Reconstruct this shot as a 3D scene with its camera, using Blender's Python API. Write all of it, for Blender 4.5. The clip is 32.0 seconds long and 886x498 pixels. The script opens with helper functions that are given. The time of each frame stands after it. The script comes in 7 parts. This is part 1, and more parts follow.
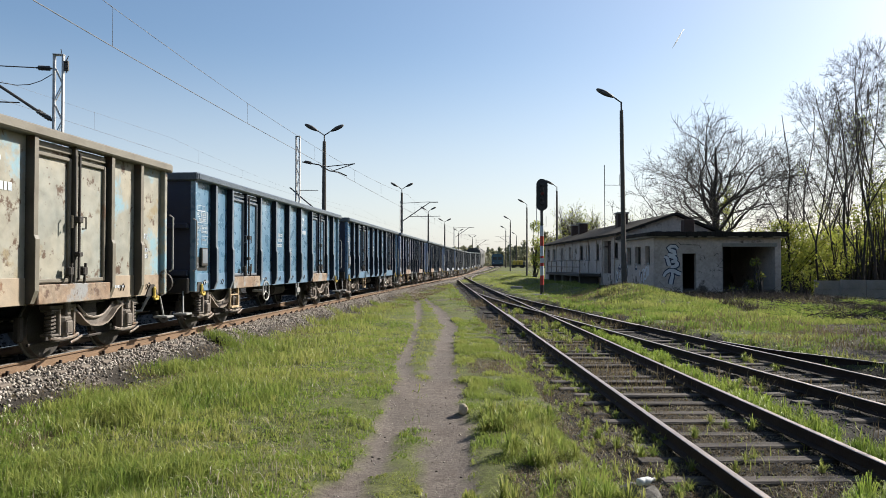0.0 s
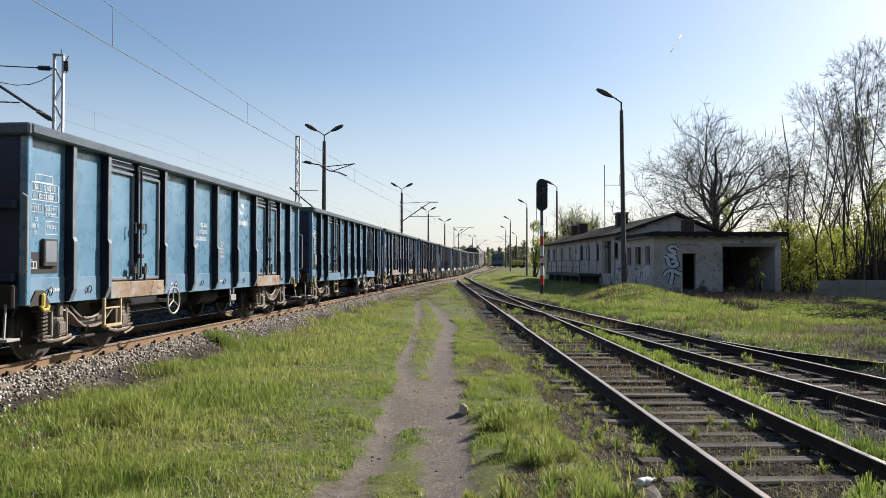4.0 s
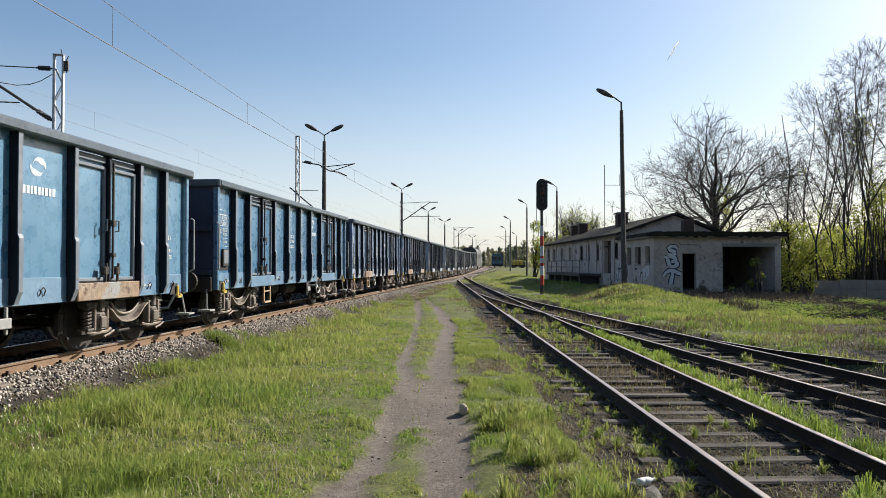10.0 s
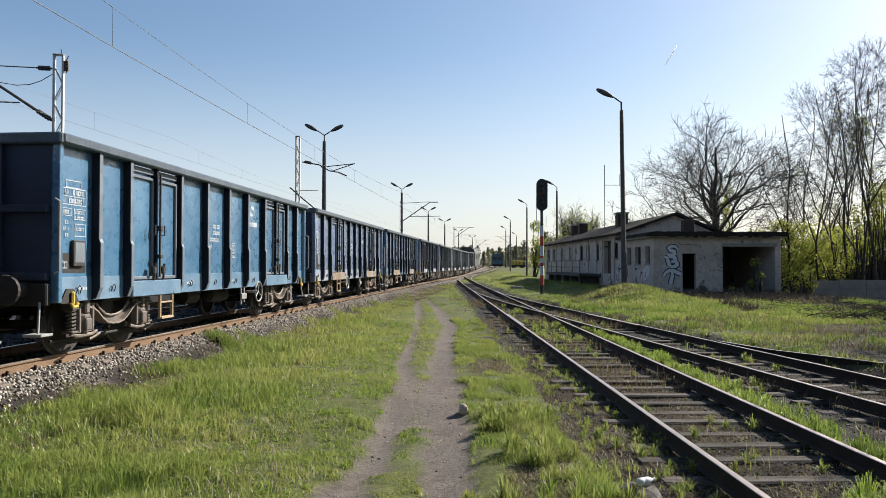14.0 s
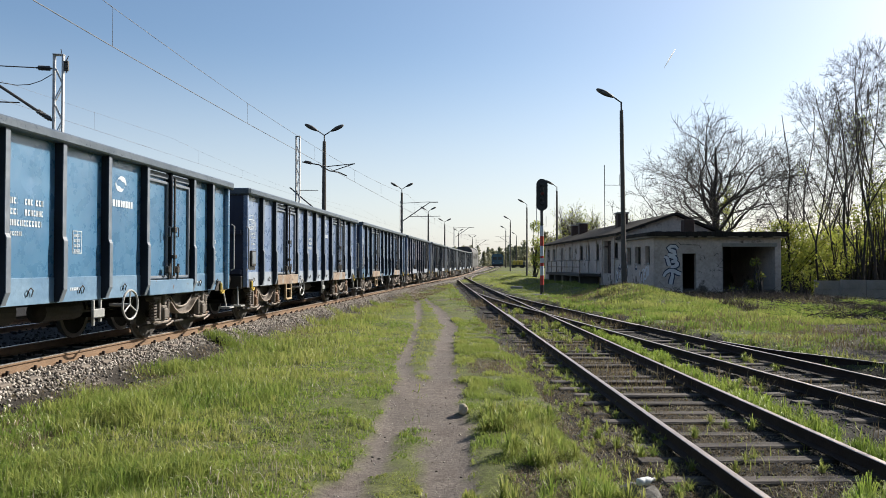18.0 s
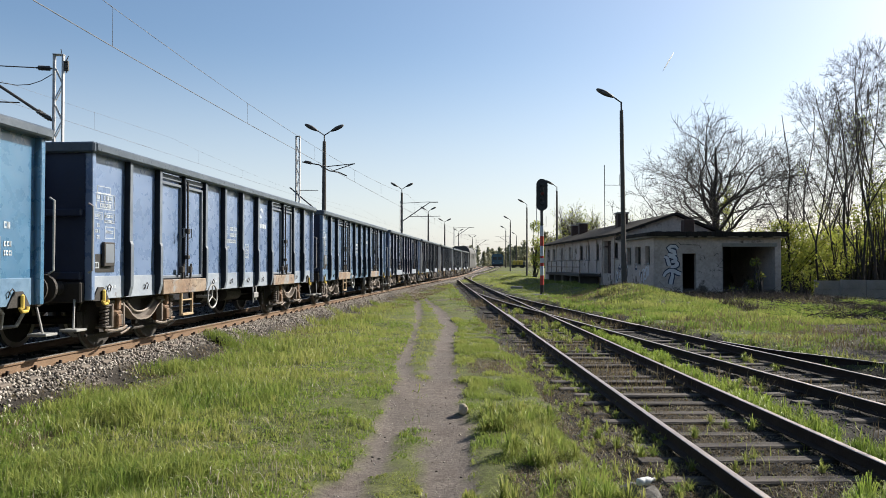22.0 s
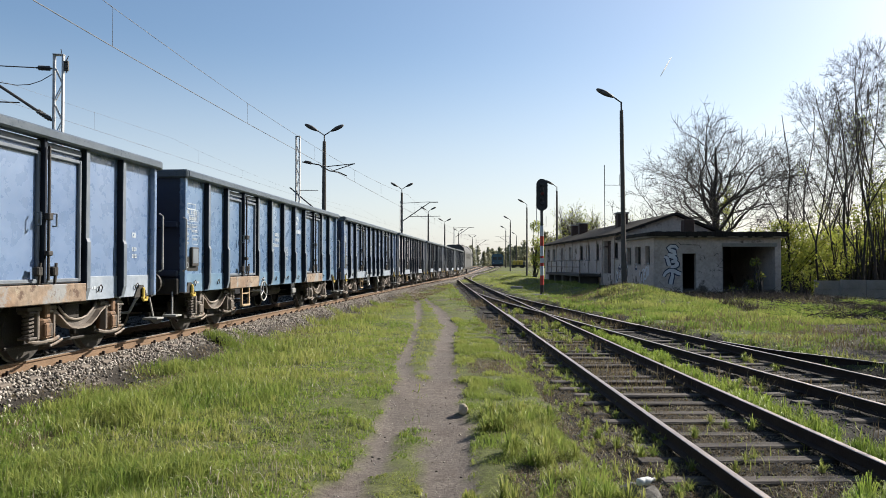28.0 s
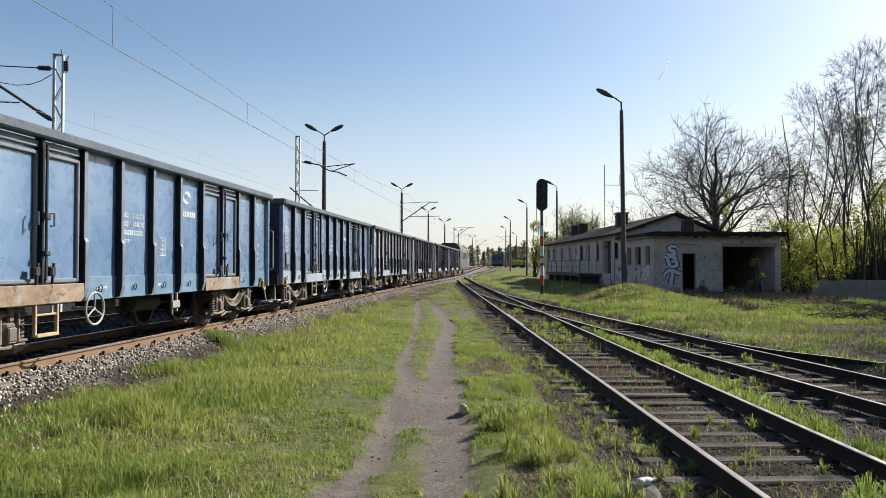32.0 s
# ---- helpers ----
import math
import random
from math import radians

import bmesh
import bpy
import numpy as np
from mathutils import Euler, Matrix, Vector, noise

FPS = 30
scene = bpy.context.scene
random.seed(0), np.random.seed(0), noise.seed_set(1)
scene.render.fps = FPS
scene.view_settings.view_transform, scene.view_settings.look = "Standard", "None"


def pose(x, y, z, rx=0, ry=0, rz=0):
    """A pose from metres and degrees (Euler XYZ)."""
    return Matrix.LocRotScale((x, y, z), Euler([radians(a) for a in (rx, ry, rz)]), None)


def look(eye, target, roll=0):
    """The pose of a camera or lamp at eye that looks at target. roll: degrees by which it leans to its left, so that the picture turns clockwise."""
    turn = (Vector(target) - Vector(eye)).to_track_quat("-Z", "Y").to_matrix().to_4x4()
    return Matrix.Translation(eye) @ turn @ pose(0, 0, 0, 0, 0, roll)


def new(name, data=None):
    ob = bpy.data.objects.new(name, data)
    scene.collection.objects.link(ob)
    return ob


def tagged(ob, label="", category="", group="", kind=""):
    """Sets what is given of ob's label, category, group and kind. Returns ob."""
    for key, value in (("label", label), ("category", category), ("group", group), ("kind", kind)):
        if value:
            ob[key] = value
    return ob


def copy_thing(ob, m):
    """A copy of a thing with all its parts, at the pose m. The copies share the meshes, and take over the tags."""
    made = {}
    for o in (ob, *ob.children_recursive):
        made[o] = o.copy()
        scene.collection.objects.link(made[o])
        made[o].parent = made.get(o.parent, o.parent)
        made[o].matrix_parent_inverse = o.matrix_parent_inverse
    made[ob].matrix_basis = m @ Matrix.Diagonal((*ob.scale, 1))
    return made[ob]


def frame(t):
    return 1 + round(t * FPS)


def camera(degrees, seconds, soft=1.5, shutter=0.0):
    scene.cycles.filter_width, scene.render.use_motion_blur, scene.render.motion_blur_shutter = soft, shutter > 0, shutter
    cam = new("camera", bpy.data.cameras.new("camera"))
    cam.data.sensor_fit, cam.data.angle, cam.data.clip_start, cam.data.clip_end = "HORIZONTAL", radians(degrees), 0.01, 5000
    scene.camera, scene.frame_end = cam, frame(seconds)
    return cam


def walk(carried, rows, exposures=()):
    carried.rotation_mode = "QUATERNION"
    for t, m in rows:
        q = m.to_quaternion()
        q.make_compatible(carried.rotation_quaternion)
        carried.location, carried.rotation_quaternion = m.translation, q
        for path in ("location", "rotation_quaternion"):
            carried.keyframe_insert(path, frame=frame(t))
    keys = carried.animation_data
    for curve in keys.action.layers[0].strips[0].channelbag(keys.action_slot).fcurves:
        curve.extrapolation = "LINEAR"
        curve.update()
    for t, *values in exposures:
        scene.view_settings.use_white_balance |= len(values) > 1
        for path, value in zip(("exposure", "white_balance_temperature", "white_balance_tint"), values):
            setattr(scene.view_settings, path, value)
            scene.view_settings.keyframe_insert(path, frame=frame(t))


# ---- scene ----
PITCH = 1.278
cam = camera(62.19, 32.0, soft=0.65)
EYE = pose(0, 0, 1.85, 90 + PITCH, 0, 0)
walk(cam, [(0, EYE), (32, EYE)], exposures=[(0, 1.07), (32, 1.07)])

# ---- light: late spring sun ahead and to the side, clear sky ----
SUN_AZ, SUN_EL = 56.0, 34.0          # degrees clockwise from the view direction, above the horizon
world = bpy.data.worlds.new("sky")
scene.world = world
world.use_nodes = True
wn = world.node_tree.nodes
sky = wn.new("ShaderNodeTexSky")
sky.sky_type = "NISHITA"
sky.sun_disc = False
sky.sun_elevation = radians(SUN_EL)
sky.sun_rotation = radians(SUN_AZ)
sky.air_density, sky.dust_density, sky.ozone_density = 1.0, 1.3, 1.6
wn["Background"].inputs["Strength"].default_value = 0.068
sat = wn.new("ShaderNodeHueSaturation")
sat.inputs["Saturation"].default_value = 1.1
sat.inputs["Hue"].default_value = 0.499
world.node_tree.links.new(sky.outputs[0], sat.inputs["Color"])
# pale haze all round the horizon
geo = wn.new("ShaderNodeTexCoord")
sep = wn.new("ShaderNodeSeparateXYZ")
fade = wn.new("ShaderNodeMapRange")
fade.interpolation_type = "SMOOTHSTEP"
for i, v in enumerate((0.0, 0.30, 0.55, 0.0)):
    fade.inputs[i + 1].default_value = v
haze = wn.new("ShaderNodeMix")
haze.data_type = "RGBA"
haze.inputs[7].default_value = (6.5, 6.6, 6.9, 1)
for o, i in ((geo.outputs["Generated"], sep.inputs[0]), (sep.outputs["Z"], fade.inputs[0]), (fade.outputs[0], haze.inputs[0]), (sat.outputs[0], haze.inputs[6]), (haze.outputs[2], wn["Background"].inputs["Color"])):
    world.node_tree.links.new(o, i)
sun_data = bpy.data.lights.new("sun", "SUN")
sun_data.energy, sun_data.angle, sun_data.color = 5.0, radians(0.53), (1.0, 0.93, 0.82)
sun = new("sun", sun_data)
sd = Vector((math.sin(radians(SUN_AZ)) * math.cos(radians(SUN_EL)), math.cos(radians(SUN_AZ)) * math.cos(radians(SUN_EL)), math.sin(radians(SUN_EL))))
sun.matrix_world = look(sd * 100, (0, 0, 0))


# ---- mesh helpers ----
class Mesh:
    """Collects vertices and faces of one part."""
    def __init__(self):
        self.v, self.f = [], []

    def add(self, verts, faces):
        n = len(self.v)
        self.v += [tuple(p) for p in verts]
        self.f += [tuple(i + n for i in q) for q in faces]
        return self

    def box(self, x0, x1, y0, y1, z0, z1, m=None):
        p = [(x, y, z) for z in (z0, z1) for y in (y0, y1) for x in (x0, x1)]
        if m is not None:
            p = [m @ Vector(q) for q in p]
        return self.add(p, [(0, 2, 3, 1), (4, 5, 7, 6), (0, 1, 5, 4), (2, 6, 7, 3), (0, 4, 6, 2), (1, 3, 7, 5)])

    def cbox(self, x0, x1, y0, y1, z0, z1, b=0.01, m=None):
        """A box with chamfered edges."""
        lo, hi = (x0, y0, z0), (x1, y1, z1)
        pts, ids = [], {}
        for sx in (0, 1):
            for sy in (0, 1):
                for sz in (0, 1):
                    s = (sx, sy, sz)
                    for k in range(3):
                        q = [(hi[i] - (b if i != k else 0)) if s[i] else (lo[i] + (b if i != k else 0)) for i in range(3)]
                        ids[s, k] = len(pts)
                        pts.append(q)
        faces = []
        for k in range(3):
            a, c = (k + 1) % 3, (k + 2) % 3
            for e in (0, 1):
                def idx(i, j):
                    s = [0, 0, 0]
                    s[k], s[a], s[c] = e, i, j
                    return ids[tuple(s), k]
                q = [idx(0, 0), idx(1, 0), idx(1, 1), idx(0, 1)]
                faces.append(q if e else q[::-1])
            for i in (0, 1):
                for j in (0, 1):
                    def at(e, kk):
                        s = [0, 0, 0]
                        s[k], s[a], s[c] = e, i, j
                        return ids[tuple(s), kk]
                    q = [at(0, a), at(1, a), at(1, c), at(0, c)]
                    faces.append(q if (i == j) else q[::-1])
        for s in [(x, y, z) for x in (0, 1) for y in (0, 1) for z in (0, 1)]:
            q = [ids[s, 0], ids[s, 1], ids[s, 2]]
            faces.append(q if sum(s) % 2 else q[::-1])
        if m is not None:
            pts = [m @ Vector(q) for q in pts]
        return self.add(pts, faces)

    def tube(self, pts, radii, n=8, caps=True):
        """A round bar along a line of points."""
        pts = [Vector(p) for p in pts]
        if not hasattr(radii, "__len__"):
            radii = [radii] * len(pts)
        rings, up = [], None
        for i, p in enumerate(pts):
            d = (pts[min(i + 1, len(pts) - 1)] - pts[max(i - 1, 0)]).normalized()
            if up is None:
                up = d.orthogonal().normalized()
            up = (up - d * up.dot(d))
            up = up.normalized() if up.length > 1e-6 else d.orthogonal().normalized()
            w = d.cross(up)
            rings.append([p + (up * math.cos(2 * math.pi * k / n) + w * math.sin(2 * math.pi * k / n)) * radii[i] for k in range(n)])
        faces = [(i * n + k, i * n + (k + 1) % n, (i + 1) * n + (k + 1) % n, (i + 1) * n + k) for i in range(len(pts) - 1) for k in range(n)]
        if caps:
            faces += [tuple(range(n))[::-1], tuple((len(pts) - 1) * n + k for k in range(n))]
        return self.add([q for r in rings for q in r], faces)

    def ring(self, c, axis, R, r, n=24, k=6):
        """A torus round c; axis 0, 1 or 2."""
        a, b = [(1, 2), (2, 0), (0, 1)][axis]
        vs = []
        for i in range(n):
            t = 2 * math.pi * i / n
            for j in range(k):
                u = 2 * math.pi * j / k
                q = [0, 0, 0]
                q[a], q[b], q[axis] = (R + r * math.cos(u)) * math.cos(t), (R + r * math.cos(u)) * math.sin(t), r * math.sin(u)
                vs.append([q[0] + c[0], q[1] + c[1], q[2] + c[2]])
        return self.add(vs, [(i * k + j, ((i + 1) % n) * k + j, ((i + 1) % n) * k + (j + 1) % k, i * k + (j + 1) % k) for i in range(n) for j in range(k)])

    def lathe(self, c, axis, prof, n=16):
        """A turned shape: prof is rows of (along the axis, radius)."""
        a, b = [(1, 2), (2, 0), (0, 1)][axis]
        vs = []
        for h, r in prof:
            for i in range(n):
                t = 2 * math.pi * i / n
                q = [0, 0, 0]
                q[a], q[b], q[axis] = r * math.cos(t), r * math.sin(t), h
                vs.append([q[0] + c[0], q[1] + c[1], q[2] + c[2]])
        m = len(prof)
        f = [(i * n + j, i * n + (j + 1) % n, (i + 1) * n + (j + 1) % n, (i + 1) * n + j) for i in range(m - 1) for j in range(n)]
        f += [tuple(range(n))[::-1], tuple((m - 1) * n + j for j in range(n))]
        return self.add(vs, f)

    def prism(self, prof, axis, h0, h1):
        """A closed profile (in the two other axes, in cyclic order) drawn out along an axis."""
        a, b = [(1, 2), (2, 0), (0, 1)][axis]
        vs = []
        for h in (h0, h1):
            for u, w in prof:
                q = [0, 0, 0]
                q[a], q[b], q[axis] = u, w, h
                vs.append(q)
        n = len(prof)
        return self.add(vs, [(i, (i + 1) % n, n + (i + 1) % n, n + i) for i in range(n)] + [tuple(range(n))[::-1], tuple(range(n, 2 * n))])

    def data(self, name, material, smooth=False):
        me = bpy.data.meshes.new(name)
        me.from_pydata(self.v, [], self.f)
        bm = bmesh.new()
        bm.from_mesh(me)
        bmesh.ops.recalc_face_normals(bm, faces=bm.faces)
        bm.to_mesh(me)
        bm.free()
        if material:
            me.materials.append(material)
        if smooth:
            me.polygons.foreach_set("use_smooth", [True] * len(me.polygons))
        return me


def part(name, mesh, material, parent, label="", smooth=False, m=None):
    """One mesh object under a thing or a part. mesh: a Mesh, or mesh data to share."""
    data = mesh.data(name, material, smooth) if isinstance(mesh, Mesh) else mesh
    ob = new(name, data)
    ob.parent = parent
    if m is not None:
        ob.matrix_basis = m
    return tagged(ob, label)


def thing(name, m, label, category, group="", kind="", mesh=None, material=None, smooth=False):
    ob = new(name, mesh.data(name, material, smooth) if isinstance(mesh, Mesh) else mesh)
    ob.matrix_basis = m
    return tagged(ob, label, category, group, kind)


def big_mesh(name, verts, faces, material, attrs=(), smooth=False):
    """Mesh data from arrays of vertices and of triangles or quads."""
    me = bpy.data.meshes.new(name)
    verts, faces = np.asarray(verts, np.float32), np.asarray(faces, np.int32)
    me.vertices.add(len(verts))
    me.vertices.foreach_set("co", verts.ravel())
    k = faces.shape[1]
    me.loops.add(faces.size)
    me.loops.foreach_set("vertex_index", faces.ravel())
    me.polygons.add(len(faces))
    me.polygons.foreach_set("loop_start", np.arange(0, faces.size, k, dtype=np.int32))
    for key, values in attrs:
        me.attributes.new(key, "FLOAT", "POINT").data.foreach_set("value", np.asarray(values, np.float32))
    if smooth:
        me.polygons.foreach_set("use_smooth", np.ones(len(faces), bool))
    me.update(calc_edges=True)
    me.materials.append(material)
    return me


# ---- materials ----
def mix_node(nt, fac, a, b, kind="MIX"):
    n = nt.nodes.new("ShaderNodeMix")
    n.data_type, n.blend_type = "RGBA", kind
    for sock, val in ((n.inputs[0], fac), (n.inputs[6], a), (n.inputs[7], b)):
        if isinstance(val, bpy.types.NodeSocket):
            nt.links.new(val, sock)
        elif isinstance(val, tuple):
            sock.default_value = (*val, 1)
        else:
            sock.default_value = val
    return n.outputs[2]


def noise_node(nt, scale, detail=4, rough=0.55, vec=None):
    n = nt.nodes.new("ShaderNodeTexNoise")
    n.inputs["Scale"].default_value, n.inputs["Detail"].default_value, n.inputs["Roughness"].default_value = scale, detail, rough
    if vec is not None:
        nt.links.new(vec, n.inputs["Vector"])
    return n.outputs["Fac"]


def ramp_node(nt, fac, lo, hi, a=0.0, b=1.0):
    n = nt.nodes.new("ShaderNodeMapRange")
    nt.links.new(fac, n.inputs[0])
    for i, v in enumerate((lo, hi, a, b)):
        n.inputs[i + 1].default_value = v
    return n.outputs[0]


def surf(name, c1, c2, scale=2.0, rough=0.7, metal=0.0, bump=0.25, fine=None, spots=None, vary=0.15, stretch=(1, 1, 1), spec=0.5, rnd=0.0):
    """A worn surface: two tones, fine grain, optional patches (colour, scale, lowest noise value)."""
    mat = bpy.data.materials.new(name)
    mat.use_nodes = True
    nt = mat.node_tree
    bs = nt.nodes["Principled BSDF"]
    tc = nt.nodes.new("ShaderNodeTexCoord")
    mp = nt.nodes.new("ShaderNodeMapping")
    mp.inputs["Scale"].default_value = stretch
    nt.links.new(tc.outputs["Object"], mp.inputs["Vector"])
    vec = mp.outputs[0]
    fine = fine or scale * 14
    n1 = ramp_node(nt, noise_node(nt, scale, 5, 0.6, vec), 0.32, 0.68)
    n2 = noise_node(nt, fine, 4, 0.6, vec)
    col = mix_node(nt, n1, c1, c2)
    g = ramp_node(nt, n2, 0.25, 0.75, 1 - vary, 1 + vary)
    cg = nt.nodes.new("ShaderNodeCombineColor")
    for i in range(3):
        nt.links.new(g, cg.inputs[i])
    col = mix_node(nt, 1.0, col, cg.outputs[0], "MULTIPLY")
    if rnd:
        oi = nt.nodes.new("ShaderNodeObjectInfo")
        rr = ramp_node(nt, oi.outputs["Random"], 0, 1, 1 - rnd, 1 + rnd)
        cr = nt.nodes.new("ShaderNodeCombineColor")
        for i in range(3):
            nt.links.new(rr, cr.inputs[i])
        col = mix_node(nt, 1.0, col, cr.outputs[0], "MULTIPLY")
    r_out = ramp_node(nt, n2, 0.3, 0.7, max(rough - 0.12, 0.03), min(rough + 0.12, 1))
    for sp in spots or ():
        c3, s3, t3 = sp
        m3 = ramp_node(nt, noise_node(nt, s3, 6, 0.65, vec), t3, t3 + 0.06)
        col = mix_node(nt, m3, col, c3)
    nt.links.new(col, bs.inputs["Base Color"])
    nt.links.new(r_out, bs.inputs["Roughness"])
    bs.inputs["Metallic"].default_value = metal
    bs.inputs["Specular IOR Level"].default_value = spec
    if bump:
        bp = nt.nodes.new("ShaderNodeBump")
        bp.inputs["Strength"].default_value, bp.inputs["Distance"].default_value = bump, 0.02
        nt.links.new(n2, bp.inputs["Height"])
        nt.links.new(bp.outputs[0], bs.inputs["Normal"])
    return mat


def leaf_mat(name, c1, c2, trans=0.45, attr="tint", gloss=0.015):
    """Thin leaves and blades, with light passing through."""
    mat = bpy.data.materials.new(name)
    mat.use_nodes = True
    nt = mat.node_tree
    nt.nodes.remove(nt.nodes["Principled BSDF"])
    at = nt.nodes.new("ShaderNodeAttribute")
    at.attribute_name = attr
    col = mix_node(nt, at.outputs["Fac"], c1, c2)
    d, t, mx = nt.nodes.new("ShaderNodeBsdfDiffuse"), nt.nodes.new("ShaderNodeBsdfTranslucent"), nt.nodes.new("ShaderNodeMixShader")
    nt.links.new(col, d.inputs[0])
    nt.links.new(col, t.inputs[0])
    mx.inputs[0].default_value = trans
    nt.links.new(d.outputs[0], mx.inputs[1])
    nt.links.new(t.outputs[0], mx.inputs[2])
    gl, m2 = nt.nodes.new("ShaderNodeBsdfGlossy"), nt.nodes.new("ShaderNodeMixShader")
    gl.inputs["Roughness"].default_value = 0.4
    gl.inputs["Color"].default_value = (1, 1, 1, 1)
    m2.inputs[0].default_value = gloss
    nt.links.new(mx.outputs[0], m2.inputs[1])
    nt.links.new(gl.outputs[0], m2.inputs[2])
    nt.links.new(m2.outputs[0], nt.nodes["Material Output"].inputs[0])
    return mat


def paint(name, c1, c2, rust, coat=1.0):
    m = surf(name, c1, c2, 0.7, 0.30, 0.0, 0.03, fine=4, vary=0.06, spec=0.7,
             spots=[((0.09, 0.05, 0.03), 3.2, rust), ((0.20, 0.22, 0.24), 1.3, 0.68)])
    b = m.node_tree.nodes["Principled BSDF"]
    nt = m.node_tree
    tc = next(n for n in nt.nodes if n.type == "TEX_COORD")
    dent = nt.nodes.new("ShaderNodeBump")
    dent.inputs["Strength"].default_value, dent.inputs["Distance"].default_value = 0.55, 0.10
    # each panel has its own buckles and knocks
    info, move = nt.nodes.new("ShaderNodeObjectInfo"), nt.nodes.new("ShaderNodeVectorMath")
    move.operation = "MULTIPLY_ADD"
    nt.links.new(info.outputs["Random"], move.inputs[0])
    move.inputs[1].default_value = (31.0, 17.0, 23.0)
    nt.links.new(tc.outputs["Object"], move.inputs[2])
    nt.links.new(noise_node(nt, 0.9, 1, 0.4, move.outputs[0]), dent.inputs["Height"])
    fine_bump = next(n for n in nt.nodes if n.type == "BUMP" and n != dent)
    cell, knock = nt.nodes.new("ShaderNodeTexVoronoi"), nt.nodes.new("ShaderNodeBump")
    cell.inputs["Scale"].default_value = 0.95
    nt.links.new(move.outputs[0], cell.inputs["Vector"])
    nt.links.new(ramp_node(nt, cell.outputs["Distance"], 0.0, 0.22), knock.inputs["Height"])
    knock.inputs["Strength"].default_value, knock.inputs["Distance"].default_value = 0.5, 0.03
    nt.links.new(dent.outputs[0], knock.inputs["Normal"])
    nt.links.new(knock.outputs[0], fine_bump.inputs["Normal"])
    b.inputs["Coat Weight"].default_value, b.inputs["Coat Roughness"].default_value, b.inputs["Coat IOR"].default_value = coat, 0.2, 1.7
    # dry dust film
    b.inputs["Sheen Weight"].default_value, b.inputs["Sheen Roughness"].default_value, b.inputs["Sheen Tint"].default_value = 0.3, 0.35, (0.85, 0.84, 0.84, 1)
    return m


M_BLUE = paint("wagon_paint_blue", (0.058, 0.15, 0.25), (0.115, 0.225, 0.33), 0.72)
M_BLUE2 = paint("wagon_paint_deep_blue", (0.075, 0.145, 0.27), (0.125, 0.205, 0.33), 0.72)
M_ROYAL = paint("wagon_paint_fresh_blue", (0.034, 0.112, 0.215), (0.062, 0.165, 0.28), 0.80)
M_GREYBLUE = paint("wagon_paint_dull_blue", (0.095, 0.155, 0.28), (0.155, 0.22, 0.35), 0.72)
# pale base stands for sky reflected at grazing angles by far panels
M_SKYSHEEN = paint("wagon_paint_sky_sheen", (0.27, 0.285, 0.315), (0.38, 0.39, 0.41), 0.68, 0.2)
# shade on ribs, door posts and ends is put into near-black paint
M_RIBSHADE = surf("shaded_rib_paint", (0.009, 0.012, 0.02), (0.02, 0.026, 0.038), 1.4, 0.75, 0, 0.08, fine=12, spec=0.15, spots=[((0.03, 0.02, 0.016), 2.5, 0.66)])
M_ENDSHADE = surf("shaded_end_paint", (0.014, 0.02, 0.042), (0.022, 0.03, 0.06), 1.1, 0.55, 0, 0.15, fine=10, spots=[((0.04, 0.035, 0.035), 1.6, 0.62)])
M_PALE = surf("wagon_paint_faded", (0.255, 0.235, 0.185), (0.185, 0.20, 0.185), 0.9, 0.55, 0, 0.2, fine=5, vary=0.25, spots=[((0.16, 0.27, 0.33), 0.75, 0.56), ((0.12, 0.095, 0.065), 0.8, 0.63), ((0.065, 0.036, 0.02), 3.4, 0.585), ((0.07, 0.04, 0.022), 9.0, 0.64), ((0.20, 0.165, 0.10), 1.2, 0.58)])
# pale wagon's ribs and ends: their shade put into a dark brown
M_PALESHADE = surf("shaded_faded_rib_paint", (0.035, 0.031, 0.026), (0.065, 0.058, 0.048), 1.6, 0.65, 0, 0.15, fine=9, spots=[((0.07, 0.04, 0.022), 2.6, 0.60)])
M_PALERIM = surf("faded_edge_paint", (0.095, 0.083, 0.064), (0.14, 0.13, 0.105), 1.5, 0.6, 0, 0.15, fine=9, spots=[((0.09, 0.05, 0.028), 2.4, 0.62)])
M_SILL = surf("dusty_sill_paint", (0.18, 0.22, 0.28), (0.27, 0.30, 0.34), 1.2, 0.5, 0, 0.2, fine=16, spots=[((0.0864, 0.0466, 0.0299), 3.0, 0.62)])
M_SILLBLUE = surf("dusty_blue_sill_paint", (0.075, 0.145, 0.235), (0.14, 0.215, 0.295), 1.2, 0.4, 0, 0.15, fine=16, spots=[((0.09, 0.05, 0.03), 3.0, 0.64)])
M_SILLRUST = surf("rusty_sill_steel", (0.14, 0.082, 0.048), (0.23, 0.185, 0.14), 1.6, 0.75, 0, 0.4, fine=11, vary=0.4, spots=[((0.19, 0.195, 0.20), 1.3, 0.52), ((0.075, 0.042, 0.027), 3.2, 0.57), ((0.26, 0.22, 0.165), 4.5, 0.62), ((0.03, 0.025, 0.022), 2.1, 0.66)])
M_FLANGE = surf("dusty_grey_rib_edge_paint", (0.085, 0.105, 0.135), (0.14, 0.16, 0.185), 1.6, 0.5, 0, 0.1, fine=14, spots=[((0.07, 0.042, 0.028), 2.4, 0.68)])
M_SILLTAN = surf("rust_stained_tan_sill", (0.20, 0.15, 0.105), (0.27, 0.225, 0.17), 1.1, 0.7, 0, 0.25, fine=9, spots=[((0.14, 0.07, 0.035), 2.2, 0.58)])
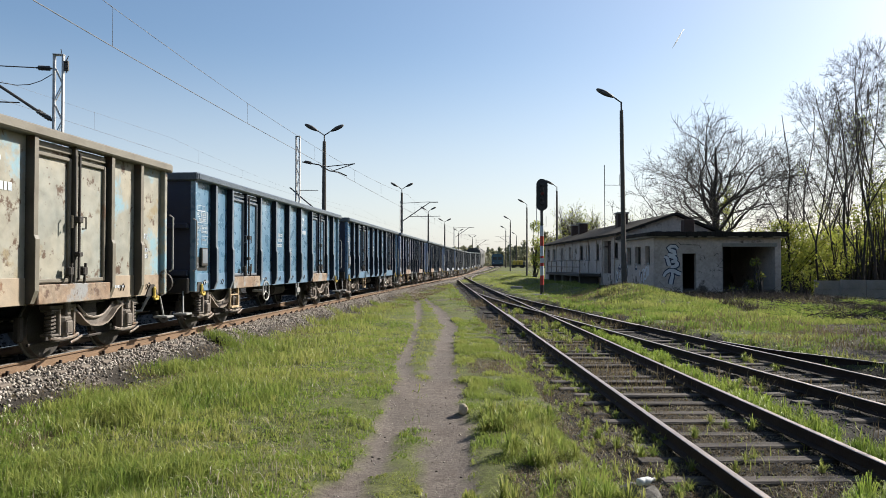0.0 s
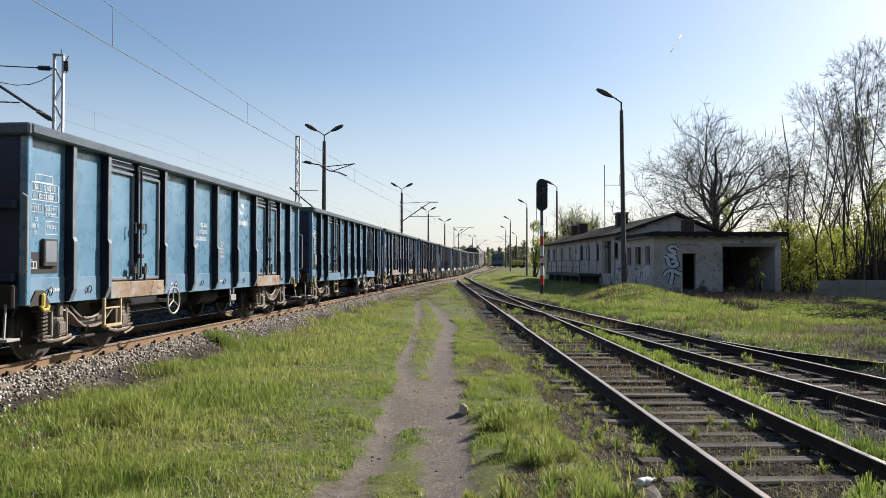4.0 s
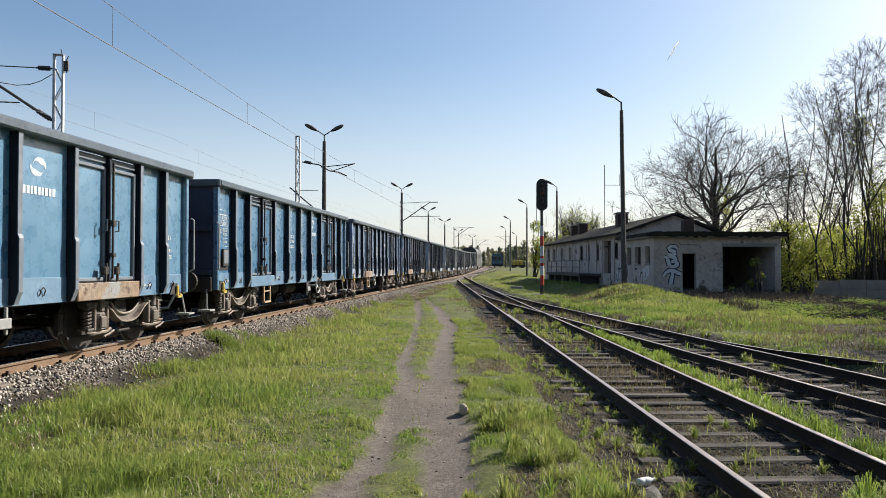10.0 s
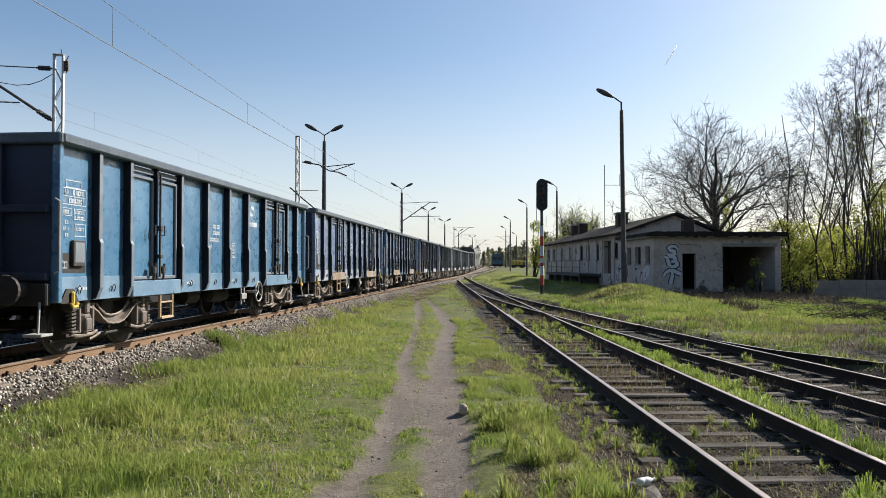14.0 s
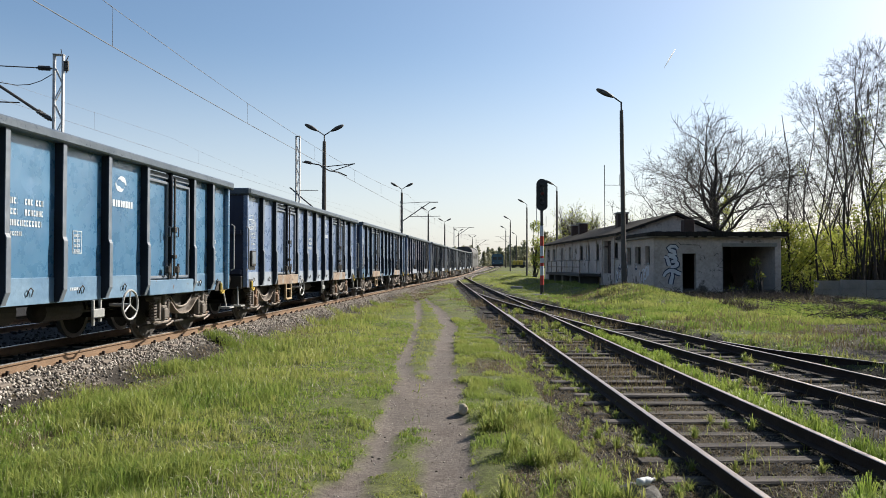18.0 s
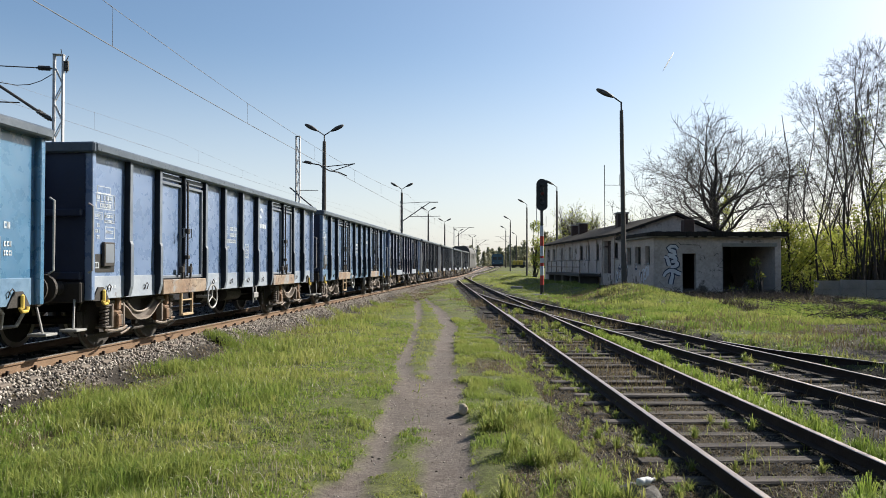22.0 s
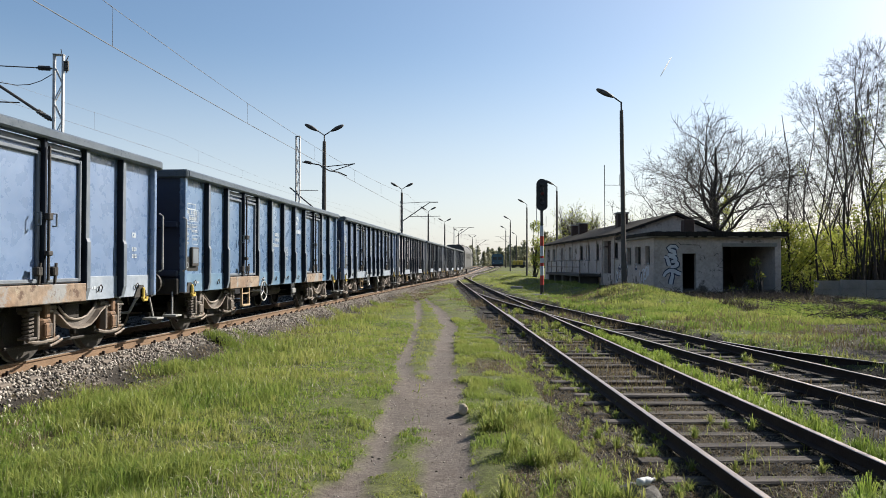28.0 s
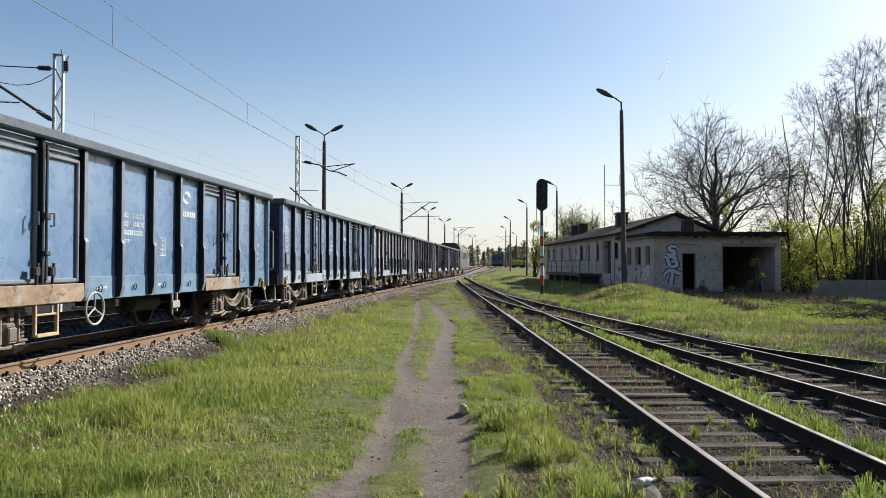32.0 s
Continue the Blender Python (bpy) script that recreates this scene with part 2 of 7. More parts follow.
M_CAP = surf("wagon_rim_paint", (0.048, 0.065, 0.085), (0.085, 0.105, 0.128), 1.5, 0.36, 0, 0.12, spots=[((0.0691, 0.0403, 0.0259), 2.0, 0.68)])
M_UNDER = surf("grimy_underframe_steel", (0.012, 0.0105, 0.0095), (0.026, 0.021, 0.018), 3, 0.75, 0.0, 0.3)
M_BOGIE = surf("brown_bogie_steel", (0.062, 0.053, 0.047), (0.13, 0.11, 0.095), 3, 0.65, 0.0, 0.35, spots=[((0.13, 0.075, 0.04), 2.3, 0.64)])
# paler copy of the bogie steel for parts that catch the light
M_BOGIELIT = surf("sunlit_bogie_beam_steel", (0.13, 0.108, 0.092), (0.215, 0.182, 0.155), 3, 0.65, 0.0, 0.3, spots=[((0.10, 0.06, 0.035), 2.3, 0.62)])
M_BOGIERUST = surf("rust_orange_bogie_steel", (0.12, 0.062, 0.03), (0.16, 0.095, 0.055), 3, 0.75, 0.0, 0.35, spots=[((0.05, 0.04, 0.033), 2.0, 0.56)])
M_TREAD = surf("worn_wheel_steel", (0.15, 0.135, 0.125), (0.24, 0.22, 0.20), 4, 0.42, 0.6, 0.1)
M_LIGHTSTEEL = surf("pale_grey_painted_steel", (0.20, 0.205, 0.205), (0.31, 0.31, 0.30), 4, 0.5, 0, 0.1)
M_STEP = surf("yellowed_step_paint", (0.36, 0.29, 0.19), (0.30, 0.20, 0.11), 5, 0.6, 0, 0.1)
M_YELLOW = surf("yellow_enamel", (0.40, 0.29, 0.045), (0.46, 0.34, 0.07), 6, 0.5, 0, 0.1)
M_WHITE = surf("white_marking_paint", (0.54, 0.56, 0.56), (0.44, 0.464, 0.48), 6, 0.6, 0, 0.05)
M_MARK = surf("faded_white_lettering_paint", (0.50, 0.53, 0.56), (0.26, 0.31, 0.37), 14, 0.6, 0, 0.05)
M_RED = surf("red_enamel", (0.45, 0.03, 0.02), (0.38, 0.04, 0.03), 6, 0.5, 0, 0.05)
M_BLACK = surf("black_enamel", (0.012, 0.012, 0.013), (0.02, 0.02, 0.02), 5, 0.5, 0, 0.05)
M_RAIL = surf("brown_rusted_rail_side", (0.12, 0.072, 0.04), (0.165, 0.102, 0.058), 3, 0.75, 0.1, 0.25)
# rust halved in tone for the shade on the yard rails' left sides
M_RAILDARK = surf("shade_dark_rusted_rail_side", (0.025, 0.018, 0.015), (0.045, 0.031, 0.024), 3, 0.8, 0.1, 0.25, spec=0.2)
M_RAILTOP = surf("rolled_rail_head", (0.36, 0.33, 0.30), (0.46, 0.43, 0.40), 5, 0.36, 0.85, 0.08, stretch=(6, 0.4, 1))
M_RAILTOPRUST = surf("lightly_rusted_rail_head", (0.34, 0.28, 0.24), (0.42, 0.36, 0.32), 5, 0.42, 0.7, 0.1, stretch=(6, 0.4, 1))
M_SLEEPER = surf("weathered_timber", (0.02, 0.0165, 0.0145), (0.088, 0.077, 0.069), 1.6, 0.85, 0, 0.6, fine=14, vary=0.3, stretch=(0.5, 6, 6), rnd=0.35, spec=0.2)
M_SLEEPERC = surf("stained_concrete_sleeper", (0.096, 0.078, 0.063), (0.144, 0.12, 0.102), 3, 0.9, 0, 0.3, rnd=0.15)
M_STONE = surf("crushed_stone", (0.18, 0.171, 0.159), (0.264, 0.252, 0.24), 1.3, 0.9, 0, 0.2, fine=30, spots=[((0.084, 0.063, 0.048), 0.9, 0.56)])
M_CONCRETE = surf("grey_concrete", (0.203, 0.195, 0.18), (0.27, 0.262, 0.247), 1.2, 0.9, 0, 0.3)
M_POLE = surf("weathered_concrete_pole", (0.0592, 0.0523, 0.0455), (0.0865, 0.0774, 0.0683), 1.5, 0.85, 0, 0.25)
M_GALV = surf("galvanised_steel", (0.36, 0.365, 0.37), (0.46, 0.46, 0.455), 4, 0.5, 0.1, 0.1)
M_IRON = surf("dark_painted_iron", (0.05, 0.05, 0.05), (0.08, 0.075, 0.07), 4, 0.6, 0.2, 0.15)
M_WIRE = surf("dull_copper_wire", (0.06, 0.055, 0.05), (0.09, 0.08, 0.07), 4, 0.6, 0.3, 0)
M_PLASTER = surf("stained_grey_plaster", (0.36, 0.308, 0.272), (0.52, 0.455, 0.41), 0.6, 0.95, 0, 0.4, fine=7, vary=0.22, spec=0.2, spots=[((0.12, 0.10, 0.085), 0.55, 0.585), ((0.50, 0.46, 0.42), 0.9, 0.66), ((0.19, 0.10, 0.07), 2.3, 0.68)])
M_ROOF = surf("old_bitumen_roofing", (0.0231, 0.0212, 0.0192), (0.0385, 0.0347, 0.0308), 0.8, 0.9, 0, 0.3, fine=12, spec=0.05)
M_BRICK = surf("dark_brick", (0.0448, 0.0252, 0.0182), (0.0616, 0.0364, 0.028), 4, 0.9, 0, 0.3)
# inside plaster darkened in colour for the shade of the rooms
M_DARKROOM = surf("shade_dark_interior_plaster", (0.055, 0.049, 0.043), (0.11, 0.098, 0.087), 1, 0.95, 0, 0.2)
M_BARK = surf("grey_brown_bark", (0.0248, 0.0198, 0.0165), (0.0429, 0.0363, 0.0314), 4, 0.9, 0, 0.4, stretch=(0.6, 0.6, 0.18))
M_GLASS = surf("dusty_dark_glass", (0.016, 0.018, 0.02), (0.03, 0.032, 0.034), 2, 0.4, 0, 0.02)
M_LOCO = surf("locomotive_grey_paint", (0.022, 0.024, 0.026), (0.04, 0.041, 0.043), 1.2, 0.7, 0, 0.05)
M_LOCOCAB = surf("locomotive_light_paint", (0.07, 0.072, 0.07), (0.11, 0.11, 0.105), 1.5, 0.7, 0, 0.05)
M_NAVY = surf("railcar_navy_paint", (0.02, 0.06, 0.10), (0.04, 0.09, 0.13), 1.5, 0.4, 0, 0.05)
M_LEAFY = leaf_mat("spring_leaves", (0.35, 0.365, 0.065), (0.17, 0.215, 0.045), 0.62)
M_BLADE = leaf_mat("grass_blades", (0.145, 0.215, 0.04), (0.33, 0.33, 0.105), 0.5)
M_LUSH = leaf_mat("lush_long_grass", (0.15, 0.24, 0.035), (0.31, 0.355, 0.085), 0.5)
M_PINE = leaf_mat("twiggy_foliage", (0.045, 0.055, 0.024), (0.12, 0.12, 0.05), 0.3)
# foliage lightened so that the haze of distance sits in its colour
M_FAR = leaf_mat("hazed_distant_foliage", (0.17, 0.18, 0.12), (0.31, 0.30, 0.19), 0.45)
M_TRAIL = leaf_mat("white_vapour", (0.9, 0.9, 0.9), (0.9, 0.9, 0.9), 0.7, gloss=0.0)


# ---- plan of the tracks ----
RAIL_Z, YARD_Z = 0.435, 0.07
HEAD, CURVE, S_C, OFFSET = radians(4.597), 0.10467e-3, -76.47, 8.24


def main_line(s):
    """Centre of the main track s metres along it: x, y and the heading east of ahead."""
    e = max(s - S_C, 0)
    lat = -OFFSET + CURVE * e * e / 2
    return s * math.sin(HEAD) + lat * math.cos(HEAD), s * math.cos(HEAD) - lat * math.sin(HEAD), HEAD + CURVE * e


def yard_x(y):
    """Centre of the straight yard track."""
    return 3.29 - 0.0085 * y


def branch_x(y):
    """Centre of the track that leaves it towards the viewer."""
    u = max(55 - y, 0)
    return yard_x(y) + (0.0021 * u * u if u < 22 else 1.016 + 0.0924 * (u - 22))



# ---- ground ----
def smooth01(t):
    t = np.clip(t, 0, 1)
    return t * t * (3 - 2 * t)


def rise(y):
    """The land climbs a little far ahead."""
    return 1.2 * smooth01((np.asarray(y, float) - 95) / 110)


def main_d(x, y):
    e = np.maximum(y - S_C, 0)
    lat = -OFFSET + CURVE * e * e / 2
    cx = y * math.tan(HEAD) + lat / math.cos(HEAD)
    return (x - cx) * math.cos(HEAD)


def vnoise(x, y, scale, seed):
    """Smooth value noise on a lattice, 0 to 1."""
    x, y = np.asarray(x, float) / scale + seed * 17.3, np.asarray(y, float) / scale + seed * 9.1
    xi, yi = np.floor(x).astype(np.int64), np.floor(y).astype(np.int64)
    fx, fy = x - xi, y - yi
    fx, fy = fx * fx * (3 - 2 * fx), fy * fy * (3 - 2 * fy)

    def h(a, b):
        n = (a * 374761393 + b * 668265263 + seed * 1442695) & 0x7fffffff
        n = ((n ^ (n >> 13)) * 1274126177) & 0x7fffffff
        return ((n ^ (n >> 16)) & 0xffff) / 65535.0
    return (h(xi, yi) * (1 - fx) + h(xi + 1, yi) * fx) * (1 - fy) + (h(xi, yi + 1) * (1 - fx) + h(xi + 1, yi + 1) * fx) * fy


PATH_Y = [3, 6, 7.7, 10.5, 14, 17, 21.7, 30, 36, 48, 54, 60]
PATH_L = [-1.2, -0.98, -0.85, -0.75, -0.88, -0.88, -0.85, -1.15, -1.40, -2.2, -2.6, -3.2]
PATH_R = [0.2, 0.26, 0.32, 0.27, 0.29, 0.31, 0.45, 0.12, -0.45, -1.5, -1.9, -2.5]
STRIP_L = [-0.66, -0.6, -0.47, -0.44, -0.55, -0.6, -0.68, -0.80, -1.05, -1.8, -2.2, -2.8]
STRIP_R = [-0.2, -0.2, -0.2, -0.28, -0.30, -0.16, -0.05, -0.40, -0.75, -1.8, -2.2, -2.8]


def path_mask(x, y):
    w = (vnoise(x, y, 0.35, 3) - 0.5) * 0.22 + (vnoise(x, y, 0.12, 5) - 0.5) * 0.12
    xx = x + w
    l, r = np.interp(y, PATH_Y, PATH_L), np.interp(y, PATH_Y, PATH_R)
    sl, sr = np.interp(y, PATH_Y, STRIP_L), np.interp(y, PATH_Y, STRIP_R)
    inside = smooth01((xx - l) / 0.12 + 0.5) * smooth01((r - xx) / 0.12 + 0.5)
    bare = smooth01((y - 8.3) / 0.6) * smooth01((12.3 - y) / 0.6)
    strip = smooth01((xx - sl) / 0.1 + 0.5) * smooth01((sr - xx) / 0.1 + 0.5) * (1 - 0.95 * bare)
    return inside * (1 - strip) * smooth01((62 - y) / 6)


def track_gap(x, y):
    """Distance outside the nearest yard track's ballast."""
    yx = 3.29 - 0.0085 * y
    u = np.maximum(55 - y, 0)
    bx = yx + np.where(u < 22, 0.0021 * u * u, 1.016 + 0.0924 * (u - 22))
    return np.minimum(np.abs(x - yx), np.abs(x - bx)) - 1.75


def cinder_mask(x, y):
    w = (vnoise(x, y, 0.9, 7) - 0.5) * 0.8 + (vnoise(x, y, 0.25, 8) - 0.5) * 0.3
    return smooth01(0.5 - (track_gap(x, y) + w) / 0.5) * smooth01((88 - y) / 15)


def ballast_mask(x, y):
    d = main_d(x, y) + (vnoise(x, y, 0.5, 11) - 0.5) * 0.35
    return smooth01((1.75 - d) / 0.4) * smooth01((d + 1.7) / 0.4)


def shade_soot_mask(x, y):
    """Train's shade painted under and beyond it, and soot patches along its ballast."""
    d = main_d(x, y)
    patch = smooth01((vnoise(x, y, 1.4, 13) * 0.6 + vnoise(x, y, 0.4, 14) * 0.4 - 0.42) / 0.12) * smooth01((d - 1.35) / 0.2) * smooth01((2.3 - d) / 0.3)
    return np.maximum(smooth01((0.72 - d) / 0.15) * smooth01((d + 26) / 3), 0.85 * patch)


def dirt_mask(x, y):
    d = main_d(x, y) + (vnoise(x, y, 0.9, 12) - 0.5) * 1.2
    return smooth01((2.15 - d) / 0.5) * smooth01((d + 26) / 2)


def soil_mask(x, y):
    """Bare brown soil and dead weeds: beside the siding and on the bank."""
    x, y = np.asarray(x, float), np.asarray(y, float)
    g = track_gap(x, y)
    n = 0.55 * vnoise(x, y, 1.7, 31) + 0.3 * vnoise(x, y, 0.6, 32) + 0.15 * vnoise(x, y, 0.22, 33)
    bank = smooth01((x - 4.5) / 1.5) * smooth01((g - 0.1) / 0.5) * smooth01((46 - y) / 4)
    edge = 0.30 * smooth01((x / np.maximum(y, 1) - 0.44) / 0.12) - 0.17 + 0.40 * smooth01((y - 36) / 3) * smooth01((x - 11) / 2)
    strip = smooth01((g + 0.2) / 0.5) * (x < yard_line(y)) * smooth01((x - np.interp(y, PATH_Y, PATH_R)) / 0.4)
    return np.maximum(bank * smooth01((n - 0.5 + edge) / 0.14), strip * smooth01((n - 0.53) / 0.12) * 0.85)


def yard_line(y):
    return 3.29 - 0.0085 * np.asarray(y, float)


def ground_z(x, y):
    x, y = np.asarray(x, float), np.asarray(y, float)
    z = rise(y)
    d = main_d(x, y)
    z = z + 0.27 * smooth01((2.0 - d) / 0.95) * smooth01((d + 9) / 1.2)
    # sunken yard tracks
    g = track_gap(x, y)
    z = z - 0.145 * smooth01((0.25 - g) / 0.5) * smooth01((95 - y) / 20)
    # bank before the derelict building
    t = smooth01((x - 6.8) / 2.6) * smooth01((y - 27) / 9)
    z = z + 0.42 * t * smooth01((140 - y) / 30) * (1 - 0.85 * smooth01((x - 10.2) / 2.4) * smooth01((y - 30) / 6))
    z = z - 0.9 * smooth01((x - 19.5) / 4) * smooth01((y - 26) / 12) * smooth01((120 - y) / 30)
    z = z + 0.42 * np.exp(-((x - 8.9) / 1.9) ** 2 - ((y - 36.5) / 3.0) ** 2)
    fade = smooth01((90 - y) / 60)
    grassy = (1 - smooth01((1.9 - d) / 0.5)) * smooth01((g + 0.1) / 0.5)
    z = z + (vnoise(x, y, 1.3, 21) - 0.5) * 0.10 * grassy * fade + (vnoise(x, y, 0.4, 22) - 0.5) * 0.03 * fade
    return z - 0.035 * path_mask(x, y)


def axis(parts):
    out = []
    for a, b, step in parts:
        out.append(np.arange(a, b, step))
    return np.concatenate(out + [[parts[-1][1]]])


gx = axis([(-3000, -300, 300), (-300, -60, 30), (-60, -20, 2), (-20, -9, 0.5), (-9, 9, 0.12), (9, 26, 0.4), (26, 80, 3), (80, 320, 30), (320, 3000, 268)])
gy = axis([(-3000, -200, 400), (-200, -20, 20), (-20, 4, 1), (4, 20, 0.12), (20, 45, 0.3), (45, 100, 1), (100, 260, 5), (260, 1000, 60), (1000, 4500, 350)])
GX, GY = np.meshgrid(gx, gy)
GZ = ground_z(GX, GY)
nx, ny = len(gx), len(gy)
ii = (np.arange(ny - 1)[:, None] * nx + np.arange(nx - 1)[None, :]).ravel()


def ground_mat():
    mat = bpy.data.materials.new("ground_earth_and_turf")
    mat.use_nodes = True
    nt = mat.node_tree
    bs = nt.nodes["Principled BSDF"]
    tc = nt.nodes.new("ShaderNodeTexCoord")
    vec = tc.outputs["Object"]

    def attr(key):
        n = nt.nodes.new("ShaderNodeAttribute")
        n.attribute_name = key
        return n.outputs["Fac"]
    fine, mid, big = noise_node(nt, 45, 5, 0.7, vec), noise_node(nt, 6, 5, 0.6, vec), noise_node(nt, 0.5, 4, 0.6, vec)
    turf = mix_node(nt, ramp_node(nt, mid, 0.35, 0.65), (0.03, 0.042, 0.012), (0.115, 0.125, 0.04))
    turf = mix_node(nt, ramp_node(nt, big, 0.42, 0.62), turf, (0.085, 0.095, 0.035))
    path = mix_node(nt, ramp_node(nt, mid, 0.3, 0.7), (0.084, 0.069, 0.06), (0.142, 0.12, 0.105))
    path = mix_node(nt, ramp_node(nt, big, 0.4, 0.65), path, (0.112, 0.097, 0.086))
    path = mix_node(nt, ramp_node(nt, fine, 0.54, 0.68), path, (0.074, 0.063, 0.055))
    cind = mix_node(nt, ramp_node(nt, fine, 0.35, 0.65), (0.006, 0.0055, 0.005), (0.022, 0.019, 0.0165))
    ball = mix_node(nt, ramp_node(nt, fine, 0.35, 0.65), (0.0385, 0.0303, 0.0248), (0.165, 0.154, 0.143))
    dirt = mix_node(nt, ramp_node(nt, mid, 0.35, 0.65), (0.034, 0.028, 0.022), (0.085, 0.072, 0.056))
    col = mix_node(nt, attr("dirt"), turf, dirt)
    col = mix_node(nt, attr("cinder"), col, cind)
    col = mix_node(nt, attr("ballast"), col, ball)
    col = mix_node(nt, attr("path"), col, path)
    grain = ramp_node(nt, noise_node(nt, 28, 6, 0.75, vec), 0.34, 0.66, 0.55, 1.45)
    cg = nt.nodes.new("ShaderNodeCombineColor")
    for i in range(3):
        nt.links.new(grain, cg.inputs[i])
    col = mix_node(nt, 1.0, col, cg.outputs[0], "MULTIPLY")
    nt.links.new(col, bs.inputs["Base Color"])
    bs.inputs["Roughness"].default_value = 0.95
    bs.inputs["Specular IOR Level"].default_value = 0.2
    bp = nt.nodes.new("ShaderNodeBump")
    bp.inputs["Strength"].default_value, bp.inputs["Distance"].default_value = 0.6, 0.03
    nt.links.new(fine, bp.inputs["Height"])
    nt.links.new(bp.outputs[0], bs.inputs["Normal"])
    return mat


PX, PY = GX.ravel(), GY.ravel()
me = big_mesh("ground", np.stack([PX, PY, GZ.ravel()], 1), np.stack([ii, ii + 1, ii + nx + 1, ii + nx], 1), ground_mat(),
              # cinder also blackens the ground for the train's shade
              [("path", path_mask(PX, PY)), ("cinder", np.maximum(cinder_mask(PX, PY), shade_soot_mask(PX, PY))), ("ballast", ballast_mask(PX, PY) * (1 - shade_soot_mask(PX, PY))), ("dirt", np.maximum(dirt_mask(PX, PY), soil_mask(PX, PY)))], smooth=True)
thing("ground", Matrix(), "rough spring turf, bare earth and cinders of a railway yard", "ground", kind="structure", mesh=me)


# ---- rails and sleepers ----
RAIL_PROF = [(-0.07, 0), (0.07, 0), (0.07, 0.012), (0.012, 0.03), (0.009, 0.11), (0.034, 0.122), (0.034, 0.149), (0.028, 0.154), (-0.028, 0.154), (-0.034, 0.149), (-0.034, 0.122), (-0.009, 0.11), (-0.012, 0.03), (-0.07, 0.012)]


def rail_part(name, pts, parent, side, top, label=""):
    """A rail whose head runs through the points; the running surface takes the second material."""
    vs, fs, n = [], [], len(RAIL_PROF)
    for i, p in enumerate(pts):
        a, b = Vector(pts[max(i - 1, 0)]), Vector(pts[min(i + 1, len(pts) - 1)])
        d = (b - a).normalized()
        w = Vector((d.y, -d.x, 0)).normalized()
        vs += [Vector(p) + w * u + Vector((0, 0, v - 0.154)) for u, v in RAIL_PROF]
    for i in range(len(pts) - 1):
        fs += [(i * n + k, i * n + (k + 1) % n, (i + 1) * n + (k + 1) % n, (i + 1) * n + k) for k in range(n)]
    ob = part(name, Mesh().add(vs, fs), side, parent, label)
    ob.data.materials.append(top)
    for p in ob.data.polygons:
        z = [ob.data.vertices[i].co.z for i in p.vertices]
        if p.index % n in (6, 7, 8):
            p.material_index = 1
    return ob


main_track = thing("railway_track", Matrix(), "main line track with brown rusted rails on stone ballast", "railway track", kind="structure")
for off in (-0.7535, 0.7535):
    pts = []
    for i in range(-10, 46):
        x, y, h = main_line(i * 5.0)
        pts.append((x + off * math.cos(h), y - off * math.sin(h), RAIL_Z + float(rise(y))))
    rail_part("rail", pts, main_track, M_RAIL, M_RAILTOP)
slp = Mesh().cbox(-1.3, 1.3, -0.13, 0.13, -0.2, 0, 0.02).data("sleeper", M_SLEEPERC)
clip = Mesh().cbox(-0.10, -0.055, -0.05, 0.05, 0, 0.045, 0.008).cbox(-0.13, -0.09, -0.02, 0.02, 0, 0.075, 0.006).tube([(-0.12, 0.015, 0.0), (-0.12, 0.015, 0.08)], 0.016, 6)
clip.cbox(0.055, 0.10, -0.05, 0.05, 0, 0.045, 0.008).cbox(0.09, 0.13, -0.02, 0.02, 0, 0.075, 0.006)
clip = clip.data("rail_clip", M_RAILDARK)
for i in range(-4, 170):
    x, y, h = main_line(i * 0.62)
    m = pose(x, y, RAIL_Z - 0.16 + float(rise(y)), 0, 0, -math.degrees(h))
    part("sleeper", slp, None, main_track, m=m)
    if 10 < i < 120:
        part("rail_clip", clip, None, main_track, m=m @ pose(0.7535, 0, 0.004))

# second track behind the train
far_track = thing("railway_track", Matrix(), "parallel track behind the main line, brown rails", "railway track", kind="structure")
for off in (-5.25, -3.75):
    pts = []
    for i in range(-10, 46):
        x, y, h = main_line(i * 5.0)
        pts.append((x + off * math.cos(h), y - off * math.sin(h), RAIL_Z + float(rise(y)) - 0.02))
    rail_part("rail", pts, far_track, M_RAIL, M_RAILTOP)
for i in range(0, 90):
    x, y, h = main_line(i * 0.62)
    part("sleeper", slp, None, far_track, m=pose(x - 4.5 * math.cos(h), y + 4.5 * math.sin(h), RAIL_Z - 0.18, 0, 0, -math.degrees(h)))

yard = thing("yard_track", Matrix(), "old siding and turnout on timber sleepers sunk in cinders and weeds", "railway track", kind="structure")


def yard_z(y):
    return YARD_Z + 0.30 * float(smooth01((y - 70) / 50)) + float(rise(y))


def rail_line(fx, off, y0, y1, step=1.5):
    n = max(2, int((y1 - y0) / step))
    return [(fx(y0 + (y1 - y0) * i / n) + off, y0 + (y1 - y0) * i / n, yard_z(y0 + (y1 - y0) * i / n)) for i in range(n + 1)]


def cross_x(y):
    """Crossover into the main line, from 78 m on."""
    u = max(y - 76, 0)
    return yard_x(y) - 0.0004 * u * u


def far_x(y):
    """The siding that bends away from the main line."""
    u = max(y - 80, 0)
    return yard_x(y) + (0.0019 * u * u if u < 45 else 3.85 + 0.17 * (u - 45) - 0.0006 * (u - 45) ** 2)


for o in (-0.7535, 0.7535):
    rail_part("rail", rail_line(yard_x, o, -45, 82), yard, M_RAILDARK, M_RAILTOPRUST)
    rail_part("rail", rail_line(far_x, o, 82, 215, 3), yard, M_RAILDARK, M_RAILTOPRUST)
    rail_part("rail", rail_line(cross_x, o, 82.4, 118, 3), yard, M_RAILDARK, M_RAILTOPRUST)
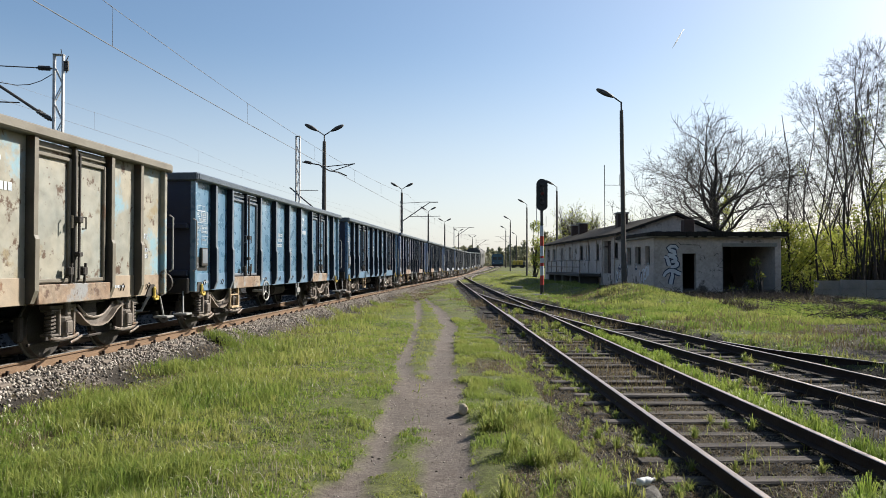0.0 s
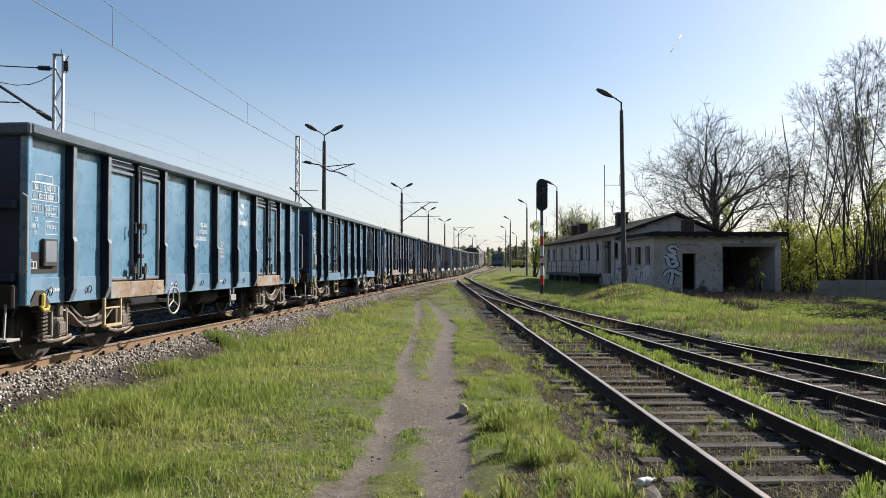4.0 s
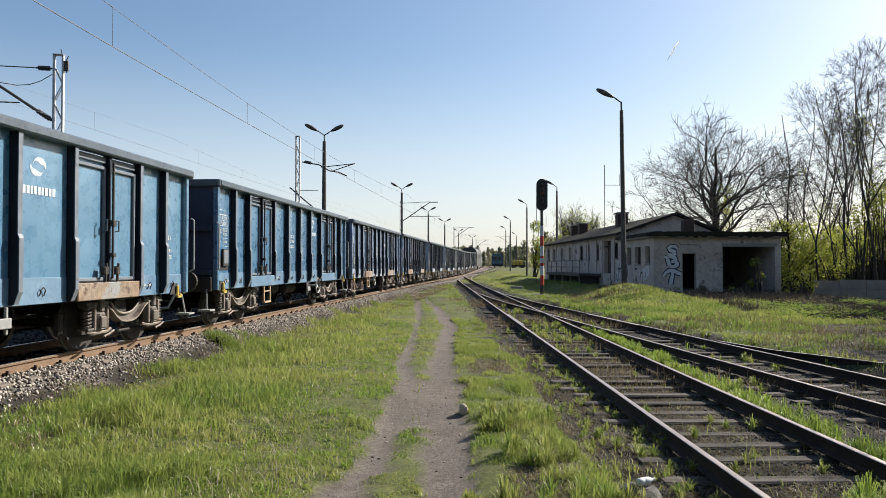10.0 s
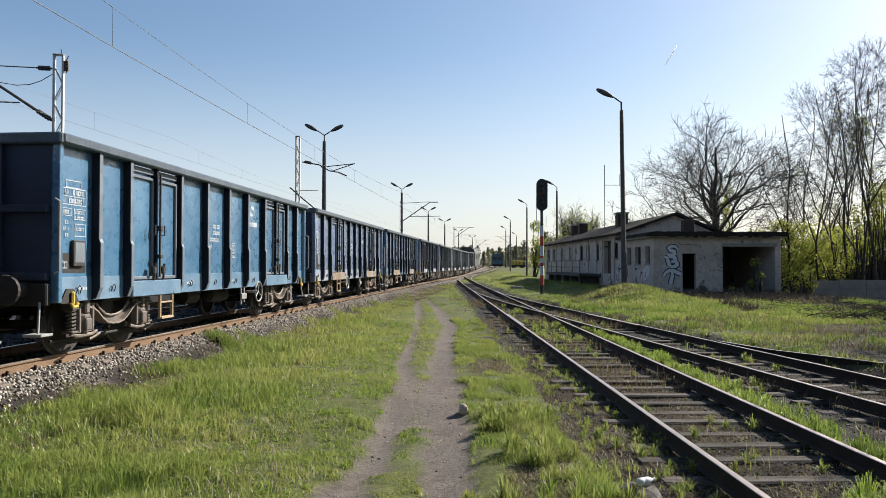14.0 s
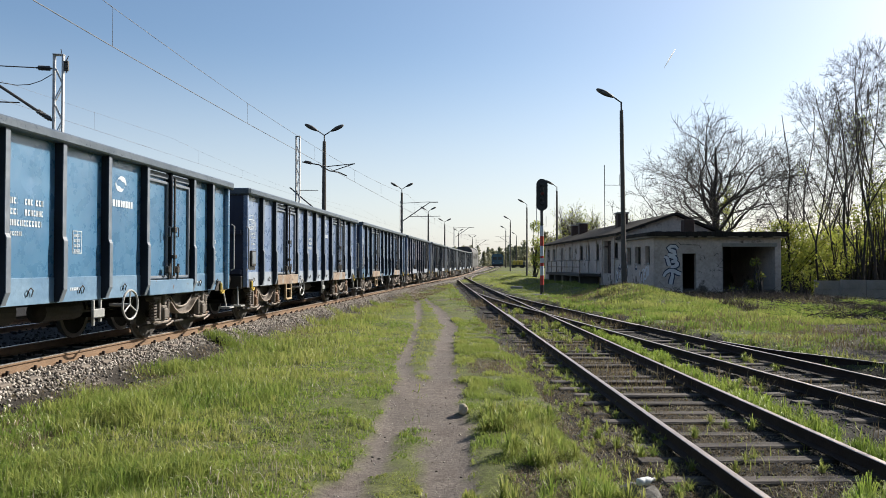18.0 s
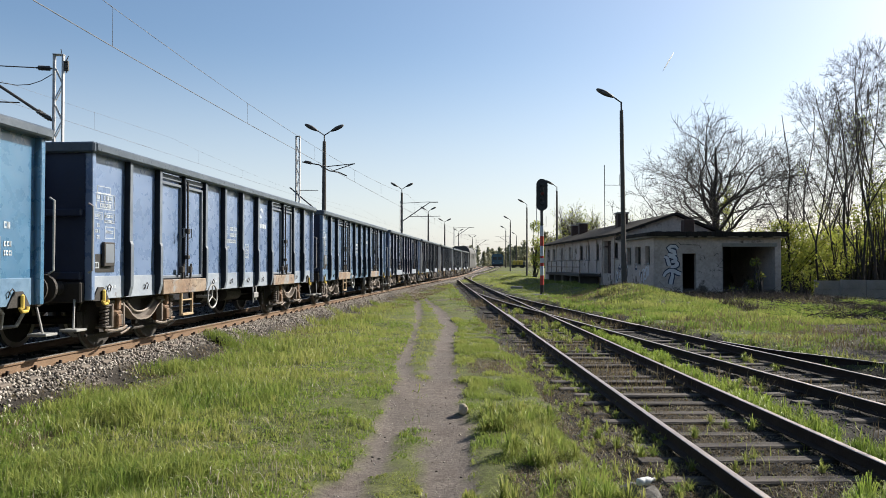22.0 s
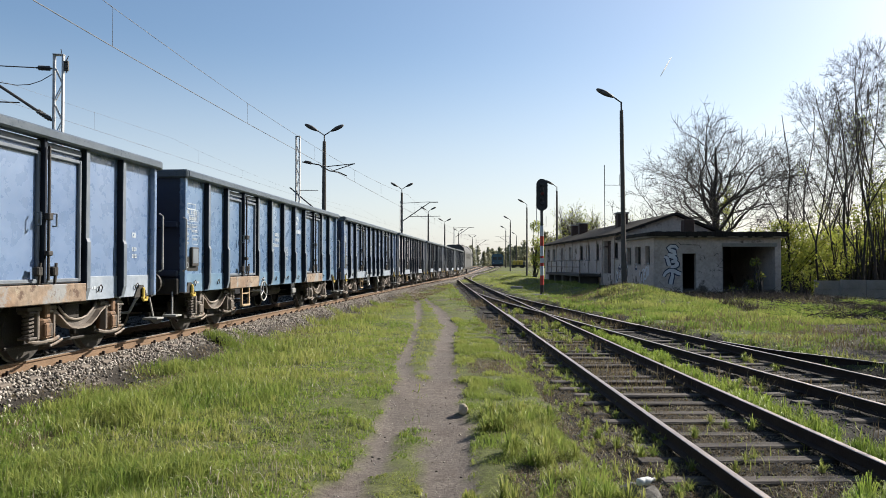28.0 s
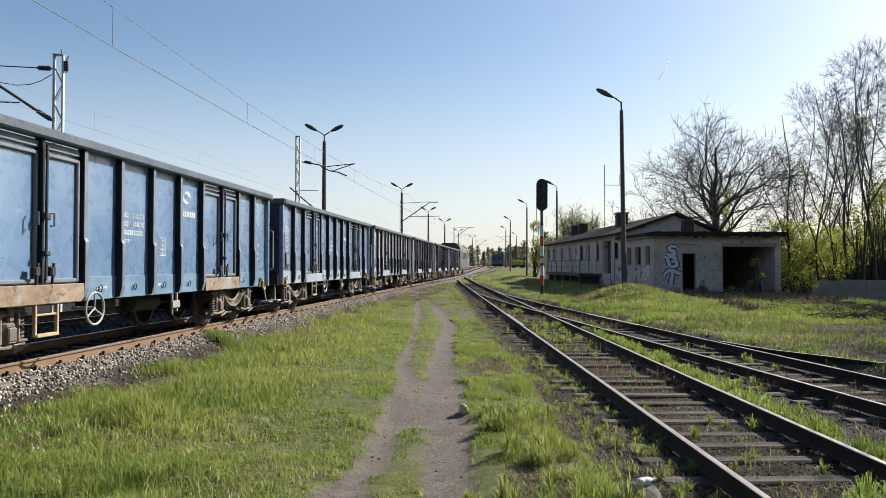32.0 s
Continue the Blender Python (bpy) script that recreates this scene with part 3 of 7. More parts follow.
rail_part("rail", rail_line(branch_x, -0.7535, -45, 52), yard, M_RAILDARK, M_RAILTOPRUST)
rail_part("rail", rail_line(branch_x, 0.7535, -45, 52), yard, M_RAILDARK, M_RAILTOPRUST)
# check rails beside the crossing and a half-buried rail beyond
rail_part("check_rail", rail_line(yard_x, -0.69, 22, 27), yard, M_RAILDARK, M_RAILTOPRUST)
rail_part("check_rail", rail_line(branch_x, 0.69, 22, 27), yard, M_RAILDARK, M_RAILTOPRUST)
rail_part("buried_rail", [(6.55, 17.5, 0.06), (6.95, 15.6, 0.07), (8.1, 13.4, 0.07), (9.6, 11.2, 0.06)], yard, M_RAILDARK, M_RAILTOPRUST)
tim = Mesh().cbox(-1.3, 1.3, -0.105, 0.105, -0.15, 0, 0.02).data("sleeper", M_SLEEPER)
rng = random.Random(4)
y = -24.0
while y < 80:
    bx, ax = branch_x(y), yard_x(y)
    z = yard_z(y) - 0.165 - (rng.uniform(0, 0.03) if rng.random() < 0.75 else rng.uniform(0.03, 0.06))
    tilt = rng.uniform(-2, 2)
    if bx - ax < 1.25:
        w = (bx - ax) / 2
        if w > 0.15:
            part("sleeper", Mesh().cbox(-1.3 - w, 1.3 + w, -0.105, 0.105, -0.15, 0, 0.02), M_SLEEPER, yard, m=pose(ax + w + rng.uniform(-.05, .05), y, z, 0, 0, 1 + tilt))
        else:
            part("sleeper", tim, None, yard, m=pose(ax + rng.uniform(-.05, .05), y, z, 0, 0, tilt))
    else:
        part("sleeper", tim, None, yard, m=pose(ax + rng.uniform(-.1, .1), y, z, 0, 0, 0.5 + tilt))
        part("sleeper", tim, None, yard, m=pose(bx + rng.uniform(-.05, .05), y + 0.2, z - 0.004, 0, 0, 5.3 + tilt))
    y += rng.uniform(0.55, 0.70)


# ---- open goods wagon ----
W_TOP, W_SIDE = 3.37, 1.26


def build_wagon(L, RIBS, BOGIES, wheel_x, deep, step_x):
    """x along the train from the end nearer the viewer, y to the left, z from the rail head."""
    w = thing("open_wagon", Matrix(), "blue steel open coal wagon with ribbed sides on two bogies", "freight wagon", "wagons of the goods train")
    for sg in (-1, 1):
        ys = sg * W_SIDE
        edges = [0.0] + RIBS + [L]
        for i in range(len(edges) - 1):
            a, b = edges[i], edges[i + 1]
            if b - a > 1.8:
                continue
            part("side_panel", Mesh().box(a + 0.004, b - 0.004, min(ys, ys - sg * 0.02), max(ys, ys - sg * 0.02), 1.20, 3.22), M_BLUE, w)
            part("sill_panel", Mesh().cbox(a + 0.004, b - 0.004, min(ys + sg * 0.012, ys - sg * 0.01), max(ys + sg * 0.012, ys - sg * 0.01), 0.86, 1.24, 0.006), M_SILL, w)
        # the rib steps outwards at half height and runs back in at its foot
        out = [(sg * 1.34, 0.88), (sg * (deep + 0.025), 1.06), (sg * (deep + 0.025), 1.78), (sg * deep, 1.84), (sg * deep, 3.22)]
        # web holds the rib's shaded face in its colour, flange the lit one
        rib = Mesh().prism([(sg * 1.25, 0.88)] + out + [(sg * 1.25, 3.22)], 0, -0.04, 0.04).data("rib", M_RIBSHADE)
        flange = Mesh().add([(x, y + sg * t, z) for x in (-0.045, 0.045) for t in (0.002, 0.014) for y, z in out],
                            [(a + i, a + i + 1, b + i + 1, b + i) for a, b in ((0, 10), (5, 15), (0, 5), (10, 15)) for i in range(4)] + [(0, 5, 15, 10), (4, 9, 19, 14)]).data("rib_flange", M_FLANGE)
        for x in RIBS:
            web = part("rib", rib, None, w, m=pose(x, 0, 0))
            part("rib_flange", flange, None, web)
        for x in (0.05, L - 0.05):
            part("corner_post", Mesh().cbox(x - 0.05, x + 0.05, min(sg * 1.22, sg * 1.36), max(sg * 1.22, sg * 1.36), 0.86, 3.24, 0.012), M_BLUE, w)
        part("top_rim", Mesh().cbox(-0.03, L + 0.03, min(sg * 1.23, sg * 1.45), max(sg * 1.23, sg * 1.45), 3.22, W_TOP, 0.025), M_CAP, w)
        for d0, d1 in ((RIBS[1], RIBS[2]), (RIBS[6], RIBS[7])):
            yo, yi = sg * 1.345, sg * 1.24
            mid = (d0 + d1) / 2
            part("door_post", Mesh().cbox(mid - 0.035, mid + 0.035, min(sg * 1.37, yi), max(sg * 1.37, yi), 1.16, 3.22, 0.01), M_RIBSHADE, w)
            part("door_lintel", Mesh().cbox(d0 + 0.08, d1 - 0.08, min(sg * 1.31, yi), max(sg * 1.31, yi), 3.09, 3.19, 0.01), M_FLANGE, w)
            part("door_header", Mesh().box(d0 + 0.04, d1 - 0.04, min(sg * 1.255, sg * 1.235), max(sg * 1.255, sg * 1.235), 1.1, 3.21), M_BLUE, w)
            part("door_sill", Mesh().cbox(d0 + 0.06, d1 - 0.06, min(sg * 1.40, yi), max(sg * 1.40, yi), 0.86, 1.14, 0.012), M_SILLRUST, w)
            for a, b in ((d0 + 0.09, mid - 0.05), (mid + 0.05, d1 - 0.09)):
                door = part("door", Mesh().box(a, b, min(sg * 1.275, yi), max(sg * 1.275, yi), 1.15, 3.05), M_BLUE, w)
                fr = Mesh()
                for x0, x1, z0, z1 in ((a, a + 0.055, 1.16, 3.04), (b - 0.055, b, 1.16, 3.04), (a + 0.055, b - 0.055, 2.98, 3.04), (a + 0.055, b - 0.055, 1.16, 1.22)):
                    fr.cbox(x0, x1, min(sg * 1.325, sg * 1.27), max(sg * 1.325, sg * 1.27), z0, z1, 0.012)
                part("door_frame", fr, M_FLANGE, door)
                hx = b - 0.13 if b < mid else a + 0.13
                part("handle", Mesh().tube([(hx, sg * 1.36, 1.98), (hx, sg * 1.42, 1.98), (hx, sg * 1.42, 2.16), (hx, sg * 1.36, 2.16)], 0.014, 6), M_CAP, door)
                if b > mid:
                    part("pawl", Mesh().prism([(min(sg * 1.30, sg * 1.40), a + 0.04), (max(sg * 1.30, sg * 1.40), a + 0.04), (max(sg * 1.30, sg * 1.40), a + 0.24), (min(sg * 1.30, sg * 1.40), a + 0.16)], 2, 1.44, 1.62), M_UNDER, door, "dark door pawl")
                part("latch", Mesh().cbox(hx - 0.06, hx + 0.06, min(sg * 1.34, sg * 1.43), max(sg * 1.34, sg * 1.43), 1.26, 1.40, 0.02).tube([(hx, sg * 1.40, 1.15), (hx, sg * 1.42, 1.45)], 0.022, 6), M_UNDER, door)
            part("lock_bar", Mesh().tube([(mid, sg * 1.42, 1.2), (mid, sg * 1.42, 3.12)], 0.022, 8).cbox(mid - 0.05, mid + 0.05, min(sg * 1.38, sg * 1.46), max(sg * 1.38, sg * 1.46), 2.06, 2.16, 0.01).cbox(mid - 0.05, mid + 0.05, min(sg * 1.38, sg * 1.46), max(sg * 1.38, sg * 1.46), 1.55, 1.62, 0.01), M_UNDER, w)
        # rope lugs on the sill
        lug = Mesh().tube([(-0.05, sg * 1.285, 0.98), (-0.05, sg * 1.31, 1.06), (0.0, sg * 1.31, 1.10), (0.05, sg * 1.31, 1.06), (0.05, sg * 1.285, 0.98)], 0.009, 5).data("lashing_ring", M_UNDER)
        for x in [0.62, RIBS[1] - 0.4] + [(p + q) / 2 for p, q in zip(RIBS[2:6], RIBS[3:7])] + [RIBS[7] + 0.5, L - 0.6]:
            part("lashing_ring", lug, None, w, m=pose(x, 0, 0))
        for x in (0.42, L - 0.42):
            part("hook_notch", Mesh().prism([(0.84, x - 0.26), (0.84, x + 0.22), (1.0, x + 0.11), (1.06, x + 0.05), (1.06, x - 0.11), (0.99, x - 0.16)], 1, min(sg * 1.245, sg * 1.295), max(sg * 1.245, sg * 1.295)), M_UNDER, w)
            part("tow_hook", Mesh().cbox(x - 0.03, x + 0.035, min(sg * 1.30, sg * 1.35), max(sg * 1.30, sg * 1.35), 0.80, 1.02, 0.02).tube([(x - 0.085, sg * 1.35, 0.84), (x - 0.05, sg * 1.36, 0.785), (x + 0.05, sg * 1.36, 0.785), (x + 0.085, sg * 1.35, 0.84)], 0.026, 7), M_YELLOW, w, "yellow tow hook")
        for x in (-0.10, L + 0.10):
            part("grab_rail", Mesh().tube([(x, sg * 1.36, 1.30), (x, sg * 1.43, 1.34), (x, sg * 1.43, 2.35), (x, sg * 1.36, 2.39)], 0.018, 7), M_LIGHTSTEEL, w, "pale grab rail")
    # step, brake wheel and markings on the visible flank
    st = Mesh()
    for x in (step_x, step_x + 0.5):
        st.cbox(x - 0.022, x + 0.022, -1.38, -1.33, 0.42, 0.88, 0.006)
    st.cbox(step_x, step_x + 0.5, -1.40, -1.31, 0.40, 0.45, 0.008).cbox(step_x, step_x + 0.5, -1.37, -1.33, 0.70, 0.73, 0.006)
    part("step", st, M_STEP, w, "pale yellowed steel step frame")
    bw = Mesh().ring((wheel_x, -1.47, 0.74), 1, 0.25, 0.02, 28, 7)
    for a in (90, 210, 330):
        bw.tube([(wheel_x, -1.46, 0.74), (wheel_x + 0.25 * math.cos(radians(a)), -1.47, 0.74 + 0.25 * math.sin(radians(a)))], 0.014, 6)
    bw.tube([(wheel_x, -1.47, 0.74), (wheel_x, -1.1, 0.74)], 0.03, 8)
    part("brake_wheel", bw, M_LIGHTSTEEL, w, "white spoked handbrake wheel")
    box = part("document_box", Mesh().cbox(0.44, 0.76, -1.32, -1.265, 1.40, 1.80, 0.01), M_UNDER, w)
    part("document_sheet", Mesh().box(0.475, 0.725, -1.324, -1.321, 1.46, 1.77), M_FLANGE, box, "grey paper behind a wire frame")
    mk = Mesh()
    fx, lx = RIBS[4] + 0.42, (RIBS[5] + RIBS[6]) / 2 - 0.08
    r = random.Random(8)

    yo, yi = -W_SIDE - 0.0065, -W_SIDE - 0.0025

    def bars(x0, z0, wd, hs, n, gap=0.0):
        """Rows of letter-sized bars; some letters are split by a thin gap."""
        for k in range(n):
            z, x = z0 - k * hs * 1.75, x0
            while x < x0 + wd:
                d = min(hs * r.uniform(0.42, 0.62), x0 + wd - x)
                if r.random() < gap:
                    x += d
                    continue
                if r.random() < 0.5:
                    mk.box(x, x + d * 0.36, yo, yi, z - hs, z).box(x + d * 0.62, x + d, yo, yi, z - hs, z)
                else:
                    mk.box(x, x + d, yo, yi, z - hs, z - hs * 0.72).box(x, x + d, yo, yi, z - hs * 0.28, z).box(x, x + d * 0.4, yo, yi, z - hs * 0.72, z - hs * 0.28)
                x += d + hs * 0.22

    def outline(x0, x1, z0, z1, t=0.012):
        for a, b, c, d in ((x0, x1, z0, z0 + t), (x0, x1, z1 - t, z1), (x0, x0 + t, z0 + t, z1 - t), (x1 - t, x1, z0 + t, z1 - t)):
            mk.box(a, b, yo, yi, c, d)
    # ruled load table, stacked inspection boxes and notes on the first panel
    outline(0.16, 0.84, 2.34, 2.60)
    for x in (0.28, 0.40, 0.52, 0.64, 0.75):
        mk.box(x, x + 0.008, yo, yi, 2.352, 2.588)
    mk.box(0.172, 0.828, yo, yi, 2.465, 2.475)
    bars(0.19, 2.57, 0.62, 0.07, 1, 0.25)
    bars(0.19, 2.44, 0.62, 0.07, 1, 0.2)
    outline(0.30, 0.70, 2.60, 2.72)
    bars(0.18, 2.26, 0.24, 0.06, 1)
    outline(0.14, 0.46, 2.17, 2.29, 0.009)
    bars(0.16, 2.10, 0.22, 0.055, 3, 0.2)
    outline(0.52, 0.84, 2.12, 2.29, 0.009)
    bars(0.55, 2.26, 0.24, 0.05, 2)
    outline(0.54, 0.84, 1.86, 2.06, 0.011)
    bars(0.58, 2.0, 0.20, 0.05, 1)
    # number block, maintenance grid, end notes
    tx = RIBS[3] + 0.24
    bars(tx, 2.34, 0.14, 0.085, 2)
    bars(tx + 0.30, 2.34, 0.40, 0.085, 2, 0.1)
    bars(tx, 2.04, 0.66, 0.085, 1, 0.12)
    bars(tx, 1.88, 0.24, 0.06, 1)
    outline(fx, fx + 0.24, 1.60, 1.952)
    bars(fx + 0.04, 1.90, 0.16, 0.045, 4)
    mk.box(fx + 0.115, fx + 0.123, yo, yi, 1.612, 1.94)
    bars(L - 0.72, 2.0, 0.12, 0.09, 1)
    bars(L - 0.72, 1.74, 0.16, 0.07, 2)
    # small stencils on the sill
    so, si = -W_SIDE - 0.0165, -W_SIDE - 0.0125
    for x, wd in ((0.62, 0.24), (RIBS[2] + 0.5, 0.3), (RIBS[4] + 0.35, 0.26), (RIBS[7] + 0.3, 0.3)):
        while wd > 0:
            mk.box(x, x + 0.03, so, si, 1.03, 1.075)
            x, wd = x + 0.045, wd - 0.045
    plate_marks = Mesh()
    for x0, x1, z0, z1 in ((0.13, 0.35, 1.37, 1.382), (0.13, 0.35, 1.46, 1.472), (0.13, 0.142, 1.382, 1.46), (0.20, 0.212, 1.382, 1.46), (0.27, 0.282, 1.382, 1.46), (0.338, 0.35, 1.382, 1.46), (0.18, 0.19, 1.50, 1.57), (0.16, 0.25, 1.49, 1.50)):
        plate_marks.box(x0, x1, -W_SIDE - 0.0105, -W_SIDE - 0.0075, z0, z1)
    tagged(part("marking", mk, M_MARK, w, "white painted markings"), kind="stuff")
    lg = Mesh()
    for s in (1, -1):
        arc = [(lx + s * (0.03 + 0.15 * math.cos(radians(a))), 2.82 + s * (0.02 + 0.12 * math.sin(radians(a)))) for a in range(-20, 171, 19)]
        wid = [0.012 + 0.085 * math.sin(math.pi * min(1, k / 9)) for k in range(11)]
        inner = [(lx + s * (0.03 + (0.15 - q) * math.cos(radians(a))), 2.82 + s * (0.02 + (0.12 - q) * math.sin(radians(a)))) for a, q in zip(range(-20, 171, 19), wid)]
        n = len(arc)
        lg.add([(x, -W_SIDE - 0.0045, z) for x, z in arc + inner], [(i, i + 1, n + i + 1, n + i) for i in range(n - 1)])
    x = lx - 0.34
    while x < lx + 0.33:
        d = r.choice((0.055, 0.065, 0.075))
        lg.box(x, x + d, -W_SIDE - 0.0065, -W_SIDE - 0.0025, 2.42, 2.535)
        x += d + 0.022
    part("logo", lg, M_MARK, w, "white curved emblem over a bar")
    sign = part("sign_plate", Mesh().box(0.09, 0.84, -W_SIDE - 0.0055, -W_SIDE - 0.0025, 1.30, 1.60), M_BLACK, w, "black painted field with white marks")
    part("sign_marks", plate_marks, M_MARK, sign)
    # ends
    for x, s in ((0.0, -1), (L, 1)):
        # end faces turned from the sun get their shade from dark paint
        part("end_wall", Mesh().box(min(x, x - s * 0.03), max(x, x - s * 0.03), -1.25, 1.25, 0.9, 3.22), M_ENDSHADE, w)
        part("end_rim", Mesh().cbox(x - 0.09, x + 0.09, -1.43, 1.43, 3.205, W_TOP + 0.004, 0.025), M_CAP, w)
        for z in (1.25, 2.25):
            part("end_beam", Mesh().cbox(min(x, x + s * 0.1), max(x, x + s * 0.1), -1.22, 1.22, z - 0.06, z + 0.06, 0.015), M_ENDSHADE, w)
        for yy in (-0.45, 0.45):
            part("end_rib", Mesh().cbox(min(x, x + s * 0.09), max(x, x + s * 0.09), yy - 0.05, yy + 0.05, 0.95, 3.2, 0.012), M_ENDSHADE, w)
        part("head_stock", Mesh().cbox(min(x, x + s * 0.12), max(x, x + s * 0.12), -1.25, 1.25, 0.82, 1.15, 0.02), M_UNDER, w)
        for yy in (-0.875, 0.875):
            prof = [(0.0, 0.11), (0.28 * s, 0.11), (0.29 * s, 0.085), (0.45 * s, 0.085), (0.46 * s, 0.225), (0.50 * s, 0.215), (0.51 * s, 0.1)]
            part("buffer", Mesh().lathe((x + s * 0.10 * 0, yy, 1.06), 0, prof, 18), M_UNDER, w)
        part("coupling", Mesh().cbox(min(x, x + s * 0.38), max(x, x + s * 0.38), -0.05, 0.05, 1.0, 1.1, 0.02).ring((x + s * 0.42, 0, 0.93), 1, 0.12, 0.025, 14, 6), M_UNDER, w)
        part("air_hose", Mesh().tube([(x + s * 0.1, -0.5, 0.9), (x + s * 0.35, -0.48, 0.7), (x + s * 0.42, -0.4, 0.48), (x + s * 0.5, -0.2, 0.46)], 0.03, 7), M_LIGHTSTEEL, w)
        part("shunter_step", Mesh().tube([(x + s * 0.12, -1.15, 0.88), (x + s * 0.22, -1.2, 0.42)], 0.018, 6).cbox(x + s * 0.22 - 0.14, x + s * 0.22 + 0.14, -1.34, -1.05, 0.39, 0.43, 0.008), M_LIGHTSTEEL, w)
    part("floor", Mesh().box(0.05, L - 0.05, -1.26, 1.26, 1.12, 1.19), M_UNDER, w)
    fr = Mesh()
    fr.box(0.1, L - 0.1, -0.25, -0.12, 0.75, 1.12).box(0.1, L - 0.1, 0.12, 0.25, 0.75, 1.12)
    for x in (0.6, 2.0, 3.6, 5.2, 6.5, 7.8, 9.4, 11.0, L - 0.6):
        fr.box(x - 0.06, x + 0.06, -1.2, 1.2, 0.86, 1.11)
    part("underframe", fr, M_UNDER, w)
    part("brake_cylinder", Mesh().lathe((6.2, -0.5, 0.72), 0, [(-0.35, 0.05), (-0.34, 0.2), (0.3, 0.2), (0.36, 0.08)], 16), M_UNDER, w)
    part("air_tank", Mesh().lathe((7.6, -0.6, 0.68), 0, [(-0.55, 0.05), (-0.5, 0.17), (0.5, 0.17), (0.55, 0.05)], 16), M_UNDER, w)
    part("brake_lever", Mesh().cbox(7.4, 7.44, -1.36, -1.32, 0.45, 0.86, 0.006).cbox(7.34, 7.66, -1.40, -1.35, 0.58, 0.72, 0.01).cbox(7.60, 7.64, -1.36, -1.32, 0.5, 0.86, 0.006), M_LIGHTSTEEL, w)
    part("brake_rod", Mesh().tube([(2.8, -0.35, 0.6), (10.2, -0.35, 0.6)], 0.025, 6), M_UNDER, w)
    # bogies
    sframes, boxes, straps, sprs, shoes, rods, beams = [], [], [], [], [], [], []
    sag = [(-0.86, 0.76), (-0.70, 0.74), (-0.56, 0.67), (-0.42, 0.56), (-0.26, 0.475), (-0.09, 0.445), (0.09, 0.445), (0.26, 0.475), (0.42, 0.56), (0.56, 0.67), (0.70, 0.74), (0.86, 0.76)]
    n = len(sag)
    for sg in (-1, 1):
        # pressed side frame: a sagging web, a broad bottom flange lit by paler colour, a narrow top one
        web = Mesh().add([(x, sg * y, z + dz) for y in (1.03, 1.07) for dz in (0.0, 0.11 + 0.0) for x, z in sag],
                         [(o + i, o + i + 1, p + i + 1, p + i) for o, p in ((0, n), (2 * n, 3 * n), (0, 2 * n), (n, 3 * n)) for i in range(n - 1)])
        web.cbox(-1.28, -0.60, min(sg * 0.96, sg * 1.14), max(sg * 0.96, sg * 1.14), 0.745, 0.815, 0.012).cbox(0.60, 1.28, min(sg * 0.96, sg * 1.14), max(sg * 0.96, sg * 1.14), 0.745, 0.815, 0.012)
        sframes.append(web.data("side_frame", M_BOGIE))
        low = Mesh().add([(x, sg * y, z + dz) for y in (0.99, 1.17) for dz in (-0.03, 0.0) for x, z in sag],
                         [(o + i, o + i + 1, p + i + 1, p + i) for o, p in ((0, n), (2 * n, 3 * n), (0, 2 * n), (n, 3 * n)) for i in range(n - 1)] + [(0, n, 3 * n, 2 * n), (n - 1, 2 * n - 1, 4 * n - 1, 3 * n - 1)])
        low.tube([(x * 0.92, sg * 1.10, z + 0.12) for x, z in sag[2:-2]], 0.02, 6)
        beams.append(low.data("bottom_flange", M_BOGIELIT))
    bol = Mesh().cbox(-0.22, 0.22, -1.0, 1.0, 0.55, 0.86, 0.03).cbox(-0.30, 0.30, -1.10, 1.10, 0.80, 0.86, 0.015).data("bolster", M_UNDER)
    for sg in (-1, 1):
        def lo(a, b):
            return min(sg * a, sg * b), max(sg * a, sg * b)
        box = Mesh().cbox(-0.13, 0.13, *lo(0.92, 1.19), 0.32, 0.66, 0.05).cbox(-0.10, 0.10, *lo(1.185, 1.225), 0.36, 0.58, 0.03)
        box.cbox(-0.06, 0.06, *lo(1.05, 1.20), 0.64, 0.90, 0.02)
        boxes.append(box.data("axle_box", M_BOGIE))
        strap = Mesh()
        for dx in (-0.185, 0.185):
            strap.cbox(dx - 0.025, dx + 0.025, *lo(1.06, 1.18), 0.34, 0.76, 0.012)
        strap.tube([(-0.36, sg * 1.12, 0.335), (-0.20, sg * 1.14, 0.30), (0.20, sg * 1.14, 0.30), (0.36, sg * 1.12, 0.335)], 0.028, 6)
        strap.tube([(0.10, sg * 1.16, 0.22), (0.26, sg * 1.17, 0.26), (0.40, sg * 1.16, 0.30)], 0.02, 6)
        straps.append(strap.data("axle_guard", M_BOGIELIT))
        for dx in (-0.29, 0.29):
            spr = Mesh()
            spr.tube([(dx + 0.066 * math.cos(k * 0.7854), sg * 1.08 + 0.066 * math.sin(k * 0.7854), 0.375 + k * 0.0072) for k in range(49)], 0.019, 5)
            spr.cbox(dx - 0.1, dx + 0.1, *lo(0.98, 1.17), 0.345, 0.385, 0.01).cbox(dx - 0.095, dx + 0.095, *lo(0.98, 1.17), 0.715, 0.75, 0.01)
            sprs.append(spr.data("coil_spring", M_BOGIE))
        for dx in (-1.46, -0.44, 0.44, 1.46):
            foot = Mesh()
            foot.cbox(dx - 0.06, dx + 0.06, min(sg * 0.72, sg * 0.82), max(sg * 0.72, sg * 0.82), 0.28, 0.66, 0.02)
            shoes.append(foot.data("brake_shoe", M_UNDER))
        rods.append(Mesh().tube([(-1.45, sg * 0.9, 0.24), (1.45, sg * 0.9, 0.24)], 0.025, 6).data("brake_beam", M_UNDER))
    ws = Mesh()
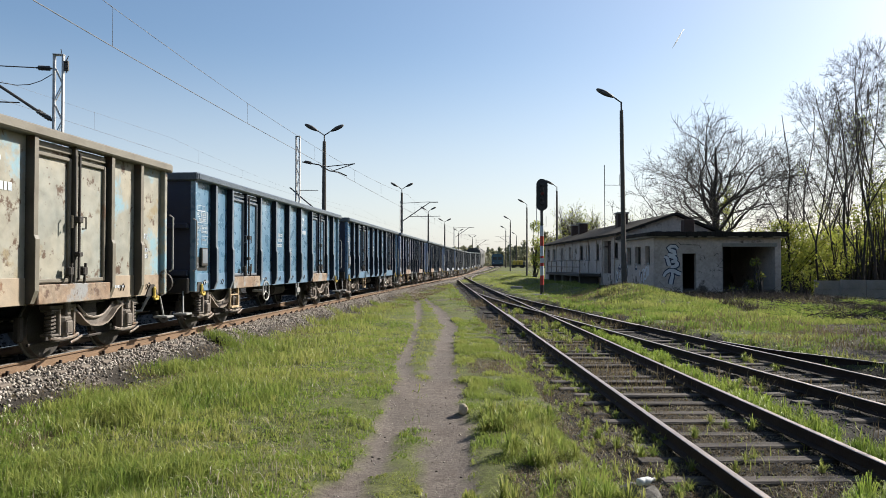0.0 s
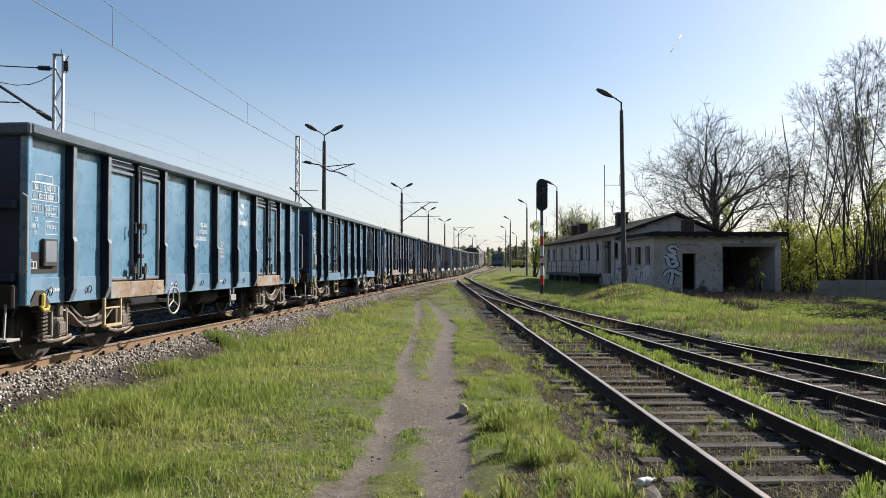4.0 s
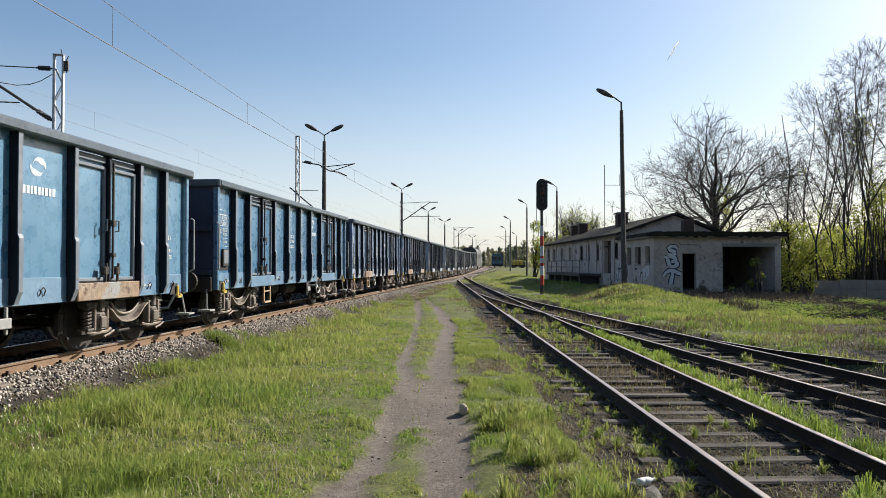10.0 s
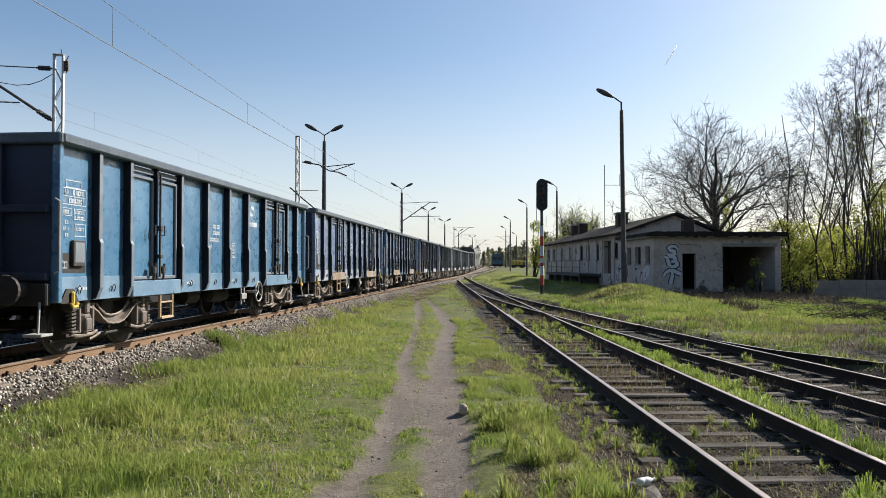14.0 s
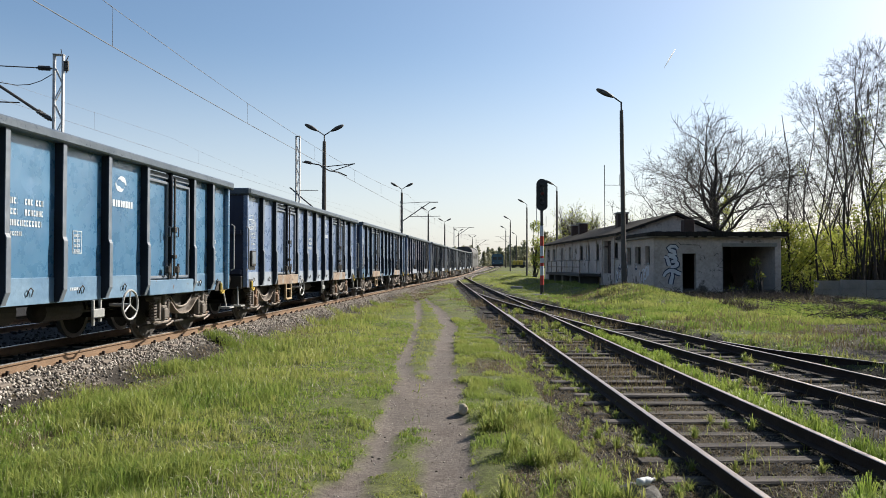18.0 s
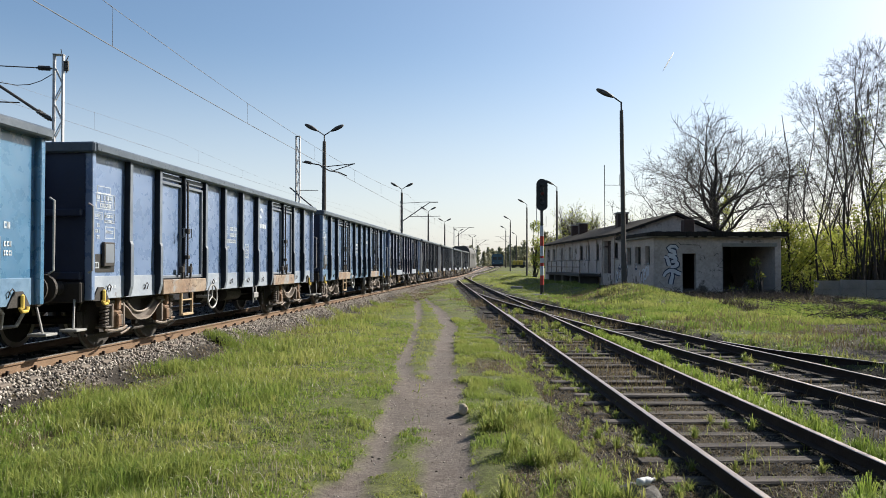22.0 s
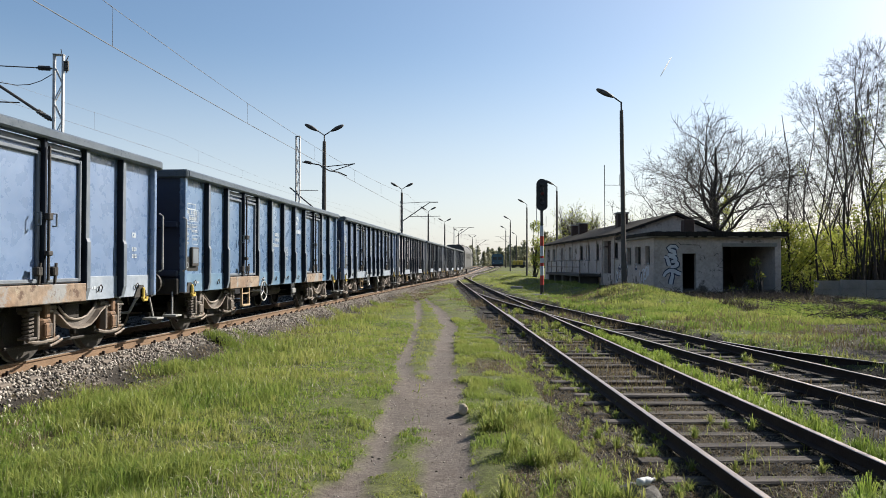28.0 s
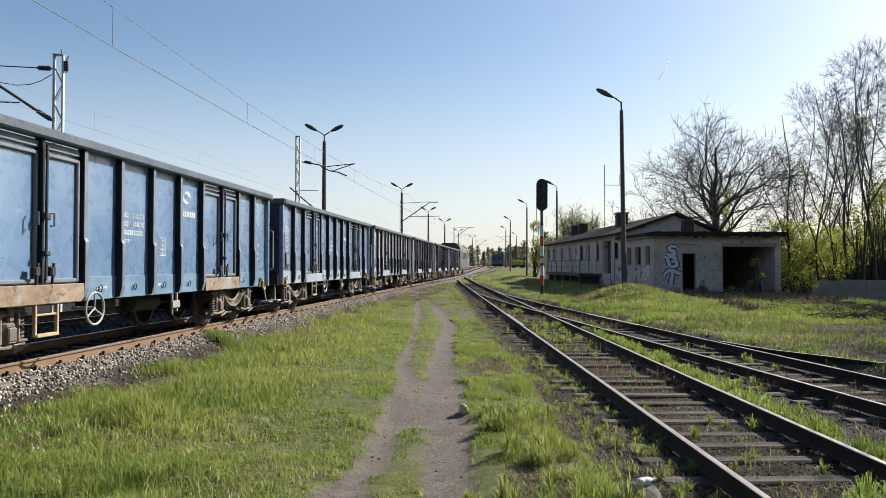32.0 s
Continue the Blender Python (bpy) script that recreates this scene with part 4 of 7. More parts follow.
    for sg in (-1, 1):
        pf = [(0.0, 0.10), (0.0, 0.455), (0.10, 0.46), (0.105, 0.49), (0.135, 0.485), (0.135, 0.40), (0.10, 0.38), (0.09, 0.14), (0.13, 0.12), (0.13, 0.09)]
        ws.lathe((0, 0.82 * sg, 0), 1, [(-sg * h, r_) for h, r_ in pf], 28)
        for k in range(4):
            a = k * math.pi / 2
            ws.cbox(-0.02, 0.02, -0.01, 0.012, 0.18, 0.34, 0.005, Matrix.Translation((0, 0.755 * sg, 0)) @ Matrix.Rotation(a, 4, "Y"))
    ws.tube([(0, -1.08, 0), (0, 1.08, 0)], 0.075, 12)
    wsd = ws.data("wheelset", M_TREAD)
    wsd.materials.append(M_UNDER)
    for p in wsd.polygons:
        rad = max(math.hypot(wsd.vertices[i].co.x, wsd.vertices[i].co.z) for i in p.vertices)
        low = min(math.hypot(wsd.vertices[i].co.x, wsd.vertices[i].co.z) for i in p.vertices)
        p.material_index = 0 if low > 0.395 else 1
    for bx in BOGIES:
        bg = part("bogie", bol, None, w, m=pose(bx, 0, 0))
        for nm, ds in (("side_frame", sframes), ("brake_shoe", shoes), ("brake_beam", rods), ("bottom_flange", beams)):
            for d in ds:
                part(nm, d, None, bg)
        for dx in (-0.9, 0.9):
            for nm, ds in (("axle_box", boxes), ("axle_guard", straps), ("coil_spring", sprs[::2] if dx < 0 else sprs[1::2])):
                for d in ds:
                    part(nm, d, None, bg, m=pose(dx, 0, 0))
            part("wheelset", wsd, None, bg, m=pose(dx, 0, 0.46))
    return w


def mirrored(half, ribs):
    """Rib places from the near end, for ribs given by their distance from the middle."""
    return [round(half - r, 3) for r in ribs] + [half] + [round(half + r, 3) for r in ribs[::-1]]


HALF_A, HALF_B = 6.55, 6.62
wagon_a = build_wagon(2 * HALF_A, mirrored(HALF_A, [5.505, 4.532, 2.539, 1.246]), (1.95, 11.1), 4.2, 1.385, 1.95)
wagon_c = build_wagon(2 * HALF_A, mirrored(HALF_A, [5.505, 4.532, 2.539, 1.246]), (1.95, 11.1), 8.33, 1.385, 3.15)
wagon_b = build_wagon(2 * HALF_B, mirrored(HALF_B, [5.428, 4.331, 2.227, 1.127]), (2.05, 11.15), 4.5, 1.36, 3.2)
WAGONS = [  # place in the train, shift along it, make, paints, label
    (-1, 0.0, wagon_a, M_PALE, M_SILLTAN, M_PALERIM, "faded grey-green open wagon with rust stains and yellow hooks"),
    (0, -0.07, wagon_a, M_BLUE, M_SILLBLUE, M_CAP, "bright blue open wagon with dented panels and rusty door sills"),
    (1, 0.10, wagon_c, M_ROYAL, M_SILLBLUE, M_CAP, "freshly painted deep blue open wagon with a white emblem"),
    (2, 0.0, wagon_b, M_GREYBLUE, M_SILL, M_CAP, "dull blue open wagon with orange rust on sills and bogies"),
    (3, 0.0, wagon_b, M_BLUE2, M_SILLBLUE, M_CAP, "dusty deep blue open wagon with rusty bogies"),
    (4, 0.0, wagon_b, M_GREYBLUE, M_SILL, M_CAP, "dusty grey-blue open wagon with faded white markings"),
    # far wagons: grazing sky reflection put into the pale paint
    (5, 0.0, wagon_b, M_SKYSHEEN, M_SILL, M_CAP, "dusty open wagon painted pale for sky sheen, with shade-black ribs"),
    (6, 0.0, wagon_b, M_SKYSHEEN, M_SILL, M_CAP, "dusty open wagon far along the train, painted pale for sky sheen"),
    (7, 0.0, wagon_b, M_SKYSHEEN, M_SILL, M_CAP, "open wagon near the locomotive, painted pale for sky sheen"),
    (8, 0.0, wagon_b, M_SKYSHEEN, M_SILL, M_CAP, "open wagon next to the locomotive, painted pale for sky sheen"),
]
WAGON_PITCH = 14.46
TRAIN, used = [], set()   # start of each vehicle from the train's mark, and the vehicle
for k, shift, model, body, sill, cap, label in WAGONS:
    w = copy_thing(model, Matrix()) if model in used else model
    used.add(model)
    tagged(w, label)
    for o in w.children_recursive:
        if o.type != "MESH" or not o.data.materials:
            continue
        own = o.data.materials[0]
        swap = {M_BLUE: body, M_SILL: sill, M_CAP: cap, M_RIBSHADE: M_PALESHADE if k == -1 else M_RIBSHADE, M_ENDSHADE: M_PALESHADE if k == -1 else M_ENDSHADE,
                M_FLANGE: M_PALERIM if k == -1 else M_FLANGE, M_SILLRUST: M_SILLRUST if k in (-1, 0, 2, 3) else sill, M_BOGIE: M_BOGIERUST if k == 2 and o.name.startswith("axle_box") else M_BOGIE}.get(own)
        if swap is not None:
            o.material_slots[0].link = "OBJECT"
            o.material_slots[0].material = swap
    TRAIN.append((WAGON_PITCH * k + shift - (HALF_B if model is wagon_b else HALF_A), w))


# ---- locomotive at the far end of the train ----
def build_loco():
    lo = thing("locomotive", Matrix(), "grey diesel locomotive with a dark roof and pale cab", "locomotive")
    L = 19.0
    prof = [(-1.45, 1.15), (1.45, 1.15), (1.45, 3.25), (1.30, 3.75), (0.8, 4.15), (-0.8, 4.15), (-1.30, 3.75), (-1.45, 3.25)]
    part("body", Mesh().prism(prof, 0, 1.6, L - 4.6), M_LOCO, lo)
    part("roof_fan", Mesh().cbox(4.2, 6.4, -0.9, 0.9, 4.14, 4.34, 0.05).cbox(8.2, 9.6, -0.7, 0.7, 4.14, 4.30, 0.05), M_BLACK, lo)
    part("exhaust", Mesh().cbox(7.1, 7.7, -0.3, 0.3, 4.14, 4.45, 0.04), M_BLACK, lo)
    for a, b, nm in ((0.0, 1.6, "rear_cab"), (L - 4.6, L - 1.2, "cab")):
        part(nm, Mesh().prism([(y * 1.01, z + (0.12 if z > 3 else 0)) for y, z in prof], 0, a, b), M_LOCO if a == 0 else M_LOCOCAB, lo)
    part("nose", Mesh().prism([(-1.4, 1.15), (1.4, 1.15), (1.4, 2.6), (1.2, 2.9), (-1.2, 2.9), (-1.4, 2.6)], 0, L - 1.2, L), M_LOCOCAB, lo)
    for x in (L - 3.9, L - 2.4):
        part("side_window", Mesh().cbox(x, x + 0.9, -1.485, -1.455, 2.6, 3.3, 0.01), M_GLASS, lo)
    for x in (3.0, 5.2, 7.4, 9.6, 11.8):
        part("vent", Mesh().cbox(x, x + 1.2, -1.48, -1.44, 2.3, 3.1, 0.01), M_BLACK, lo)
    part("rear_window", Mesh().cbox(-0.02, 0.02, -1.0, 1.0, 2.75, 3.5, 0.01), M_GLASS, lo)
    part("frame", Mesh().cbox(0, L, -1.4, 1.4, 0.85, 1.16, 0.03), M_UNDER, lo)
    part("fuel_tank", Mesh().cbox(7.4, 11.6, -1.3, 1.3, 0.3, 0.9, 0.08), M_UNDER, lo)
    wsd = next(o for o in wagon_a.children_recursive if o.name.startswith("wheelset")).data
    for bx in (4.0, 15.0):
        bg = part("bogie", Mesh().cbox(-2.3, 2.3, -1.15, -0.98, 0.4, 0.85, 0.05).cbox(-2.3, 2.3, 0.98, 1.15, 0.4, 0.85, 0.05).cbox(-0.3, 0.3, -1, 1, 0.5, 0.85), M_BOGIE, lo, m=pose(bx, 0, 0))
        for dx in (-1.7, 0, 1.7):
            part("wheelset", wsd, None, bg, m=pose(dx, 0, 0.5) @ Matrix.Scale(1.08, 4))
    for x, s in ((0.0, -1), (L, 1)):
        for yy in (-0.875, 0.875):
            part("buffer", Mesh().lathe((x, yy, 1.06), 0, [(0, 0.1), (0.35 * s, 0.09), (0.38 * s, 0.22), (0.44 * s, 0.2)], 14), M_UNDER, lo)
    return lo


TRAIN.append((WAGON_PITCH * 8.5 + 0.4, build_loco()))


def train_move(t):
    u = (t - 16) / 16
    return 25.9415 * u + 4.3078 * u ** 2 - 1.2495 * u ** 3 - 0.9118 * u ** 4 + 1.2195 * u ** 5


def wagon_pose(k, t):
    """Where a vehicle that starts k metres behind the train's mark stands."""
    s = -0.8746 + k - train_move(t)
    x, y, h = main_line(s)
    x2, y2, _ = main_line(s + 13)
    z, z2 = RAIL_Z + float(rise(y)), RAIL_Z + float(rise(y2))
    return pose(x, y, z, 0, -math.degrees(math.atan2(z2 - z, 13)), 90 - math.degrees(math.atan2(x2 - x, y2 - y)))


# ---- derelict building beside the yard ----
BO = pose(12.34, 43.0, 0.0, 0, 0, 90 + 1.6)      # local x runs back along the flank, local -y to the right


def wall_mesh(length, z0, z1, thick, holes, top=None):
    """A wall along local x with openings (x0, x1, z0, z1) cut through it. top(x): its upper edge where it is not level."""
    xs = sorted({0, length, *[h[0] for h in holes], *[h[1] for h in holes]})
    zs = sorted({z0, z1, *[h[2] for h in holes], *[h[3] for h in holes]})
    ids, vs, fs = {}, [], []

    def solid(i, k):
        if not (0 <= i < len(xs) - 1 and 0 <= k < len(zs) - 1):
            return False
        return not any(h[0] <= xs[i] and h[1] >= xs[i + 1] and h[2] <= zs[k] and h[3] >= zs[k + 1] for h in holes)

    def at(i, j, k):
        if (i, j, k) not in ids:
            ids[i, j, k] = len(vs)
            vs.append((xs[i], -thick * j, top(xs[i]) if top and k == len(zs) - 1 else zs[k]))
        return ids[i, j, k]
    for i in range(len(xs) - 1):
        for k in range(len(zs) - 1):
            if not solid(i, k):
                continue
            for j in (0, 1):
                fs.append((at(i, j, k), at(i + 1, j, k), at(i + 1, j, k + 1), at(i, j, k + 1)))
            for di, dk, p, q in ((-1, 0, (i, k), (i, k + 1)), (1, 0, (i + 1, k), (i + 1, k + 1)), (0, -1, (i, k), (i + 1, k)), (0, 1, (i, k + 1), (i + 1, k + 1))):
                if not solid(i + di, k + dk):
                    fs.append((at(p[0], 0, p[1]), at(q[0], 0, q[1]), at(q[0], 1, q[1]), at(p[0], 1, p[1])))
    return Mesh().add(vs, fs)


house = thing("derelict_building", BO, "abandoned single-storey railway building of stained grey plaster with graffiti", "building")
right90 = pose(0, 0, 0, 0, 0, -90)
ANNEX_F = [(1.69, 2.51, 0.2, 2.55), (4.07, 7.20, 0.2, 2.94)]
ANNEX_L = [(0.76, 1.64, 1.92, 3.02), (2.56, 3.78, 1.92, 3.02), (4.67, 5.58, 1.92, 3.02)]
MAIN_L = [(1.1, 2.35, 2.35, 3.45), (3.1, 5.2, 1.25, 3.65), (6.7, 7.8, 2.3, 3.5), (9.7, 11.1, 2.3, 3.5), (12.2, 13.8, 2.3, 3.5), (16.9, 18.2, 2.3, 3.5), (20.9, 22.0, 2.3, 3.5), (25.1, 26.7, 2.3, 3.5), (28.3, 29.6, 2.3, 3.5)]
part("front_wall", wall_mesh(7.55, -0.2, 3.45, 0.35, ANNEX_F), M_PLASTER, house, m=right90 @ pose(0, 0.35, 0))
part("flank_wall", wall_mesh(6.15, -0.2, 3.45, 0.35, [(a - 0.35, b - 0.35, c, d) for a, b, c, d in ANNEX_L]), M_PLASTER, house, m=pose(0.352, 0, 0))
part("right_wall", wall_mesh(6.15, -0.2, 3.45, 0.35, []), M_PLASTER, house, m=pose(0.352, -7.2, 0))
# inner walls and floor wear the room's shade in their colour
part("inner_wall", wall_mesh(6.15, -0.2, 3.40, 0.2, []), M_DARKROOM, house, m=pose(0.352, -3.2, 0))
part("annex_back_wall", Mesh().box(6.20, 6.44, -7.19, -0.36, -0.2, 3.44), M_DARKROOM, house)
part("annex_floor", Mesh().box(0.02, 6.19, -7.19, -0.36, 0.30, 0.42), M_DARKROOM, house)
part("lintel", Mesh().cbox(-0.03, 0.2, -7.3, -4.02, 2.945, 3.16, 0.015), M_CONCRETE, house)
part("roof_slab", Mesh().cbox(-0.35, 6.6, -7.68, 0.40, 3.455, 3.62, 0.03), M_CONCRETE, house)
part("roofing", Mesh().cbox(-0.42, 6.6, -7.75, 0.47, 3.62, 3.78, 0.04).cbox(-0.46, -0.40, -7.76, 0.48, 3.56, 3.70, 0.01).cbox(-0.4, 6.6, 0.46, 0.52, 3.56, 3.70, 0.01), M_ROOF, house)
rg = random.Random(19)
rag = Mesh()
for k in range(46):
    v = -7.72 + 8.1 * k / 46
    rag.cbox(-0.47 - rg.uniform(0, .05), -0.36, v, v + rg.uniform(0.12, 0.3), 3.60 - rg.uniform(0, .14), 3.79 + rg.uniform(0, .05), 0.01)
part("torn_felt_edge", rag, M_ROOF, house, "torn bitumen felt edge")
part("main_flank_wall", wall_mesh(31.2, -0.3, 4.02, 0.4, MAIN_L), M_PLASTER, house, m=pose(6.7, 0, 0))
part("main_right_wall", wall_mesh(31.2, -0.3, 4.02, 0.4, []), M_PLASTER, house, m=pose(6.7, -6.0, 0))


def gable_top(x):
    return 4.02 + 1.2 * (x / 3.5 if x < 3.5 else (6.4 - x) / 2.9)


for u in (6.5, 37.9):
    part("gable_wall", wall_mesh(6.4, -0.3, 4.02, 0.3, [(3.499, 3.5, 3.9, 3.901)], gable_top), M_PLASTER, house, m=pose(u, 0, 0, 0, 0, -90) @ pose(0, 0.3, 0))
for eave in (0.55, -6.95):
    p = [(eave, 3.86), (-3.5, 5.26), (-3.5, 5.42), (eave + (0.03 if eave > 0 else -0.03), 4.02)]
    part("roof_slope", Mesh().prism(p, 0, 6.15, 38.6), M_ROOF, house)
for x in (15.7, 29.9, 33.5):
    ch = part("chimney", Mesh().cbox(x - 0.45, x + 0.45, -2.8, -2.0, 4.6, 5.95, 0.03), M_BRICK, house)
    part("cap", Mesh().cbox(x - 0.53, x + 0.53, -2.88, -1.92, 5.95, 6.08, 0.02), M_CONCRETE, ch)
part("chimney", Mesh().cbox(4.2, 4.9, -4.0, -3.35, 3.75, 4.8, 0.03), M_BRICK, house)
part("inner_floor", Mesh().box(6.8, 37.8, -6.0, -0.4, 1.0, 1.12), M_DARKROOM, house)
for a, b, c, d in ANNEX_L:
    part("window_opening_frame", Mesh().cbox(a, a + 0.07, -0.28, -0.2, c, d, 0.01).cbox(b - 0.07, b, -0.28, -0.2, c, d, 0.01).cbox(a, b, -0.28, -0.2, d - 0.07, d, 0.01).cbox((a + b) / 2 - 0.03, (a + b) / 2 + 0.03, -0.28, -0.2, c, d, 0.01), M_DARKROOM, house)
    part("window_sill", Mesh().cbox(a - 0.06, b + 0.06, -0.02, 0.07, c - 0.07, c - 0.003, 0.01), M_CONCRETE, house)
    # black sheet stands for the dark inside the window opening
    part("boarding", Mesh().box(a, b, -0.32, -0.30, c, d), M_BLACK, house)
for i, (a, b, c, d) in enumerate(MAIN_L):
    if i == 1:
        part("door_board", Mesh().box(6.7 + a, 6.7 + b, -0.36, -0.33, c, d), M_BRICK, house)
        continue
    part("window_frame", Mesh().cbox(6.7 + a, 6.7 + a + 0.08, -0.25, -0.15, c, d, 0.01).cbox(6.7 + b - 0.08, 6.7 + b, -0.25, -0.15, c, d, 0.01).cbox(6.7 + a, 6.7 + b, -0.25, -0.15, d - 0.08, d, 0.01).cbox(6.7 + (a + b) / 2 - 0.03, 6.7 + (a + b) / 2 + 0.03, -0.25, -0.15, c, d, 0.01), M_CONCRETE, house)
    part("window_sill", Mesh().cbox(6.7 + a - 0.06, 6.7 + b + 0.06, -0.02, 0.07, c - 0.08, c - 0.003, 0.01), M_CONCRETE, house)
    part("pane", Mesh().box(6.7 + a, 6.7 + b, -0.21, -0.20, c, d), M_GLASS, house)
# pilasters between the windows of the long flank
for x in (8.7, 12.1, 14.1, 16.9, 20.0, 23.2, 27.0, 31.0, 36.4):
    part("pilaster", Mesh().cbox(x, x + 0.35, -0.02, 0.06, -0.2, 3.86, 0.01), M_PLASTER, house)
# loading platform with a rail
part("platform", Mesh().cbox(12.6, 27.5, 0.02, 1.7, 1.0, 1.22, 0.03), M_POLE, house)
for x in (13.5, 17.0, 20.5, 24.0, 27.0):
    part("platform_pier", Mesh().cbox(x - 0.25, x + 0.25, 0.1, 1.5, -0.3, 1.0, 0.02), M_POLE, house)
for z in (1.72, 2.25):
    part("railing", Mesh().tube([(13.0, 1.6, z), (27.3, 1.6, z)], 0.035, 6), M_SILLRUST, house)
for x in (13.0, 15.4, 17.8, 20.2, 22.6, 25.0, 27.3):
    part("railing_post", Mesh().tube([(x, 1.6, 1.2), (x, 1.6, 2.28)], 0.035, 6), M_SILLRUST, house)
part("antenna_mast", Mesh().tube([(19.5, -2.0, 4.8), (19.5, -2.0, 10.4)], 0.035, 6).tube([(19.5, -2.0, 8.7), (19.5, -3.3, 8.7)], 0.025, 5).tube([(19.5, -3.3, 8.6), (19.5, -3.3, 9.6)], 0.025, 5), M_IRON, house, "thin roof antenna")

# graffiti: blurred bands of white and dark paint, no words
M_GRAF = surf("white_spray_paint", (0.52, 0.54, 0.58), (0.62, 0.64, 0.66), 3, 0.8, 0, 0.1)
M_GRAFB = surf("dark_blue_spray_paint", (0.03, 0.035, 0.06), (0.05, 0.05, 0.08), 3, 0.8, 0, 0.1)


def ribbon(pts, wid, off, m=None):
    """A flat stroke on the wall through points of (along, up)."""
    pts = [Vector((p[0], p[1])) for p in pts]
    vs = []
    for i, p in enumerate(pts):
        d = (pts[min(i + 1, len(pts) - 1)] - pts[max(i - 1, 0)]).normalized()
        n = Vector((-d.y, d.x)) * wid / 2 * (0.75 + 0.5 * math.sin(3.0 * i / len(pts)))
        vs += [(p.x + n.x, off, p.y + n.y), (p.x - n.x, off, p.y - n.y)]
    return (m or Mesh()).add(vs, [(2 * i, 2 * i + 1, 2 * i + 3, 2 * i + 2) for i in range(len(pts) - 1)])


def curl(cx, cz, rx, rz, a0, a1, n=14):
    return [(cx + rx * math.cos(radians(a0 + (a1 - a0) * i / n)), cz + rz * math.sin(radians(a0 + (a1 - a0) * i / n))) for i in range(n + 1)]


tag_w, tag_b = Mesh(), Mesh()
STROKES = [[(1.42, 2.80), (1.28, 2.96), (1.02, 2.98), (0.88, 2.86), (0.98, 2.73), (1.22, 2.66), (1.26, 2.53), (1.08, 2.44), (0.82, 2.48)],
           [(0.62, 2.36), (0.78, 2.30), (0.86, 2.06), (0.92, 1.82)], curl(0.98, 2.20, 0.30, 0.15, 110, -80), curl(1.05, 1.93, 0.33, 0.16, 90, -100),
           [(0.56, 1.20), (0.70, 1.42), (0.92, 1.56), (1.20, 1.52), (1.42, 1.40), (1.60, 1.34)], [(1.06, 1.50), (1.10, 1.25), (1.02, 0.98), (0.98, 0.74)]]
for st in STROKES:
    ribbon(st, 0.29, -0.006, tag_b)
    ribbon(st, 0.175, -0.010, tag_w)
fm = pose(0, 0, 0, 0, 0, -90)
part("graffiti", tag_b, M_GRAFB, house, "dark outline of sprayed graffiti", m=fm)
part("graffiti", tag_w, M_GRAF, house, "white sprayed graffiti", m=fm)
gr = random.Random(12)
for x0, x1, z0, z1, n in ((0.6, 3.6, 0.6, 1.75, 16), (5.2, 8.6, 0.7, 2.0, 16)):
    wv, bv = Mesh(), Mesh()
    for k in range(n):
        cx, cz = gr.uniform(x0, x1), gr.uniform(z0 + 0.2, z1)
        st = curl(cx, cz, gr.uniform(0.12, 0.35), gr.uniform(0.15, 0.4), gr.uniform(0, 360), gr.uniform(100, 500))
        ribbon(st, 0.10, 0.005 + 0.0006 * k, wv if gr.random() < 0.65 else bv)
    part("graffiti", wv, M_GRAF, house, "white sprayed scrawl")
    part("graffiti", bv, M_GRAFB, house, "blue sprayed scrawl")
crack = Mesh()
for k in range(9):
    x, z = gr.uniform(2.6, 4.0), gr.uniform(1.0, 2.9)
    st = [(x, z)]
    for j in range(6):
        x += gr.uniform(-0.12, 0.14)
        z += gr.uniform(-0.16, 0.10)
        st.append((x, z))
    ribbon(st, 0.018, -0.004, crack)
ribbon([(1.45, 3.2), (1.62, 3.05), (2.1, 3.06), (2.7, 3.04), (2.8, 2.85)], 0.03, -0.004, crack)
part("wall_crack", crack, M_BLACK, house, m=fm)


# ---- poles, lamps, signal ----
def lamp_head(m, x, y, z, ax, ay):
    """A flat street-lamp head reaching out along (ax, ay)."""
    d = Vector((ax, ay, 0.5)).normalized()
    s = d.cross(Vector((0, 0, 1))).normalized()
    p0 = Vector((x, y, z))
    vs, prof = [], [(0, 0.05, 0.05), (0.15, 0.12, 0.10), (0.5, 0.19, 0.16), (0.85, 0.17, 0.14), (1.02, 0.10, 0.09), (1.1, 0.03, 0.03)]
    up = s.cross(d)
    for t, w, h in prof:
        for k in range(8):
            a = k * math.pi / 4
            vs.append(p0 + d * t + s * w * math.cos(a) + up * h * math.sin(a))
    n = len(prof)
    m.add(vs, [(i * 8 + k, i * 8 + (k + 1) % 8, (i + 1) * 8 + (k + 1) % 8, (i + 1) * 8 + k) for i in range(n - 1) for k in range(8)] + [tuple(range(8)), tuple((n - 1) * 8 + k for k in range(8))])
    return m


